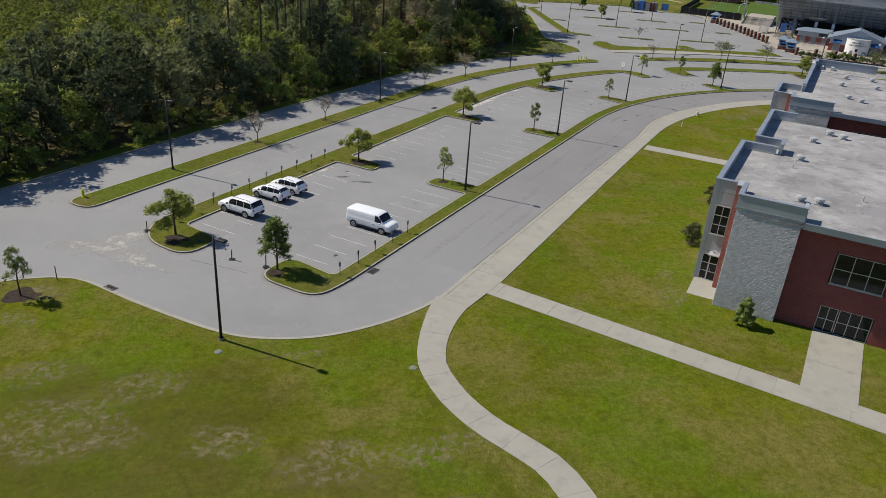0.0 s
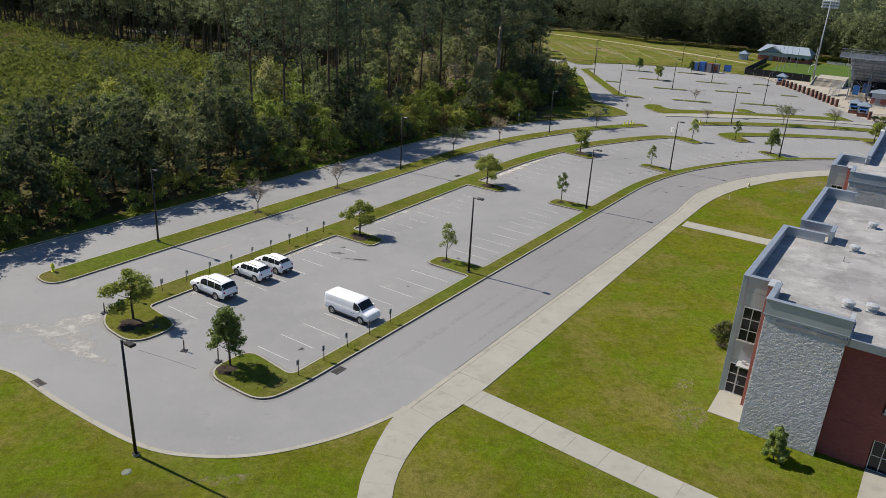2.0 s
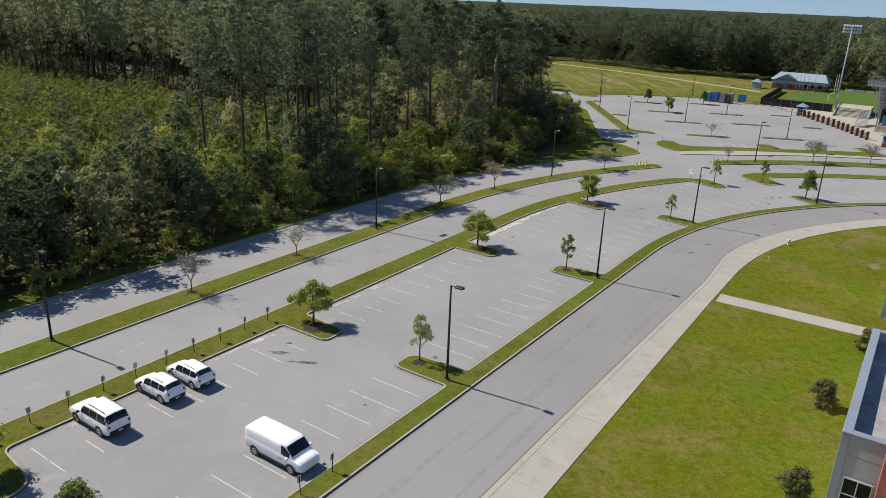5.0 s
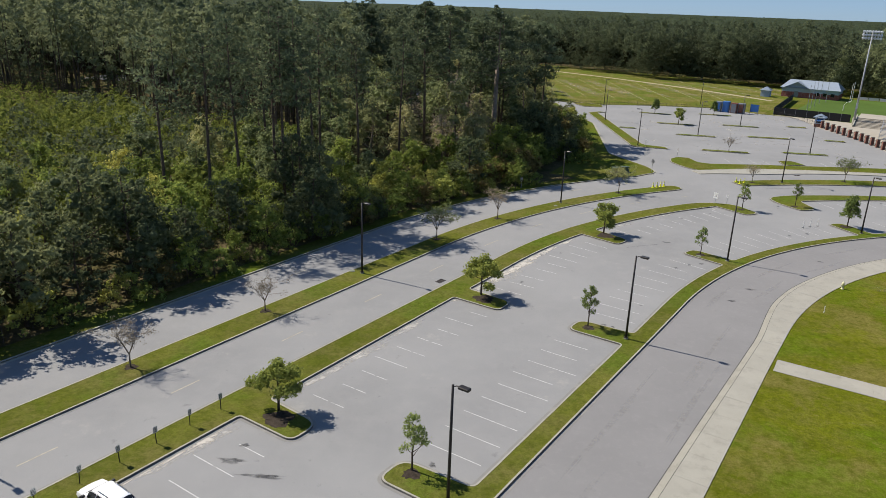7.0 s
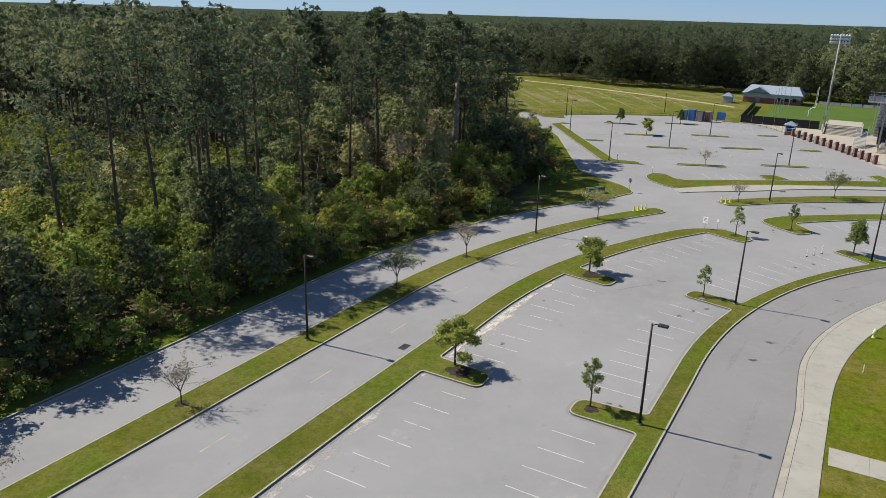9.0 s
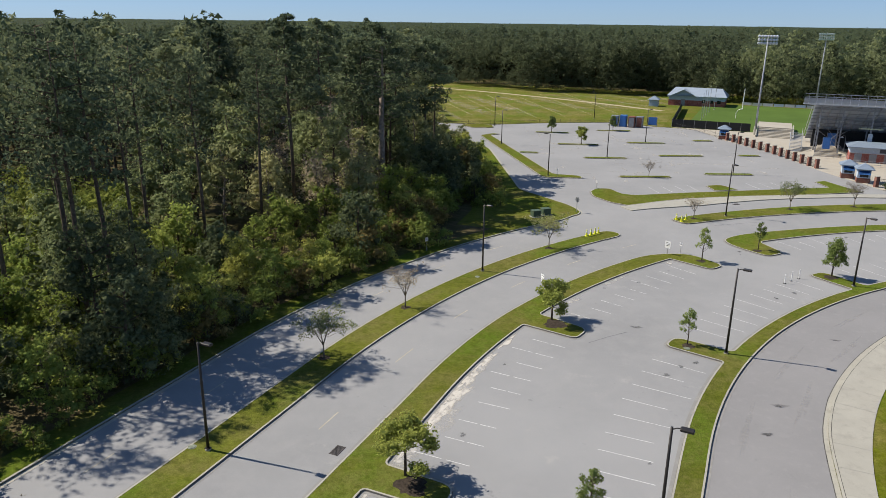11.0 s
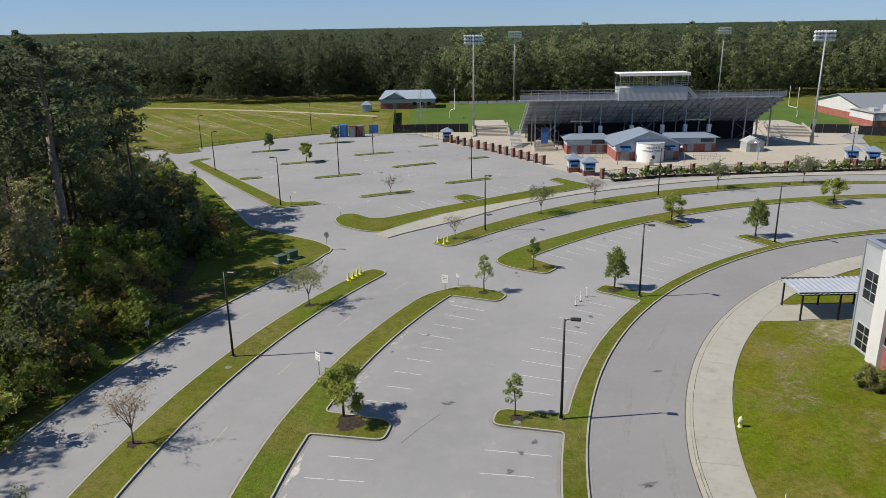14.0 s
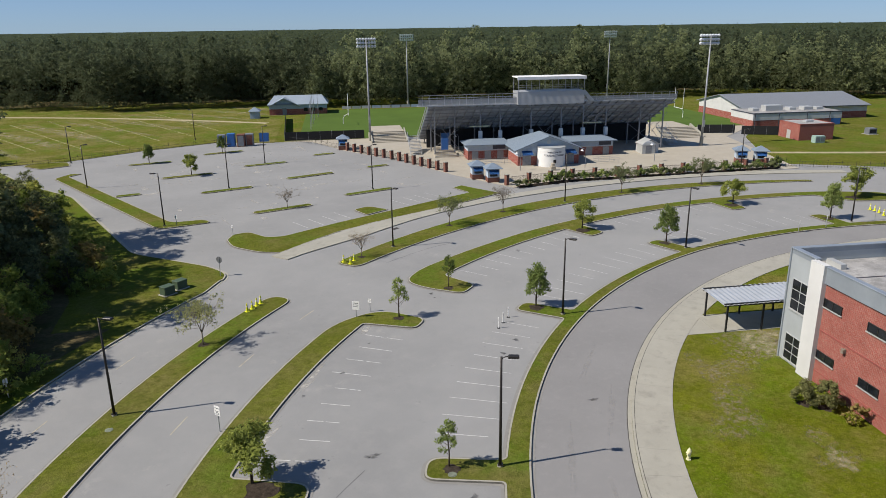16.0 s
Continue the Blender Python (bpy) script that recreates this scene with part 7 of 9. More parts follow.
for a, b, step in ((-62.9, -42.0, 2.54), (-35.0, -14.0, 2.55), (-7.6, -0.1, 2.53), (0.4, 13.0, 2.38), (19.5, 40.0, 2.42), (58.0, 78.5, 2.45), (85.0, 106.0, 2.45)):
    for s in np.arange(a, b, step):
        stall_line(s, 80.8, float(rng.uniform(82.8, 84.9)))
for a, b, step in ((-62.82, -42.0, 2.54), (-34.9, -14.5, 2.48), (-7.05, -1.0, 2.48), (0.3, 15.5, 2.86), (24.0, 48.5, 2.8), (55.6, 81.5, 2.85), (88.0, 114.0, 2.85)):
    for s in np.arange(a, b, step):
        stall_line(s, float(rng.uniform(68.9, 70.4)), 73.6)


for x, y in ((50.7, 187.5), (53.3, 187.8), (55.8, 188.2), (58.3, 188.6), (69.9, 190.0), (72.5, 190.3), (74.9, 190.6), (77.4, 190.9)):
    structure("parking_line", Mesh().add([(x - 0.045, y, 0.006), (x + 0.045, y, 0.006), (x - 0.31, y + 4.6, 0.006), (x - 0.40, y + 4.6, 0.006)], [(0, 1, 2, 3)]), LINE, "worn white stall line")


def dash(s0, s1, r, mat, w=0.11):
    m = Mesh()
    n = 4
    for i in range(n):
        a, b = s0 + (s1 - s0) * i / n, s0 + (s1 - s0) * (i + 1) / n
        m.add([(*W(a, r - w / 2), 0.006), (*W(b, r - w / 2), 0.006), (*W(b, r + w / 2), 0.006), (*W(a, r + w / 2), 0.006)], [(3, 2, 1, 0)])
    structure("lane_line", m, mat, "faded yellow dashed lane line")


for k in range(6):
    dash(-52.4 + 11.1 * k, -49.8 + 11.1 * k, 92.2, YELLOW_LINE)
for k in range(4):
    dash(12.3 + 9.2 * k, 14.5 + 9.2 * k, 92.5, YELLOW_LINE)
for k in range(5):
    dash(3.4 + 8.4 * k, 5.4 + 8.4 * k, 102.7, YELLOW_LINE)
    dash(-52.0 + 11.1 * k, -49.5 + 11.1 * k, 102.9, YELLOW_LINE)


def ragged(cx, cy, along, across, turn, n=26, rough=0.35):
    """A ragged flat patch outline."""
    out = []
    ph = rng.uniform(0, 6.28, 4)
    for i in range(n):
        a = 2 * math.pi * i / n
        k = 1 + rough * (0.5 * math.sin(3 * a + ph[0]) + 0.35 * math.sin(5 * a + ph[1]) + 0.3 * math.sin(9 * a + ph[2])) + float(rng.uniform(-0.12, 0.12))
        x, y = along * k * math.cos(a), across * k * math.sin(a)
        out.append((cx + x * math.cos(turn) - y * math.sin(turn), cy + x * math.sin(turn) + y * math.cos(turn)))
    return out


SAND = blotch_mat("pale_sand_wash", (0.44, 0.425, 0.39), 0.38, 0.60, 0.9, 0.9)
OIL = blotch_mat("oil_stain", (0.08, 0.08, 0.082), 0.34, 0.60, 1.3, 0.8)


lay = itertools.count()


def flat(name, outline, mat, z, label):
    """A thin layer on the ground, thick in the middle and fading out towards its outline."""
    z += 0.00006 * (next(lay) % 60)
    cx, cy = sum(p[0] for p in outline) / len(outline), sum(p[1] for p in outline) / len(outline)
    n = len(outline)
    area = sum(outline[i][0] * outline[(i + 1) % n][1] - outline[(i + 1) % n][0] * outline[i][1] for i in range(n))
    ring = outline if area > 0 else outline[::-1]
    m = Mesh()
    m.v = [(cx, cy, z)] + [(cx + 0.6 * (x - cx), cy + 0.6 * (y - cy), z) for x, y in ring] + [(x, y, z) for x, y in ring]
    m.f = [(0, 1 + i, 1 + (i + 1) % n) for i in range(n)] + [(1 + i, 1 + n + i, 1 + n + (i + 1) % n, 1 + (i + 1) % n) for i in range(n)]
    m.m = [0] * len(m.f)
    ob = structure(name, m, mat, label)
    fade = ob.data.attributes.new("fade", "FLOAT", "POINT")
    fade.data.foreach_set("value", [1.0] * (n + 1) + [0.0] * n)
    return ob


for s, r, a, c in ((-8.5, 85.2, 3.2, 0.8), (-3.5, 84.9, 3.6, 1.1), (1.0, 85.3, 2.6, 0.7), (5.5, 85.4, 2.4, 0.5), (-43.5, 85.2, 2.4, 0.7), (-47.5, 85.4, 2.0, 0.5), (-32.0, 85.3, 3.0, 0.6),
                   (-27.0, 85.2, 2.6, 0.7), (-21.5, 85.3, 3.0, 0.6), (22.5, 85.4, 2.2, 0.4), (30.0, 85.5, 3.0, 0.4), (-59.0, 85.3, 2.2, 0.5), (40.0, 85.2, 1.6, 0.5)):
    flat("sand_patch", ragged(*W(s, r), a, c, radians(heading(s))), SAND, 0.004, "pale sand washed over the asphalt")
STREAK = blotch_mat("pale_wheel_streak", (0.33, 0.32, 0.305), 0.40, 0.70, 0.8, 0.4)
for s, r, a, c in ((-50, 63.9, 9.0, 0.35), (-38, 62.4, 8.0, 0.4), (-24, 64.3, 9.0, 0.3), (-10, 61.6, 8.0, 0.35), (6, 64.6, 4.0, 0.3), (14, 61.4, 4.0, 0.35), (22, 64.0, 4.0, 0.3), (30, 61.2, 4.0, 0.3),
                   (-44, 60.5, 8.0, 0.3), (-18, 60.3, 8.0, 0.3), (40, 63.8, 3.5, 0.3)):
    flat("worn_streak", ragged(*W(s, r), a, c, radians(heading(s)), 30, 0.4), STREAK, 0.005, "pale worn streak along the drive")
WASH = blotch_mat("thick_sand_wash", (0.52, 0.49, 0.43), 0.34, 0.52, 1.1, 0.9)
for s, a, c in ((-6.5, 2.6, 0.45), (-3.0, 3.0, 0.75), (0.2, 2.8, 0.85), (3.4, 2.4, 0.6), (6.6, 2.6, 0.45), (-21.0, 3.0, 0.3), (-29.0, 3.4, 0.35), (-45.5, 2.6, 0.4), (10.5, 2.4, 0.35), (-12.2, 1.6, 0.6), (-43.6, 2.4, 0.6), (-48.2, 2.2, 0.45)):
    flat("sand_patch", ragged(*W(s, 85.95 - 0.7 * c), a, c, radians(heading(s)), 30, 0.5), WASH, 0.0050, "pale sand washed along the kerb")
flat("sand_patch", ragged(-25.8, 57.5, 4.2, 2.2, 0.6, 30, 0.7), SAND, 0.004, "pale scuffed patch on the asphalt")
flat("sand_patch", ragged(-22.5, 54.5, 3.0, 1.2, -0.5, 30, 0.7), SAND, 0.0045, "pale scuffed patch on the asphalt")
for k in range(24):
    side, s = k % 2, float(rng.uniform(-62, 112))
    r = float(rng.uniform(69.6, 71.8)) if side else float(rng.uniform(82.5, 85.0))
    q = float(rng.uniform(0.15, 0.42))
    flat("oil_stain", ragged(*W(s, r), q * 1.2, q * 0.8, float(rng.uniform(0, 3))), OIL, 0.0035, "dark oil stain on the asphalt")
for s, r, a, c in ((-44.1, 82.2, 0.9, 0.35), (-44.0, 79.4, 1.5, 0.25), (12.0, 62.9, 0.7, 0.3), (6.0, 63.2, 0.5, 0.25), (20.5, 77.4, 0.6, 0.3), (32, 62.6, 0.5, 0.2)):
    flat("oil_stain", ragged(*W(s, r), a, c, radians(heading(s) - 60)), OIL, 0.0035, "dark stain on the asphalt")
for pts in ([(14.5, 79.4), (16.5, 78.6), (18.8, 77.6)], [(56.0, 94.0), (62.0, 93.2), (66.0, 92.2)], [(-69.0, 80.0), (-68.4, 77.0), (-68.0, 74.4)]):
    line = curve([W(*p) for p in pts], 5)
    structure("sealed_crack", ribbon(line, -0.03, 0.03, 0.0, 0.005), SEAL, "thin dark sealed crack in the asphalt")


def drain(x, y, turn, label="cast iron drain grate beside the kerb"):
    ob = thing("drain_grate", label, "drain", "drains", pose(x, y, 0, 0, 0, turn))
    m = Mesh()
    m.box(-0.55, 0.55, -0.33, -0.27, -0.01, 0.03).box(-0.55, 0.55, 0.27, 0.33, -0.01, 0.03).box(-0.55, -0.49, -0.27, 0.27, -0.01, 0.03).box(0.49, 0.55, -0.27, 0.27, -0.01, 0.03)
    part("frame", m, IRON, ob)
    part("sump", Mesh().box(-0.49, 0.49, -0.27, 0.27, -0.01, 0.008), BLACK, ob)
    for i in range(9):
        part("bar", Mesh().box(-0.44 + 0.105 * i, -0.40 + 0.105 * i, -0.27, 0.27, 0.0, 0.026), IRON, ob)


drain(*W(-9.7, 89.6), heading(-9.7))
drain(-22.6, 49.6, -27)
drain(*W(-61.5, 66.2), GRID)
drain(*W(66, 103.2), heading(66))


DUSTY = simple("dusty_green_plastic", (0.16, 0.18, 0.13), 0.8, 0, 0.3, 3.0, 20.0, 0.2)


def lid(x, y, r=0.30):
    ob = thing("manhole_cover", "dusty grey-green round utility cover set in the grass", "cover", "utility covers", Matrix.Translation((x, y, 0.115)))
    part("ring", Mesh().tube([(0, 0, 0), (0, 0, 0.02)], [r, r * 0.97], 20), DUSTY, ob)
    part("cover", Mesh().tube([(0, 0, 0.03), (0, 0, 0.045)], [r * 0.8, r * 0.78], 20), DUSTY, ob)


for p in ((-11.7, 41.7), (1.8, 41.3), W(21.5, 97.2), W(18.6, 71.8), W(-13.6, 98.6)):
    lid(*p)

# ---------------------------------------------------------------- lamp posts
lamp = thing("street_lamp", "dark bronze car park lamp post with a single flat head", "street lamp", "car park lamps")
part("footing", Mesh().tube([(0, 0, -0.1), (0, 0, 0.20)], [0.20, 0.20], 14), KERB, lamp, "round concrete footing")
part("base_plate", Mesh().box(-0.17, 0.17, -0.17, 0.17, 0.22, 0.26), BRONZE, lamp)
part("pole", Mesh().tube([(0, 0, 0.26), (0, 0, 4.0), (0, 0, 8.0)], [0.105, 0.09, 0.07], 10), BRONZE, lamp, smooth=True)
part("arm", Mesh().tube([(0, 0, 7.85), (0.25, 0, 8.0), (0.5, 0, 8.03)], [0.035, 0.035, 0.035], 8), BRONZE, lamp)
hd = part("head", Mesh().bev(0.42, 1.12, -0.19, 0.19, 7.95, 8.10, 0.04), BRONZE, lamp, "flat lamp head")
part("lens", Mesh().box(0.5, 1.05, -0.14, 0.14, 7.93, 7.955), FRAME, hd)
first = True
for s, r in ((-76.7, 68.9), (-39.3, 68.75), (-11.0, 68.45), (19.95, 68.75), (51.0, 68.75), (84.2, 68.5), (118.6, 67.8), (-54.4, 98.1), (-13.4, 97.4), (23.1, 98.0), (60.5, 97.3)):
    x, y = W(s, r)
    mt = pose(x, y, 0.02 if s > -70 else 0.05, 0, 0, heading(s) - 90 + float(rng.uniform(-3, 3)))
    if first:
        lamp.matrix_basis, first = mt, False
    else:
        copy_thing(lamp, mt)
for x, y, a in ((90.9, 175.3, -60), (136.8, 172.6, -70), (33.6, 269.7, 0), (30.9, 238.6, 0), (34.3, 201.6, 150), (51.5, 221.6, 0), (66.7, 241.0, 0), (71.4, 203.8, 0), (66.0, 285.0, 180)):
    copy_thing(lamp, pose(x, y, 0.0, 0, 0, a))

# ---------------------------------------------------------------- planted trees
maples = [tree_thing("maple_tree", broad_tree(3.75, w, n, 0.19, 0.30, k, 0.075, 3, 0.85, 0.5), YOUNG, BARK, "young maple with a bright yellow-green rounded crown", "tree", "planted maples")
          for w, n, k in ((1.5, 3000, 8), (1.4, 2700, 7), (1.5, 3000, 9))]
oaks = [tree_thing("oak_tree", broad_tree(4.5, 1.0, 3600, 0.17, 0.17, 24, 0.07, 3, 0.9, 0.4, 0.8), OAK, BARK, "young oak with a dense dark green conical crown", "tree", "planted oaks"),
        tree_thing("oak_tree", broad_tree(4.0, 0.72, 1300, 0.15, 0.25, 15, 0.055, 2, 1.1, 0, 1.1), OAK, BARK, "slender young oak with a thin open crown", "tree", "planted oaks")]
bares = [tree_thing("crape_myrtle", bare_tree(4.4, 1.9, 1300, 0.11), GREYLEAF, PALE_BARK, "small vase-shaped tree nearly bare of leaves", "tree", "median trees"),
         tree_thing("crape_myrtle", bare_tree(4.6, 2.0, 2400, 0.15, 5), BROAD, PALE_BARK, "small vase-shaped tree with thin grey-green leaves", "tree", "median trees")]
done = set()


def bed(x, y, r=0.95):
    flat("mulch_bed", ragged(x, y, r, r, 0.0, 22, 0.25), MULCH, 0.128, "round dark mulch bed under a tree")


def put(ob, x, y, size, mulch=1.0):
    plant(ob, ob.name not in done, x, y, 0.12, None, size)
    done.add(ob.name)
    if mulch:
        bed(x, y, mulch)


for i, (s, r, k) in enumerate(((-66.3, 84.7, 1.05), (-38.2, 84.1, 0.98), (-10.4, 84.1, 1.03), (16.9, 84.5, 1.02), (81.1, 83.4, 1.05), (109.2, 82.5, 1.0), (130.0, 82.4, 1.25))):
    put(maples[i % 3], *W(s, r), (1.14 * k, 1.14 * k, k), 0)
    bed(*W(s - 0.8, r - 0.8), 1.05)
for s, r, k in ((-66.2, 72.8, 1.08), (52.0, 72.0, 1.02), (84.6, 71.8, 1.12), (117.2, 70.6, 1.18)):
    put(oaks[0], *W(s, r), (k, k, k), 0)
    bed(*W(s - 0.6, r - 0.3), 0.75)
for s, r, k in ((-38.05, 72.3, 1.0), (-10.6, 72.3, 0.98), (19.6, 72.1, 0.85), (43.4, 83.4, 1.02), (52.6, 82.7, 0.9)):
    put(oaks[1], *W(s, r), (k, k, k), 0)
    bed(*W(s - 0.35, r - 0.2), 0.55)
put(oaks[1], -28.4, 47.4, 1.0, 1.2)
for s, k in ((-40.8, 0.95), (-26.8, 0.85), (11.8, 1.05), (79.7, 1.0), (56.0, 0.8)):
    put(bares[0], *W(s, 97.9), (k, k, k), 0.5)
for s, k in ((1.3, 0.95), (33.3, 0.95), (70.6, 0.95), (99.5, 1.02), (113.0, 1.05)):
    put(bares[1], *W(s, 98.0 if s < 90 else 96.8), (k, k, k), 0.5)
put(oaks[0], 47.0, 257.4, 0.95, 0)
put(maples[0], 50.0, 238.0, 1.05, 0)
put(oaks[0], 64.4, 260.4, 0.9, 0)
put(bares[0], 53.4, 200.5, 0.75, 0)

DRYBUSH = leaf_mat("dry_bush_leaves", (0.085, 0.092, 0.024), (0.205, 0.200, 0.062), None, 0, 0.35, 14.0)
bush = [tree_thing("garden_shrub", broad_tree(2.1, 0.75, 2200, 0.13, 0.06, 16, 0.03, 3, 0.9, 0.5), DRYBUSH, BARK, "untrimmed olive brown shrub beside the school wall", "shrub", "school shrubs")]
for x, y, k in ((28.1, 65.8, 1.0), (*LP(-24.8, 44.4), 1.0), (*W(36.8, 47.2), 0.9), (*LP(20.6, 40.9), 1.05), (*LP(-12.0, 42.6), 0.95)):
    put(bush[0], x, y, (k * 1.1, k * 1.1, k), 0.5)
cone = tree_thing("garden_shrub", broad_tree(2.3, 0.62, 2200, 0.13, 0.05, 18, 0.03, 3, 1.0, 0.8), OAK, BARK, "pointed dark green shrub beside the stone wall", "shrub", "school shrubs")
plant(cone, True, 27.7, 50.2, 0.12, None, 1.05)
rb = tree_thing("garden_shrub", broad_tree(1.5, 0.8, 260, 0.16, 0.06, 9, 0.025, 2), RUST, BARK, "thin reddish shrub beside the brick wall", "shrub", "school shrubs")
plant(rb, True, *LP(18.2, 40.2), 0.12)
hedge = [tree_thing("hedge_plant", broad_tree(0.95, 0.8, 240, 0.2, 0.05, 6, 0.02), DEEP, BARK, "low rounded hedge plant beside the brick fence", "shrub", "fence plants"),
         tree_thing("hedge_plant", broad_tree(1.5, 0.8, 260, 0.3, 0.05, 7, 0.02), OAK, BARK, "spiky green plant beside the brick fence", "shrub", "fence plants")]
run = dense([(92.6, 188.6), (103.9, 186.4), (113.9, 182.0), (124.6, 177.2), (143.0, 169.2), (147.5, 171.0)], 0.95, False)
structure("hedge_bed", ribbon(run, -0.9, 1.0, 0.0, 0.09), MULCH, "mulch bed along the brick fence")
for x, y in run:
    put(hedge[0 if rng.uniform() < 0.75 else 1], x + float(rng.uniform(-0.3, 0.3)), y + float(rng.uniform(-0.3, 0.3)), float(rng.uniform(0.7, 1.35)), 0)

# ---------------------------------------------------------------- vehicles
CAR_WHITE = simple("white_car_paint", (0.76, 0.77, 0.77), 0.22, 0.0, 0.02, 1.0, 60.0, 0.0, 0.6)
TRIM = simple("black_trim", (0.022, 0.022, 0.024), 0.55, 0, 0.15)
TYRE = simple("tyre_rubber", (0.020, 0.020, 0.020), 0.85, 0, 0.2)
RIM = simple("alloy_rim", (0.48, 0.49, 0.50), 0.3, 0.8, 0.08)
LENS_RED = simple("red_lamp", (0.35, 0.02, 0.02), 0.25, 0, 0.1)
LENS_CLEAR = simple("clear_lamp", (0.62, 0.64, 0.66), 0.15, 0.2, 0.05)
PLATE = simple("pale_plate", (0.55, 0.57, 0.55), 0.5, 0, 0.1)


def face(mesh, q, out, a=0.04, b=0.05):
    """A thin pane laid on the four-cornered face q (in order), drawn in from its edges."""
    q = [Vector(p) for p in q]
    n = (q[1] - q[0]).cross(q[3] - q[0]).normalized() * out
    at = lambda u, v: (q[0] * (1 - u) + q[1] * u) * (1 - v) + (q[3] * (1 - u) + q[2] * u) * v
    k = [at(a, b), at(1 - a, b), at(1 - a, 1 - b), at(a, 1 - b)]
    mesh.add([tuple(p + n * 0.004) for p in k] + [tuple(p + n * 0.016) for p in k], [(4, 5, 6, 7), (3, 2, 1, 0), (0, 1, 5, 4), (1, 2, 6, 5), (2, 3, 7, 6), (3, 0, 4, 7)])
    return mesh


def skin(shape, x, v, sd):
    """A point of a car's skin: x along it, v up its section from sill (0) to roof middle (9), on the side sd."""
    xs = [q[0] for q in shape]
    z0, zb, zr, wm, wb, wr = (float(np.interp(x, xs, [q[k] for q in shape])) for k in range(1, 7))
    half = [(wm - 0.14, z0), (wm - 0.03, z0 + 0.07), (wm, 0.5 * (z0 + zb)), (wb + 0.02, zb - 0.07), (wb, zb), (0.5 * (wb + wr) + 0.02, 0.5 * (zb + zr) - 0.03), (wr, zr - 0.08), (wr - 0.09, zr - 0.02),
            (0.5 * wr, zr), (0.0, zr + 0.015)]
    k = min(int(v), 8)
    a, b, t = half[k], half[k + 1], v - k
    return Vector((x, sd * (a[0] + (b[0] - a[0]) * t), a[1] + (b[1] - a[1]) * t))


def pane(shape, x0, x1, v0, v1, sides, n=6, k=5):
    """A thin pane that follows the skin between two stations and two heights."""
    m = Mesh()
    for sd in sides:
        grid = []
        for i in range(n + 1):
            x = x0 + (x1 - x0) * i / n
            row = []
            for j in range(k + 1):
                v = v0 + (v1 - v0) * j / k
                p = skin(shape, x, v, sd)
                du, dv = skin(shape, x + 0.02, v, sd) - skin(shape, x - 0.02, v, sd), skin(shape, x, min(v + 0.05, 9), sd) - skin(shape, x, v - 0.05, sd)
                w = du.cross(dv).normalized()
                w = w if w.z * 0.5 + w.y * sd > 0 or v > 8 and w.z > 0 else -w
                row.append(tuple(p + 0.008 * w))
            grid.append(row)
        o = len(m.v)
        m.v += [q for row in grid for q in row]
        f = [(o + i * (k + 1) + j, o + (i + 1) * (k + 1) + j, o + (i + 1) * (k + 1) + j + 1, o + i * (k + 1) + j + 1) for i in range(n) for j in range(k)]
        m.f += f if sd < 0 else [q[::-1] for q in f]
        m.m += [0] * len(f)
    return m


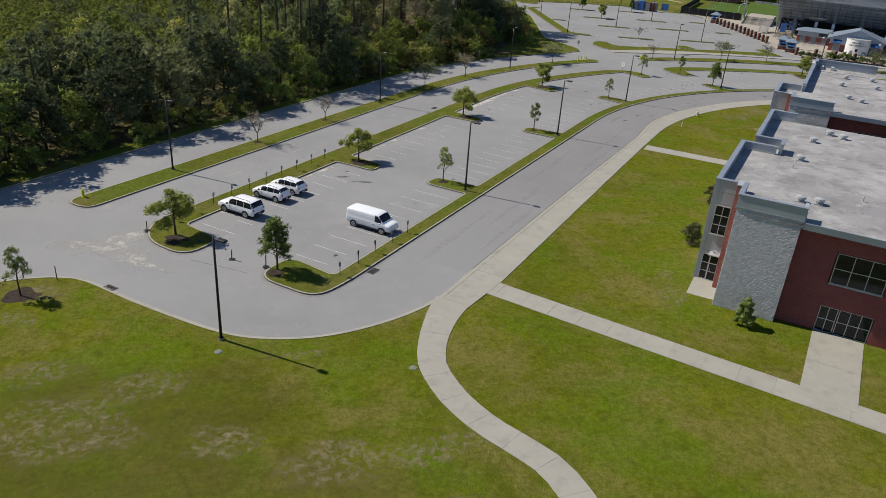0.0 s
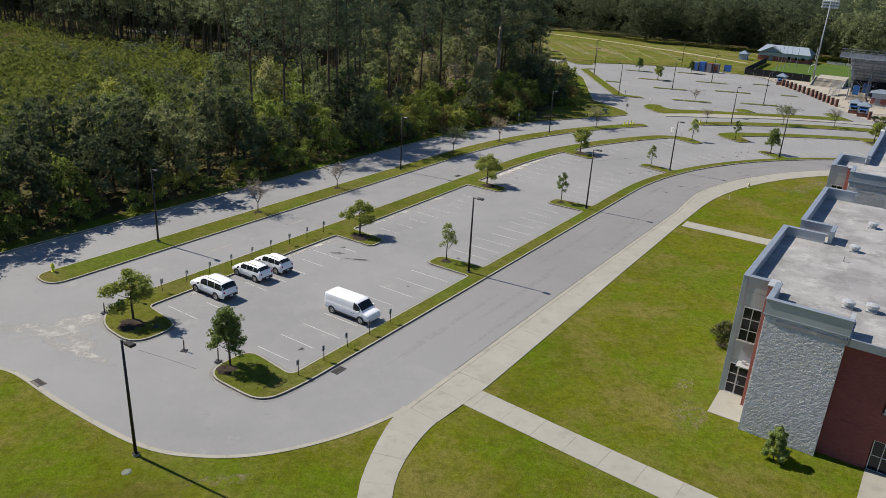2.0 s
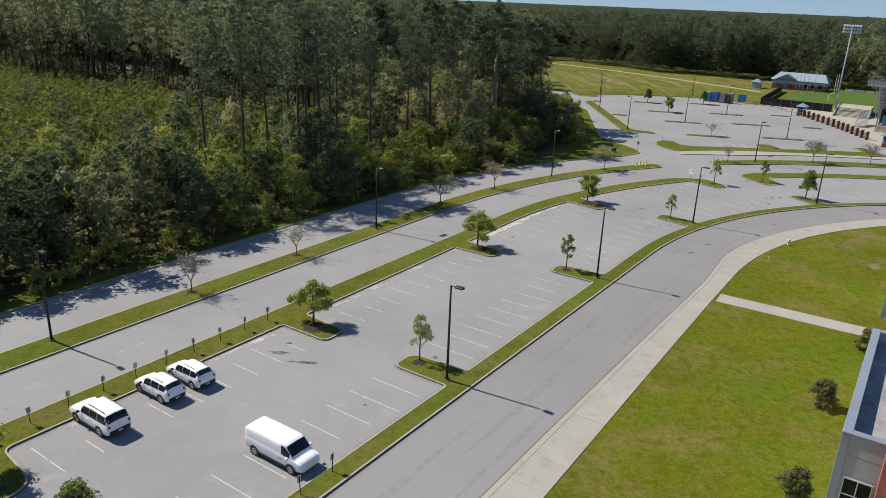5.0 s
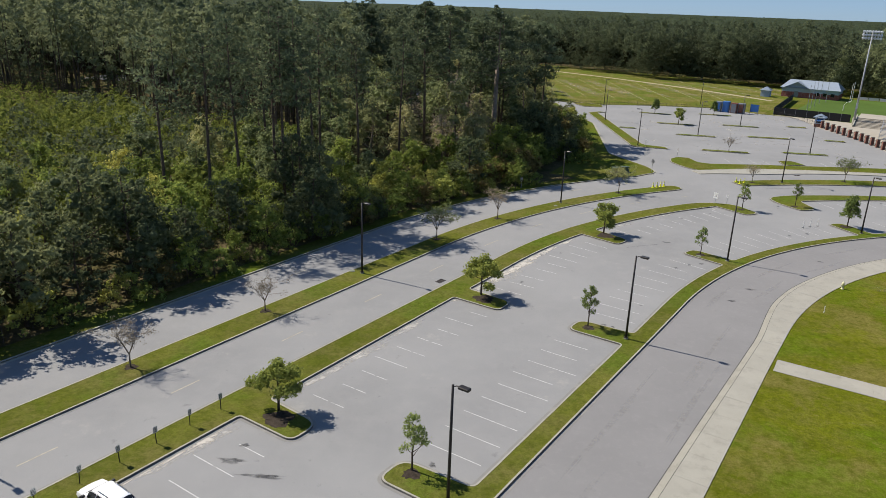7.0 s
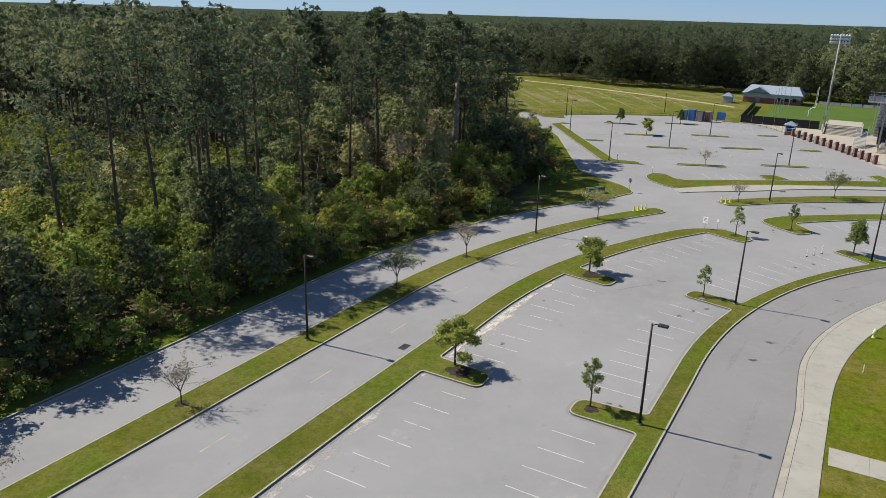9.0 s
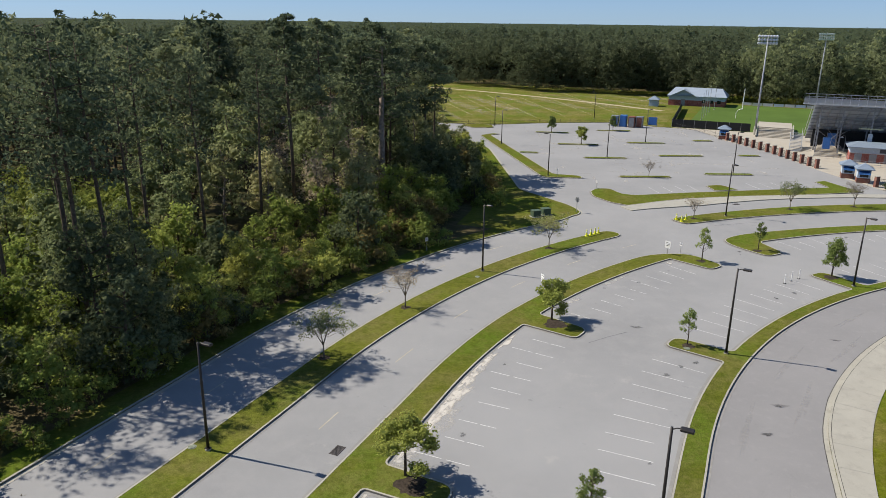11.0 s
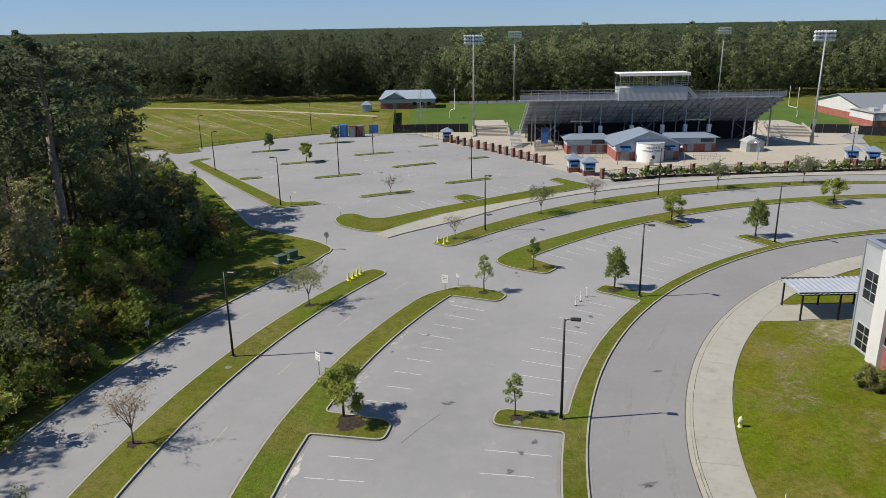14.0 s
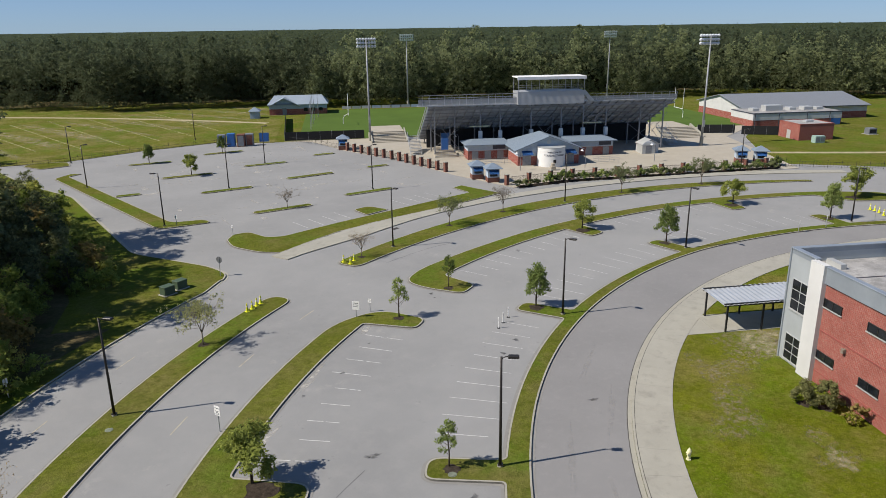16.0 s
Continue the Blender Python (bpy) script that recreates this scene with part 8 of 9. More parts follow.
def vehicle(name, label, category, low, belt, roof, shape, windows, screen, rear, wheels, wr, rails=False, skirt=None):
    """low: (x, half width, bottom, top) at tail and nose and between. shape: stations (x, sill, belt, roof, widths at waist, belt and roof) from tail to nose."""
    ob = thing(name, label, category)
    (b0, b1, bw, bz), (r0, r1, rw, rz) = belt, roof
    xs = sorted({round(q[0] + (e[0] - q[0]) * t / 3, 4) for q, e in zip(shape, shape[1:]) for t in range(4)})
    vs = [0.5 * i for i in range(19)]
    rings = [[tuple(skin(shape, x, v, 1)) for v in vs] + [tuple(skin(shape, x, v, -1)) for v in reversed(vs[:-1])] for x in xs]
    part("body", Mesh().rings(rings), CAR_WHITE, ob, "white painted body", smooth=True)
    part("windscreen", pane(shape, *screen, 6.5, 9.0, (-1, 1)), GLASS, ob, "dark windscreen", smooth=True)
    if rear:
        part("rear_window", pane(shape, *rear, 5.9, 9.0, (-1, 1)), GLASS, ob, "dark rear window", smooth=True)
    for x0, x1 in windows:
        for sd in (-1, 1):
            part("side_window", pane(shape, x0, x1, 4.15, 6.25, (sd,)), GLASS, ob, "dark side window", smooth=True)
    hw = max(w for _, w, _, _ in low)
    for x in wheels:
        for sd in (-1, 1):
            y = sd * (hw - 0.11)
            wh = part("wheel", Mesh().tube([(x, y - 0.115, wr), (x, y - 0.10, wr), (x, y + 0.10, wr), (x, y + 0.115, wr)], [wr - 0.04, wr, wr, wr - 0.04], 24), TYRE, ob, "black tyre")
            ye = y + sd * 0.117
            part("rim", Mesh().tube([(x, ye, wr), (x, ye + sd * 0.012, wr)], [wr * 0.66, wr * 0.58], 18), RIM, wh, "alloy rim")
            for q in range(5):
                an = 1.2566 * q
                part("spoke_gap", Mesh().tube([(x + 0.34 * wr * math.cos(an), ye + sd * 0.010, wr + 0.34 * wr * math.sin(an)), (x + 0.34 * wr * math.cos(an), ye + sd * 0.016, wr + 0.34 * wr * math.sin(an))], [0.055, 0.055], 8), TYRE, wh)
            part("wheel_arch", Mesh().tube([(x, sd * (hw - 0.28), wr + 0.02), (x, sd * (hw + 0.006), wr + 0.02)], [wr + 0.07, wr + 0.07], 24), TRIM, ob, "dark wheel arch")
    xt, xn = low[0][0], low[-1][0]
    tw, nw = low[0][1], low[-1][1]
    part("rear_bumper", Mesh().bev(xt - 0.09, xt + 0.12, -tw + 0.05, tw - 0.05, low[0][2] - 0.03, low[0][2] + 0.24, 0.04), skirt or CAR_WHITE, ob)
    part("front_bumper", Mesh().bev(xn - 0.12, xn + 0.08, -nw + 0.05, nw - 0.05, low[-1][2] - 0.02, low[-1][2] + 0.24, 0.04), skirt or CAR_WHITE, ob)
    part("grille", Mesh().box(xn - 0.02, xn + 0.03, -nw * 0.5, nw * 0.5, low[-1][2] + 0.30, low[-1][3] - 0.12), TRIM, ob)
    for sd in (-1, 1):
        part("headlight", Mesh().bev(xn - 0.10, xn + 0.03, sd * nw * 0.72 - 0.17, sd * nw * 0.72 + 0.17, low[-1][3] - 0.30, low[-1][3] - 0.13, 0.03), LENS_CLEAR, ob, "clear headlight")
        part("tail_light", Mesh().bev(xt - 0.03, xt + 0.10, sd * (tw - 0.10) - 0.09, sd * (tw - 0.10) + 0.09, low[0][3] - 0.36, low[0][3] - 0.02, 0.02), LENS_RED, ob, "red tail light")
        part("door_mirror", Mesh().bev(b1 - 0.42, b1 - 0.24, sd * (bw + 0.16) - 0.11, sd * (bw + 0.16) + 0.11, bz + 0.02, bz + 0.18, 0.03), CAR_WHITE if not skirt else TRIM, ob)
        for x in (b1 - 0.55, (b0 + b1) / 2 - 0.05):
            part("door_seam", pane(shape, x - 0.006, x + 0.006, 1.2, 4.1, (sd,), 1, 6), TRIM, ob)
        for x in (b1 - 1.35, b1 - 2.3):
            if x > b0 + 0.8:
                part("door_handle", Mesh().bev(x - 0.10, x + 0.10, sd * (hw - 0.02) - 0.03, sd * (hw - 0.02) + 0.03, bz - 0.20, bz - 0.16, 0.01), CAR_WHITE, ob)
        part("sill", Mesh().box(wheels[1] + wr + 0.1, wheels[0] - wr - 0.1, sd * (hw - 0.05) - 0.05, sd * (hw - 0.05) + 0.05, low[2][2] - 0.03, low[2][2] + 0.12), skirt or TRIM, ob)
        if rails:
            part("roof_rail", Mesh().tube([(r0 + 0.2, sd * (rw - 0.14), rz + 0.06), (r0 + 0.35, sd * (rw - 0.14), rz + 0.12), (r1 - 0.5, sd * (rw - 0.14), rz + 0.12), (r1 - 0.3, sd * (rw - 0.14), rz + 0.06)], 0.025, 6), TRIM, ob, "dark roof rail")
    part("rear_plate", Mesh().box(xt - 0.105, xt - 0.09, -0.16, 0.16, low[0][2] + 0.02, low[0][2] + 0.17), PLATE, ob)
    part("underbody", Mesh().box(xt + 0.3, xn - 0.3, -hw + 0.25, hw - 0.25, 0.2, 0.45), TRIM, ob)
    return ob


def crossover():
    return vehicle("suv", "white compact SUV with dark glass parked nose to the kerb", "car",
                   [(-2.22, 0.80, 0.42, 1.10), (-1.2, 0.92, 0.30, 1.08), (0.6, 0.92, 0.30, 1.04), (2.2, 0.72, 0.38, 0.80)], (-2.06, 1.30, 0.86, 1.02), (-1.60, 0.24, 0.70, 1.62),
                   [(-2.27, 0.45, 0.84, 0.90, 0.80, 0.75, 0.62), (-2.19, 0.36, 1.06, 1.12, 0.88, 0.83, 0.68), (-2.03, 0.32, 1.14, 1.34, 0.91, 0.86, 0.68), (-1.66, 0.30, 1.12, 1.59, 0.92, 0.86, 0.67),
                    (-0.8, 0.30, 1.07, 1.66, 0.92, 0.86, 0.69), (0.1, 0.30, 1.03, 1.65, 0.92, 0.86, 0.69), (0.5, 0.30, 1.01, 1.57, 0.92, 0.86, 0.68), (1.2, 0.30, 0.98, 1.10, 0.92, 0.86, 0.74),
                    (1.42, 0.30, 0.97, 1.03, 0.91, 0.85, 0.76), (1.90, 0.32, 0.91, 0.96, 0.89, 0.82, 0.72), (2.18, 0.36, 0.76, 0.81, 0.82, 0.76, 0.64), (2.29, 0.42, 0.60, 0.64, 0.68, 0.62, 0.52)],
                   ((-1.86, -1.12), (-1.07, -0.14), (-0.09, 0.80)), (0.50, 1.17), (-2.04, -1.68), (1.36, -1.38), 0.37, True, TRIM)


def place_car(ob, s, r, nose, k=0.93):
    x, y = LP(s, r)
    ob.matrix_basis = pose(x, y, 0, 0, 0, GRID + nose) @ Matrix.Diagonal((k, k, k, 1))


a = crossover()
place_car(a, -53.9, 84.2, 90, 0.91)
b = copy_thing(a, pose(*LP(-51.3, 84.1), 0, 0, 0, GRID + 89))
big = vehicle("suv", "large white SUV with black trim parked by the kerb", "car",
              [(-2.58, 0.88, 0.48, 1.16), (-1.3, 1.00, 0.36, 1.18), (0.8, 1.00, 0.36, 1.16), (2.56, 0.86, 0.44, 0.98)], (-2.50, 1.30, 0.93, 1.14), (-2.16, 0.52, 0.80, 1.88),
              [(-2.62, 0.50, 0.95, 1.00, 0.88, 0.83, 0.72), (-2.55, 0.42, 1.14, 1.22, 0.96, 0.92, 0.79), (-2.45, 0.38, 1.18, 1.52, 0.99, 0.93, 0.79), (-2.22, 0.36, 1.18, 1.85, 1.00, 0.93, 0.80),
               (-1.5, 0.36, 1.16, 1.93, 1.00, 0.93, 0.82), (0.0, 0.36, 1.14, 1.93, 1.00, 0.93, 0.82), (0.5, 0.36, 1.13, 1.85, 1.00, 0.93, 0.81), (1.2, 0.36, 1.12, 1.24, 1.00, 0.93, 0.85),
               (1.45, 0.36, 1.12, 1.18, 1.00, 0.92, 0.85), (2.2, 0.38, 1.08, 1.12, 0.98, 0.90, 0.80), (2.5, 0.42, 0.92, 0.97, 0.93, 0.87, 0.75), (2.62, 0.50, 0.70, 0.74, 0.82, 0.76, 0.66)],
              ((-2.36, -1.32), (-1.25, -0.31), (-0.25, 0.80)), (0.5, 1.17), (-2.51, -2.23), (1.55, -1.48), 0.40, True, TRIM)
place_car(big, -58.7, 83.9, 90, 0.90)
van = vehicle("van", "white full-size cargo van with plain panel sides", "van",
              [(-2.70, 0.90, 0.48, 1.10), (-1.4, 1.01, 0.38, 1.16), (0.8, 1.01, 0.38, 1.14), (2.76, 0.86, 0.46, 1.00)], (-2.70, 2.02, 0.985, 1.16), (-2.60, 1.30, 0.89, 2.02),
              [(-2.73, 0.50, 1.16, 1.80, 0.95, 0.93, 0.84), (-2.68, 0.44, 1.22, 1.97, 0.99, 0.97, 0.89), (-2.50, 0.40, 1.22, 2.03, 1.00, 0.98, 0.90), (-1.0, 0.38, 1.22, 2.06, 1.01, 0.985, 0.91),
               (1.1, 0.38, 1.22, 2.05, 1.01, 0.985, 0.91), (1.38, 0.38, 1.20, 1.96, 1.01, 0.98, 0.89), (1.98, 0.38, 1.16, 1.34, 1.00, 0.96, 0.88), (2.10, 0.38, 1.14, 1.22, 0.99, 0.95, 0.87),
               (2.60, 0.40, 1.06, 1.11, 0.97, 0.92, 0.83), (2.76, 0.44, 0.98, 1.02, 0.93, 0.88, 0.78), (2.82, 0.50, 0.80, 0.84, 0.88, 0.83, 0.74)],
              ((0.98, 1.74),), (1.40, 1.95), None, (1.85, -1.75), 0.37)
part("side_badge", Mesh().box(0.75, 0.85, 1.0, 1.016, 0.86, 0.95).box(0.95, 1.05, 1.0, 1.016, 0.86, 0.95).box(0.75, 0.85, -1.016, -1.0, 0.86, 0.95).box(0.95, 1.05, -1.016, -1.0, 0.86, 0.95), TRIM, van, "small dark side marks")
place_car(van, -53.9, 71.5, -90, 0.90)

# ---------------------------------------------------------------- signs, posts, cones and small fixtures
def text_mesh(text, size, mat):
    font = bpy.data.curves.new("letters", "FONT")
    font.body, font.size, font.align_x, font.extrude = text, size, "CENTER", 0.004
    tmp = bpy.data.objects.new("letters", font)
    me = bpy.data.meshes.new_from_object(tmp)
    bpy.data.objects.remove(tmp)
    for v in me.vertices:
        v.co = (-v.co.z, -v.co.x, v.co.y)
    me.materials.clear()
    me.materials.append(mat)
    return me


def bay_sign(h=1.25):
    ob = thing("parking_sign", "small pale reserved-bay sign on a thin dark post", "sign", "bay signs")
    part("post", Mesh().box(-0.022, 0.022, -0.022, 0.022, -0.05, h), BRONZE, ob)
    pl = part("plate", Mesh().bev(-0.045, -0.03, -0.15, 0.15, h - 0.42, h + 0.03, 0.004), FRAME, ob, "pale sign plate")
    for z in (0.08, 0.16, 0.24, 0.32):
        part("bar", Mesh().box(-0.050, -0.045, -0.11, 0.11, h - z - 0.03, h - z), INK, pl)
    return ob


sign = bay_sign()
k = 0
for s, r, turn in [(-64.2 + 2.62 * i, 87.4, 90) for i in range(10)] + [(-64.0 + 2.72 * i, 67.9, -90) for i in range(5)]:
    mt = pose(*W(s, r), 0.12, float(rng.uniform(-3, 3)), float(rng.uniform(-3, 3)), GRID + turn + float(rng.uniform(-6, 6)))
    if k == 0:
        sign.matrix_basis = mt
    else:
        copy_thing(sign, mt)
    k += 1


def road_sign(x, y, turn, h, w, hh, label, words=(), bars=0, z=0.1):
    ob = thing("road_sign", label, "sign", "", pose(x, y, z, 0, 0, turn))
    part("post", Mesh().box(-0.03, 0.03, -0.03, 0.03, -0.05, h), GALV, ob)
    pl = part("plate", Mesh().bev(-0.05, -0.03, -w / 2, w / 2, h - hh, h, 0.004), WHITE, ob, "white sign plate")
    for t, size, up in words:
        q = part("lettering", text_mesh(t, size, INK), None, pl)
        q.location = (-0.053, 0, h - up)
    for i in range(bars):
        zz = h - hh * (0.2 + 0.6 * i / max(1, bars))
        part("bar", Mesh().box(-0.055, -0.05, -w * 0.35, w * 0.35, zz - 0.05, zz), INK, pl)
    return ob


road_sign(20.9, 141.0, 20, 2.0, 0.6, 0.75, "white speed sign on a thin post in the grass", [("25", 0.42, 0.68)], 1)
road_sign(39.35, 153.5, 40, 1.7, 0.75, 0.9, "white plain notice on a post at the car park end", (), 3)
road_sign(41.3, 154.1, 30, 1.3, 0.35, 0.4, "small white notice on a post", (), 2)
road_sign(9.2, 156.0, -60, 1.7, 0.4, 0.5, "small dark-backed sign at the wood's verge", (), 2)
road_sign(40.6, 190.6, 30, 1.4, 0.3, 0.35, "small pale sign at the far car park's corner", (), 2)
road_sign(35.9, 201.0, 30, 1.5, 0.5, 0.5, "small pale sign on the far planting strip", (), 2)
for x, y in ((102.7, 142.4), (107.8, 141.2), (116.6, 138.6)):
    road_sign(x, y, 120, 1.7, 0.35, 0.5, "small bay sign on a galvanised post", (), 2)
stop = thing("stop_sign", "octagonal road sign seen from its grey back", "sign", at=pose(33.0, 174.5, 0.1, 0, 0, 35))
part("post", Mesh().box(-0.03, 0.03, -0.03, 0.03, -0.05, 2.3), GALV, stop)
oct_ = [(0.42 * math.cos(math.pi / 8 + math.pi / 4 * i), 1.95 + 0.42 * math.sin(math.pi / 8 + math.pi / 4 * i)) for i in range(8)]
part("plate", Mesh().rings([[(0.03, y, z) for y, z in oct_], [(0.045, y, z) for y, z in oct_]]), STEEL, stop, "grey back of the plate")


def cone(x, y):
    ob = thing("traffic_cone", "bright yellow traffic cone standing on the asphalt edge", "cone", "yellow cones", Matrix.Translation((x, y, 0.0)))
    part("base", Mesh().bev(-0.22, 0.22, -0.22, 0.22, 0.1, 0.16, 0.02), YELLOW, ob)
    part("body", Mesh().tube([(0, 0, 0.16), (0, 0, 1.0)], [0.15, 0.05], 14), YELLOW, ob)
    part("band", Mesh().tube([(0, 0, 0.62), (0, 0, 0.76)], [0.105, 0.088], 14), WHITE, ob)


for p in ((31.2, 161.7), (31.9, 162.1), (32.6, 162.6), (33.2, 163.0), (46.9, 169.9), (48.2, 169.6), (47.2, 168.7), (123.0, 142.1), (122.7, 141.3), (122.1, 140.4), (120.8, 139.2), (119.6, 137.9)):
    cone(*p)
for x, y in ((48.9, 142.8), (50.1, 143.55), (51.4, 144.25)):
    ob = thing("delineator_post", "slim white flexible post standing on the asphalt", "post", "white posts", Matrix.Translation((x, y, 0)))
    part("base", Mesh().tube([(0, 0, 0), (0, 0, 0.05)], [0.16, 0.14], 14), TRIM, ob)
    part("tube", Mesh().tube([(0, 0, 0.05), (0, 0, 1.1)], [0.045, 0.045], 10), WHITE, ob)
    part("band", Mesh().tube([(0, 0, 0.8), (0, 0, 0.9)], [0.047, 0.047], 10), FRAME, ob)
for s, r, tall in ((-66.9, 77.3, 0.95), (-66.4, 73.9, 1.15), (-67.2, 87.4, 0.95), (-66.0, 82.0, 1.0)):
    ob = thing("chain_post", "dark wooden chain post at the lot's entrance", "post", "entrance posts", Matrix.Translation((*W(s, r), 0.0 if 75 < r < 80 else 0.1)))
    part("post", Mesh().tube([(0, 0, 0), (0.03, 0, tall)], [0.05, 0.045], 8), BARK, ob)
    part("foot", Mesh().bev(-0.25, 0.25, -0.22, 0.22, 0, 0.06, 0.02), TRIM, ob)
for x, y in ((-29.6, 50.0), (-27.0, 50.1), (-31.5, 49.2)):
    ob = thing("marker_post", "thin wooden marker post at the lawn's edge", "post", "marker posts", Matrix.Translation((x, y, 0.1)))
    part("post", Mesh().tube([(0, 0, 0), (0, 0, 1.25)], [0.04, 0.035], 8), BARK, ob)
    part("cap", Mesh().tube([(0, 0, 1.25), (0, 0, 1.28)], [0.045, 0.02], 8), PALE_BARK, ob)


def hydrant(x, y, mat, label):
    ob = thing("fire_hydrant", label, "hydrant", "", Matrix.Translation((x, y, 0.12)))
    part("barrel", Mesh().tube([(0, 0, 0), (0, 0, 0.06), (0, 0, 0.07), (0, 0, 0.58), (0, 0, 0.60), (0, 0, 0.66)], [0.17, 0.17, 0.11, 0.11, 0.16, 0.16], 14), mat, ob)
    part("bonnet", Mesh().tube([(0, 0, 0.66), (0, 0, 0.76), (0, 0, 0.82), (0, 0, 0.88)], [0.14, 0.11, 0.05, 0.04], 14), mat, ob)
    for a in (0, 1.57, 3.14):
        part("outlet", Mesh().tube([(0.08 * math.cos(a), 0.08 * math.sin(a), 0.45), (0.2 * math.cos(a), 0.2 * math.sin(a), 0.45)], [0.07, 0.07], 10), mat, ob)


hydrant(*W(22.5, 56.35), simple("cream_paint", (0.62, 0.60, 0.36), 0.5, 0, 0.1), "cream and white fire hydrant on the lawn's edge")
hydrant(*W(-65.4, 98.6), YELLOW, "yellow fire hydrant near the median's end")
for x, y, a in ((26.2, 172.0, 20), (27.9, 173.1, 20)):
    ob = thing("utility_box", "dark green utility transformer box on a concrete pad", "utility box", "utility boxes", pose(x, y, 0.1, 0, 0, a))
    part("pad", Mesh().box(-0.8, 0.8, -0.65, 0.65, 0, 0.08), CONCRETE, ob)
    part("case", Mesh().bev(-0.65, 0.65, -0.5, 0.5, 0.08, 0.95, 0.05), GREEN_BOX, ob)
    part("lid", Mesh().bev(-0.68, 0.68, -0.53, 0.53, 0.95, 1.02, 0.02), GREEN_BOX, ob)
for p in (W(10.5, 55.2),):
    ob = thing("sprinkler_post", "short white marker stake in the lawn", "post", "lawn stakes", Matrix.Translation((*p, 0.12)))
    part("stake", Mesh().tube([(0, 0, 0), (0, 0, 0.7)], [0.04, 0.035], 8), WHITE, ob)
    part("tip", Mesh().tube([(0, 0, 0.7), (0, 0, 0.74)], [0.03, 0.01], 8), FRAME, ob)
DRY = blotch_mat("dry_soil", (0.28, 0.235, 0.135), 0.46, 0.66, 2.2, 0.6)
BARE = blotch_mat("bare_sand", (0.38, 0.335, 0.215), 0.40, 0.62, 1.6, 0.75)
for x, y, a, c in ((65.2, 125.4, 3.6, 2.2), (67.6, 124.6, 2.6, 1.8), (52.4, 112.2, 1.5, 0.7)):
    flat("bare_patch", ragged(x, y, a, c, radians(GRID), 30, 0.2), BARE, 0.132, "bare sandy patch in the lawn")
for s, r, a, c in ((32.5, 41.5, 3.0, 1.8), (28.0, 46.5, 3.2, 0.9), (22.0, 47.5, 2.6, 1.0), (17.0, 43.8, 1.2, 0.8), (33.6, 37.0, 2.5, 1.0), (-46.5, 44.6, 1.0, 0.7), (-50.5, 43.0, 2.0, 1.2)):
    flat("bare_patch", ragged(*LP(s, r), a * 1.3, c * 1.3, radians(GRID), 30, 0.12), DRY, 0.124, "bare sandy patch in the lawn")
for x, y, a, c in ((-27.9, 47.6, 2.2, 1.4), (-19.0, 34.0, 4.0, 2.0), (-15.0, 37.5, 3.0, 1.5), (-2.0, 31.5, 3.5, 1.6), (-8.5, 32.5, 2.5, 1.2), (3.0, 33.0, 2.5, 1.3), (-22.0, 38.0, 2.5, 1.4), (-6.0, 42.0, 2.0, 0.5), (4.5, 28.5, 3.0, 1.0)):
    flat("bare_patch", ragged(x, y, a * 1.1, c * 1.2, 0.3, 30, 0.12), DRY, 0.124, "bare sandy patch in the lawn")

for x, y, a, c in ((65.2, 125.2, 3.0, 1.6), (58.6, 124.3, 2.4, 1.3), (52.4, 112.2, 1.8, 0.8), (51.3, 119.0, 2.6, 1.4), (54.5, 121.6, 2.6, 1.1), (69.0, 123.7, 3.0, 1.5), (61.5, 124.6, 2.6, 1.2),
                   (-27.7, 48.0, 1.6, 1.0), (-27.3, 44.2, 2.0, 0.8), (-15.2, 33.1, 2.0, 1.1), (-17.2, 31.2, 2.0, 0.9), (-2.0, 32.7, 1.7, 0.9), (3.3, 32.7, 1.6, 0.6), (5.4, 34.3, 1.2, 0.6),
                   (-20.5, 31.4, 2.4, 0.7), (-9.0, 33.4, 1.6, 0.8)):
    flat("dry_patch", ragged(x, y, a * 1.3, c * 1.4, float(rng.uniform(-0.5, 0.5)), 30, 0.12), DRY, 0.128, "dry bare soil showing through the lawn")

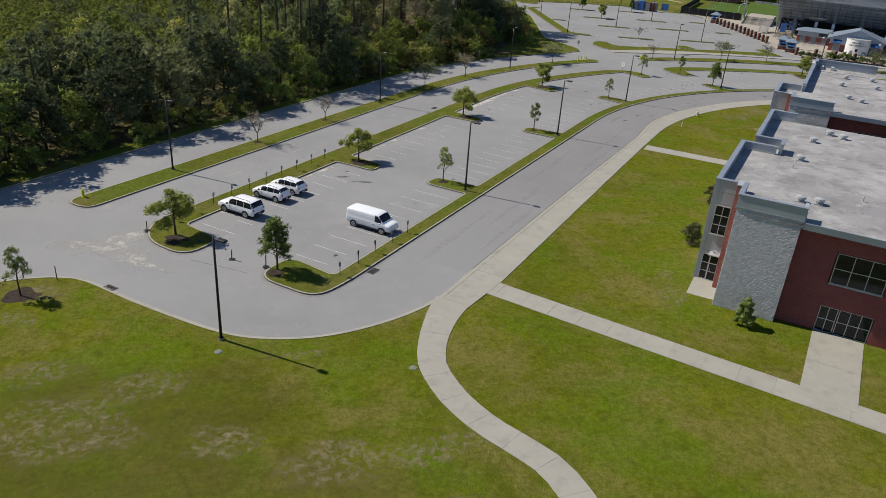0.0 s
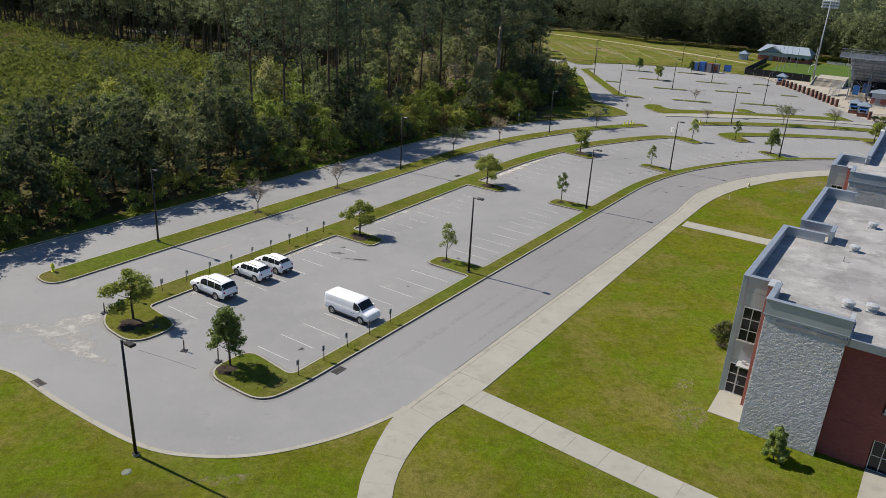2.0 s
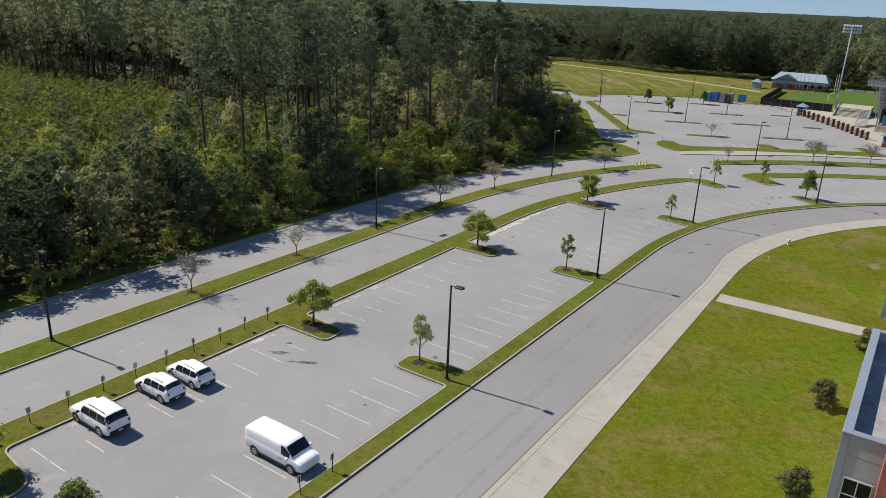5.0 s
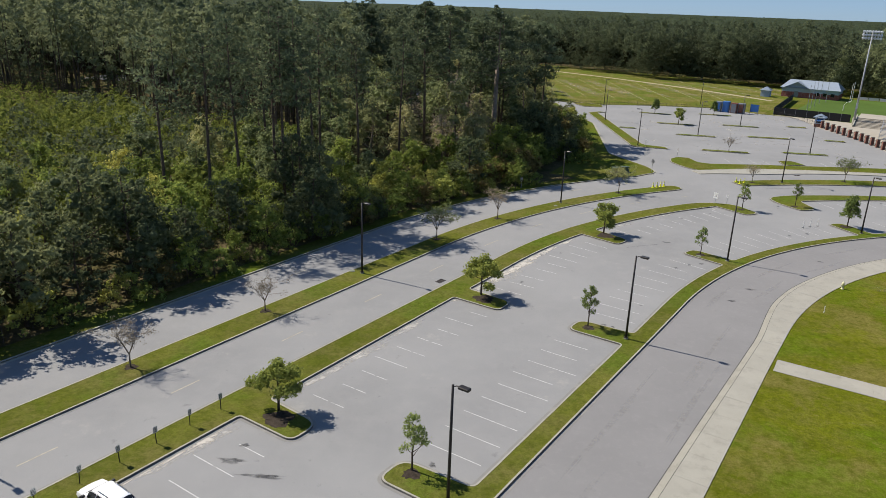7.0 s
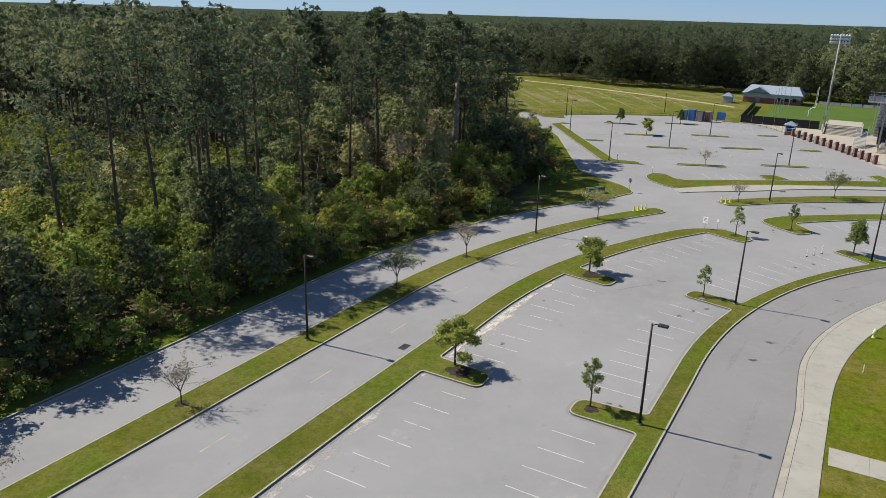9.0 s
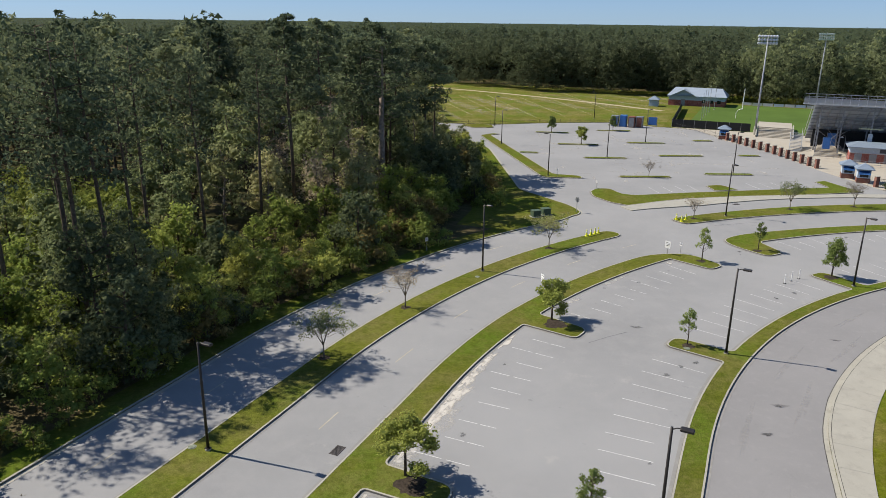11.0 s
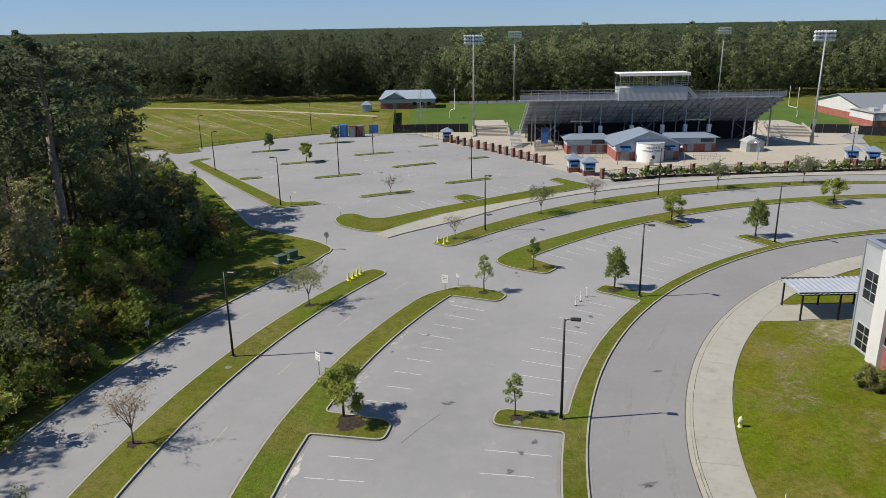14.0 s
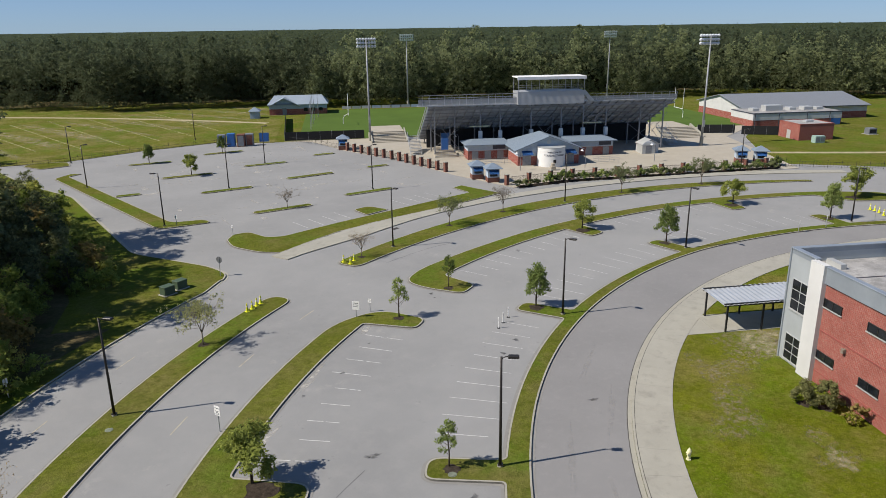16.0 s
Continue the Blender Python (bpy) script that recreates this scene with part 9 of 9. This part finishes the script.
DULL = blotch_mat("dull_turf", (0.110, 0.098, 0.020), 0.30, 0.62, 0.22, 0.45)
flat("dull_turf", ragged(-14.0, 29.5, 17.0, 11.0, 0.2, 40, 0.3), DULL, 0.1222, "duller olive turf in the lawn")
TRACK = simple("sandy_track_soil", (0.33, 0.285, 0.17), 0.95, 0, 0.2, 0.5, 8.0, 0.3)
# practice field: worn stripes, faded lines, sandy far edge
WORN = blotch_mat("sandy_field_wear", (0.36, 0.31, 0.18), 0.42, 0.64, 0.35, 0.7)
for k in range(9):
    a, b = LP(147 + 10.5 * k, 143 - 7.5 * k), LP(212 + 6 * k, 196 - 9.5 * k)
    c, w = ((a[0] + b[0]) / 2, (a[1] + b[1]) / 2), Vector((b[0] - a[0], b[1] - a[1]))
    flat("worn_stripe", ragged(*c, 0.48 * w.length, 2.0 + (k % 3) * 0.8, math.atan2(w.y, w.x), 40, 0.1), WORN, 0.1035 + 0.0004 * k, "pale sandy wear along the practice field")
structure("sandy_track", ribbon(curve([LP(125.5, -13.0), LP(123.9, -18.5), LP(121.8, -27.0), LP(118.3, -42.9), LP(116.0, -60.0)], 4), -1.0, 1.0, 0.03, 0.068), TRACK, "pale sandy track across the grass")
m = Mesh()
ribbon([LP(250 - 3.2 * i - 0.14 * (i - 5) ** 2, 205 - 9 * i) for i in range(13)], -1.3, 1.3, 0.08, 0.108, m)
structure("sandy_track", m, TRACK, "pale sandy track along the far side of the field")
FADED = blotch_mat("faded_field_line", (0.42, 0.40, 0.20), 0.30, 0.60, 0.8, 0.8, False)
for k in range(6):
    a, b = (20.5 + 10.9 * k, 353.0 + 3.0 * k), (29.8 + 9.5 * k, 287.0 + 3.0 * abs(k - 2))
    structure("field_marking", ribbon([a, b], -0.16, 0.16, 0.08, 0.1085), FADED, "faded pale line on the practice field")
for k in range(110):
    x, y = float(rng.uniform(38, 84)), float(rng.uniform(197, 262))
    flat("sand_patch", ragged(x, y, float(rng.uniform(0.6, 2.4)), float(rng.uniform(0.2, 0.6)), float(rng.choice([-0.1, 1.45])) + float(rng.uniform(-0.1, 0.1)), 18, 0.6), SAND, 0.004 + 0.00005 * k, "pale scuff on the far car park")
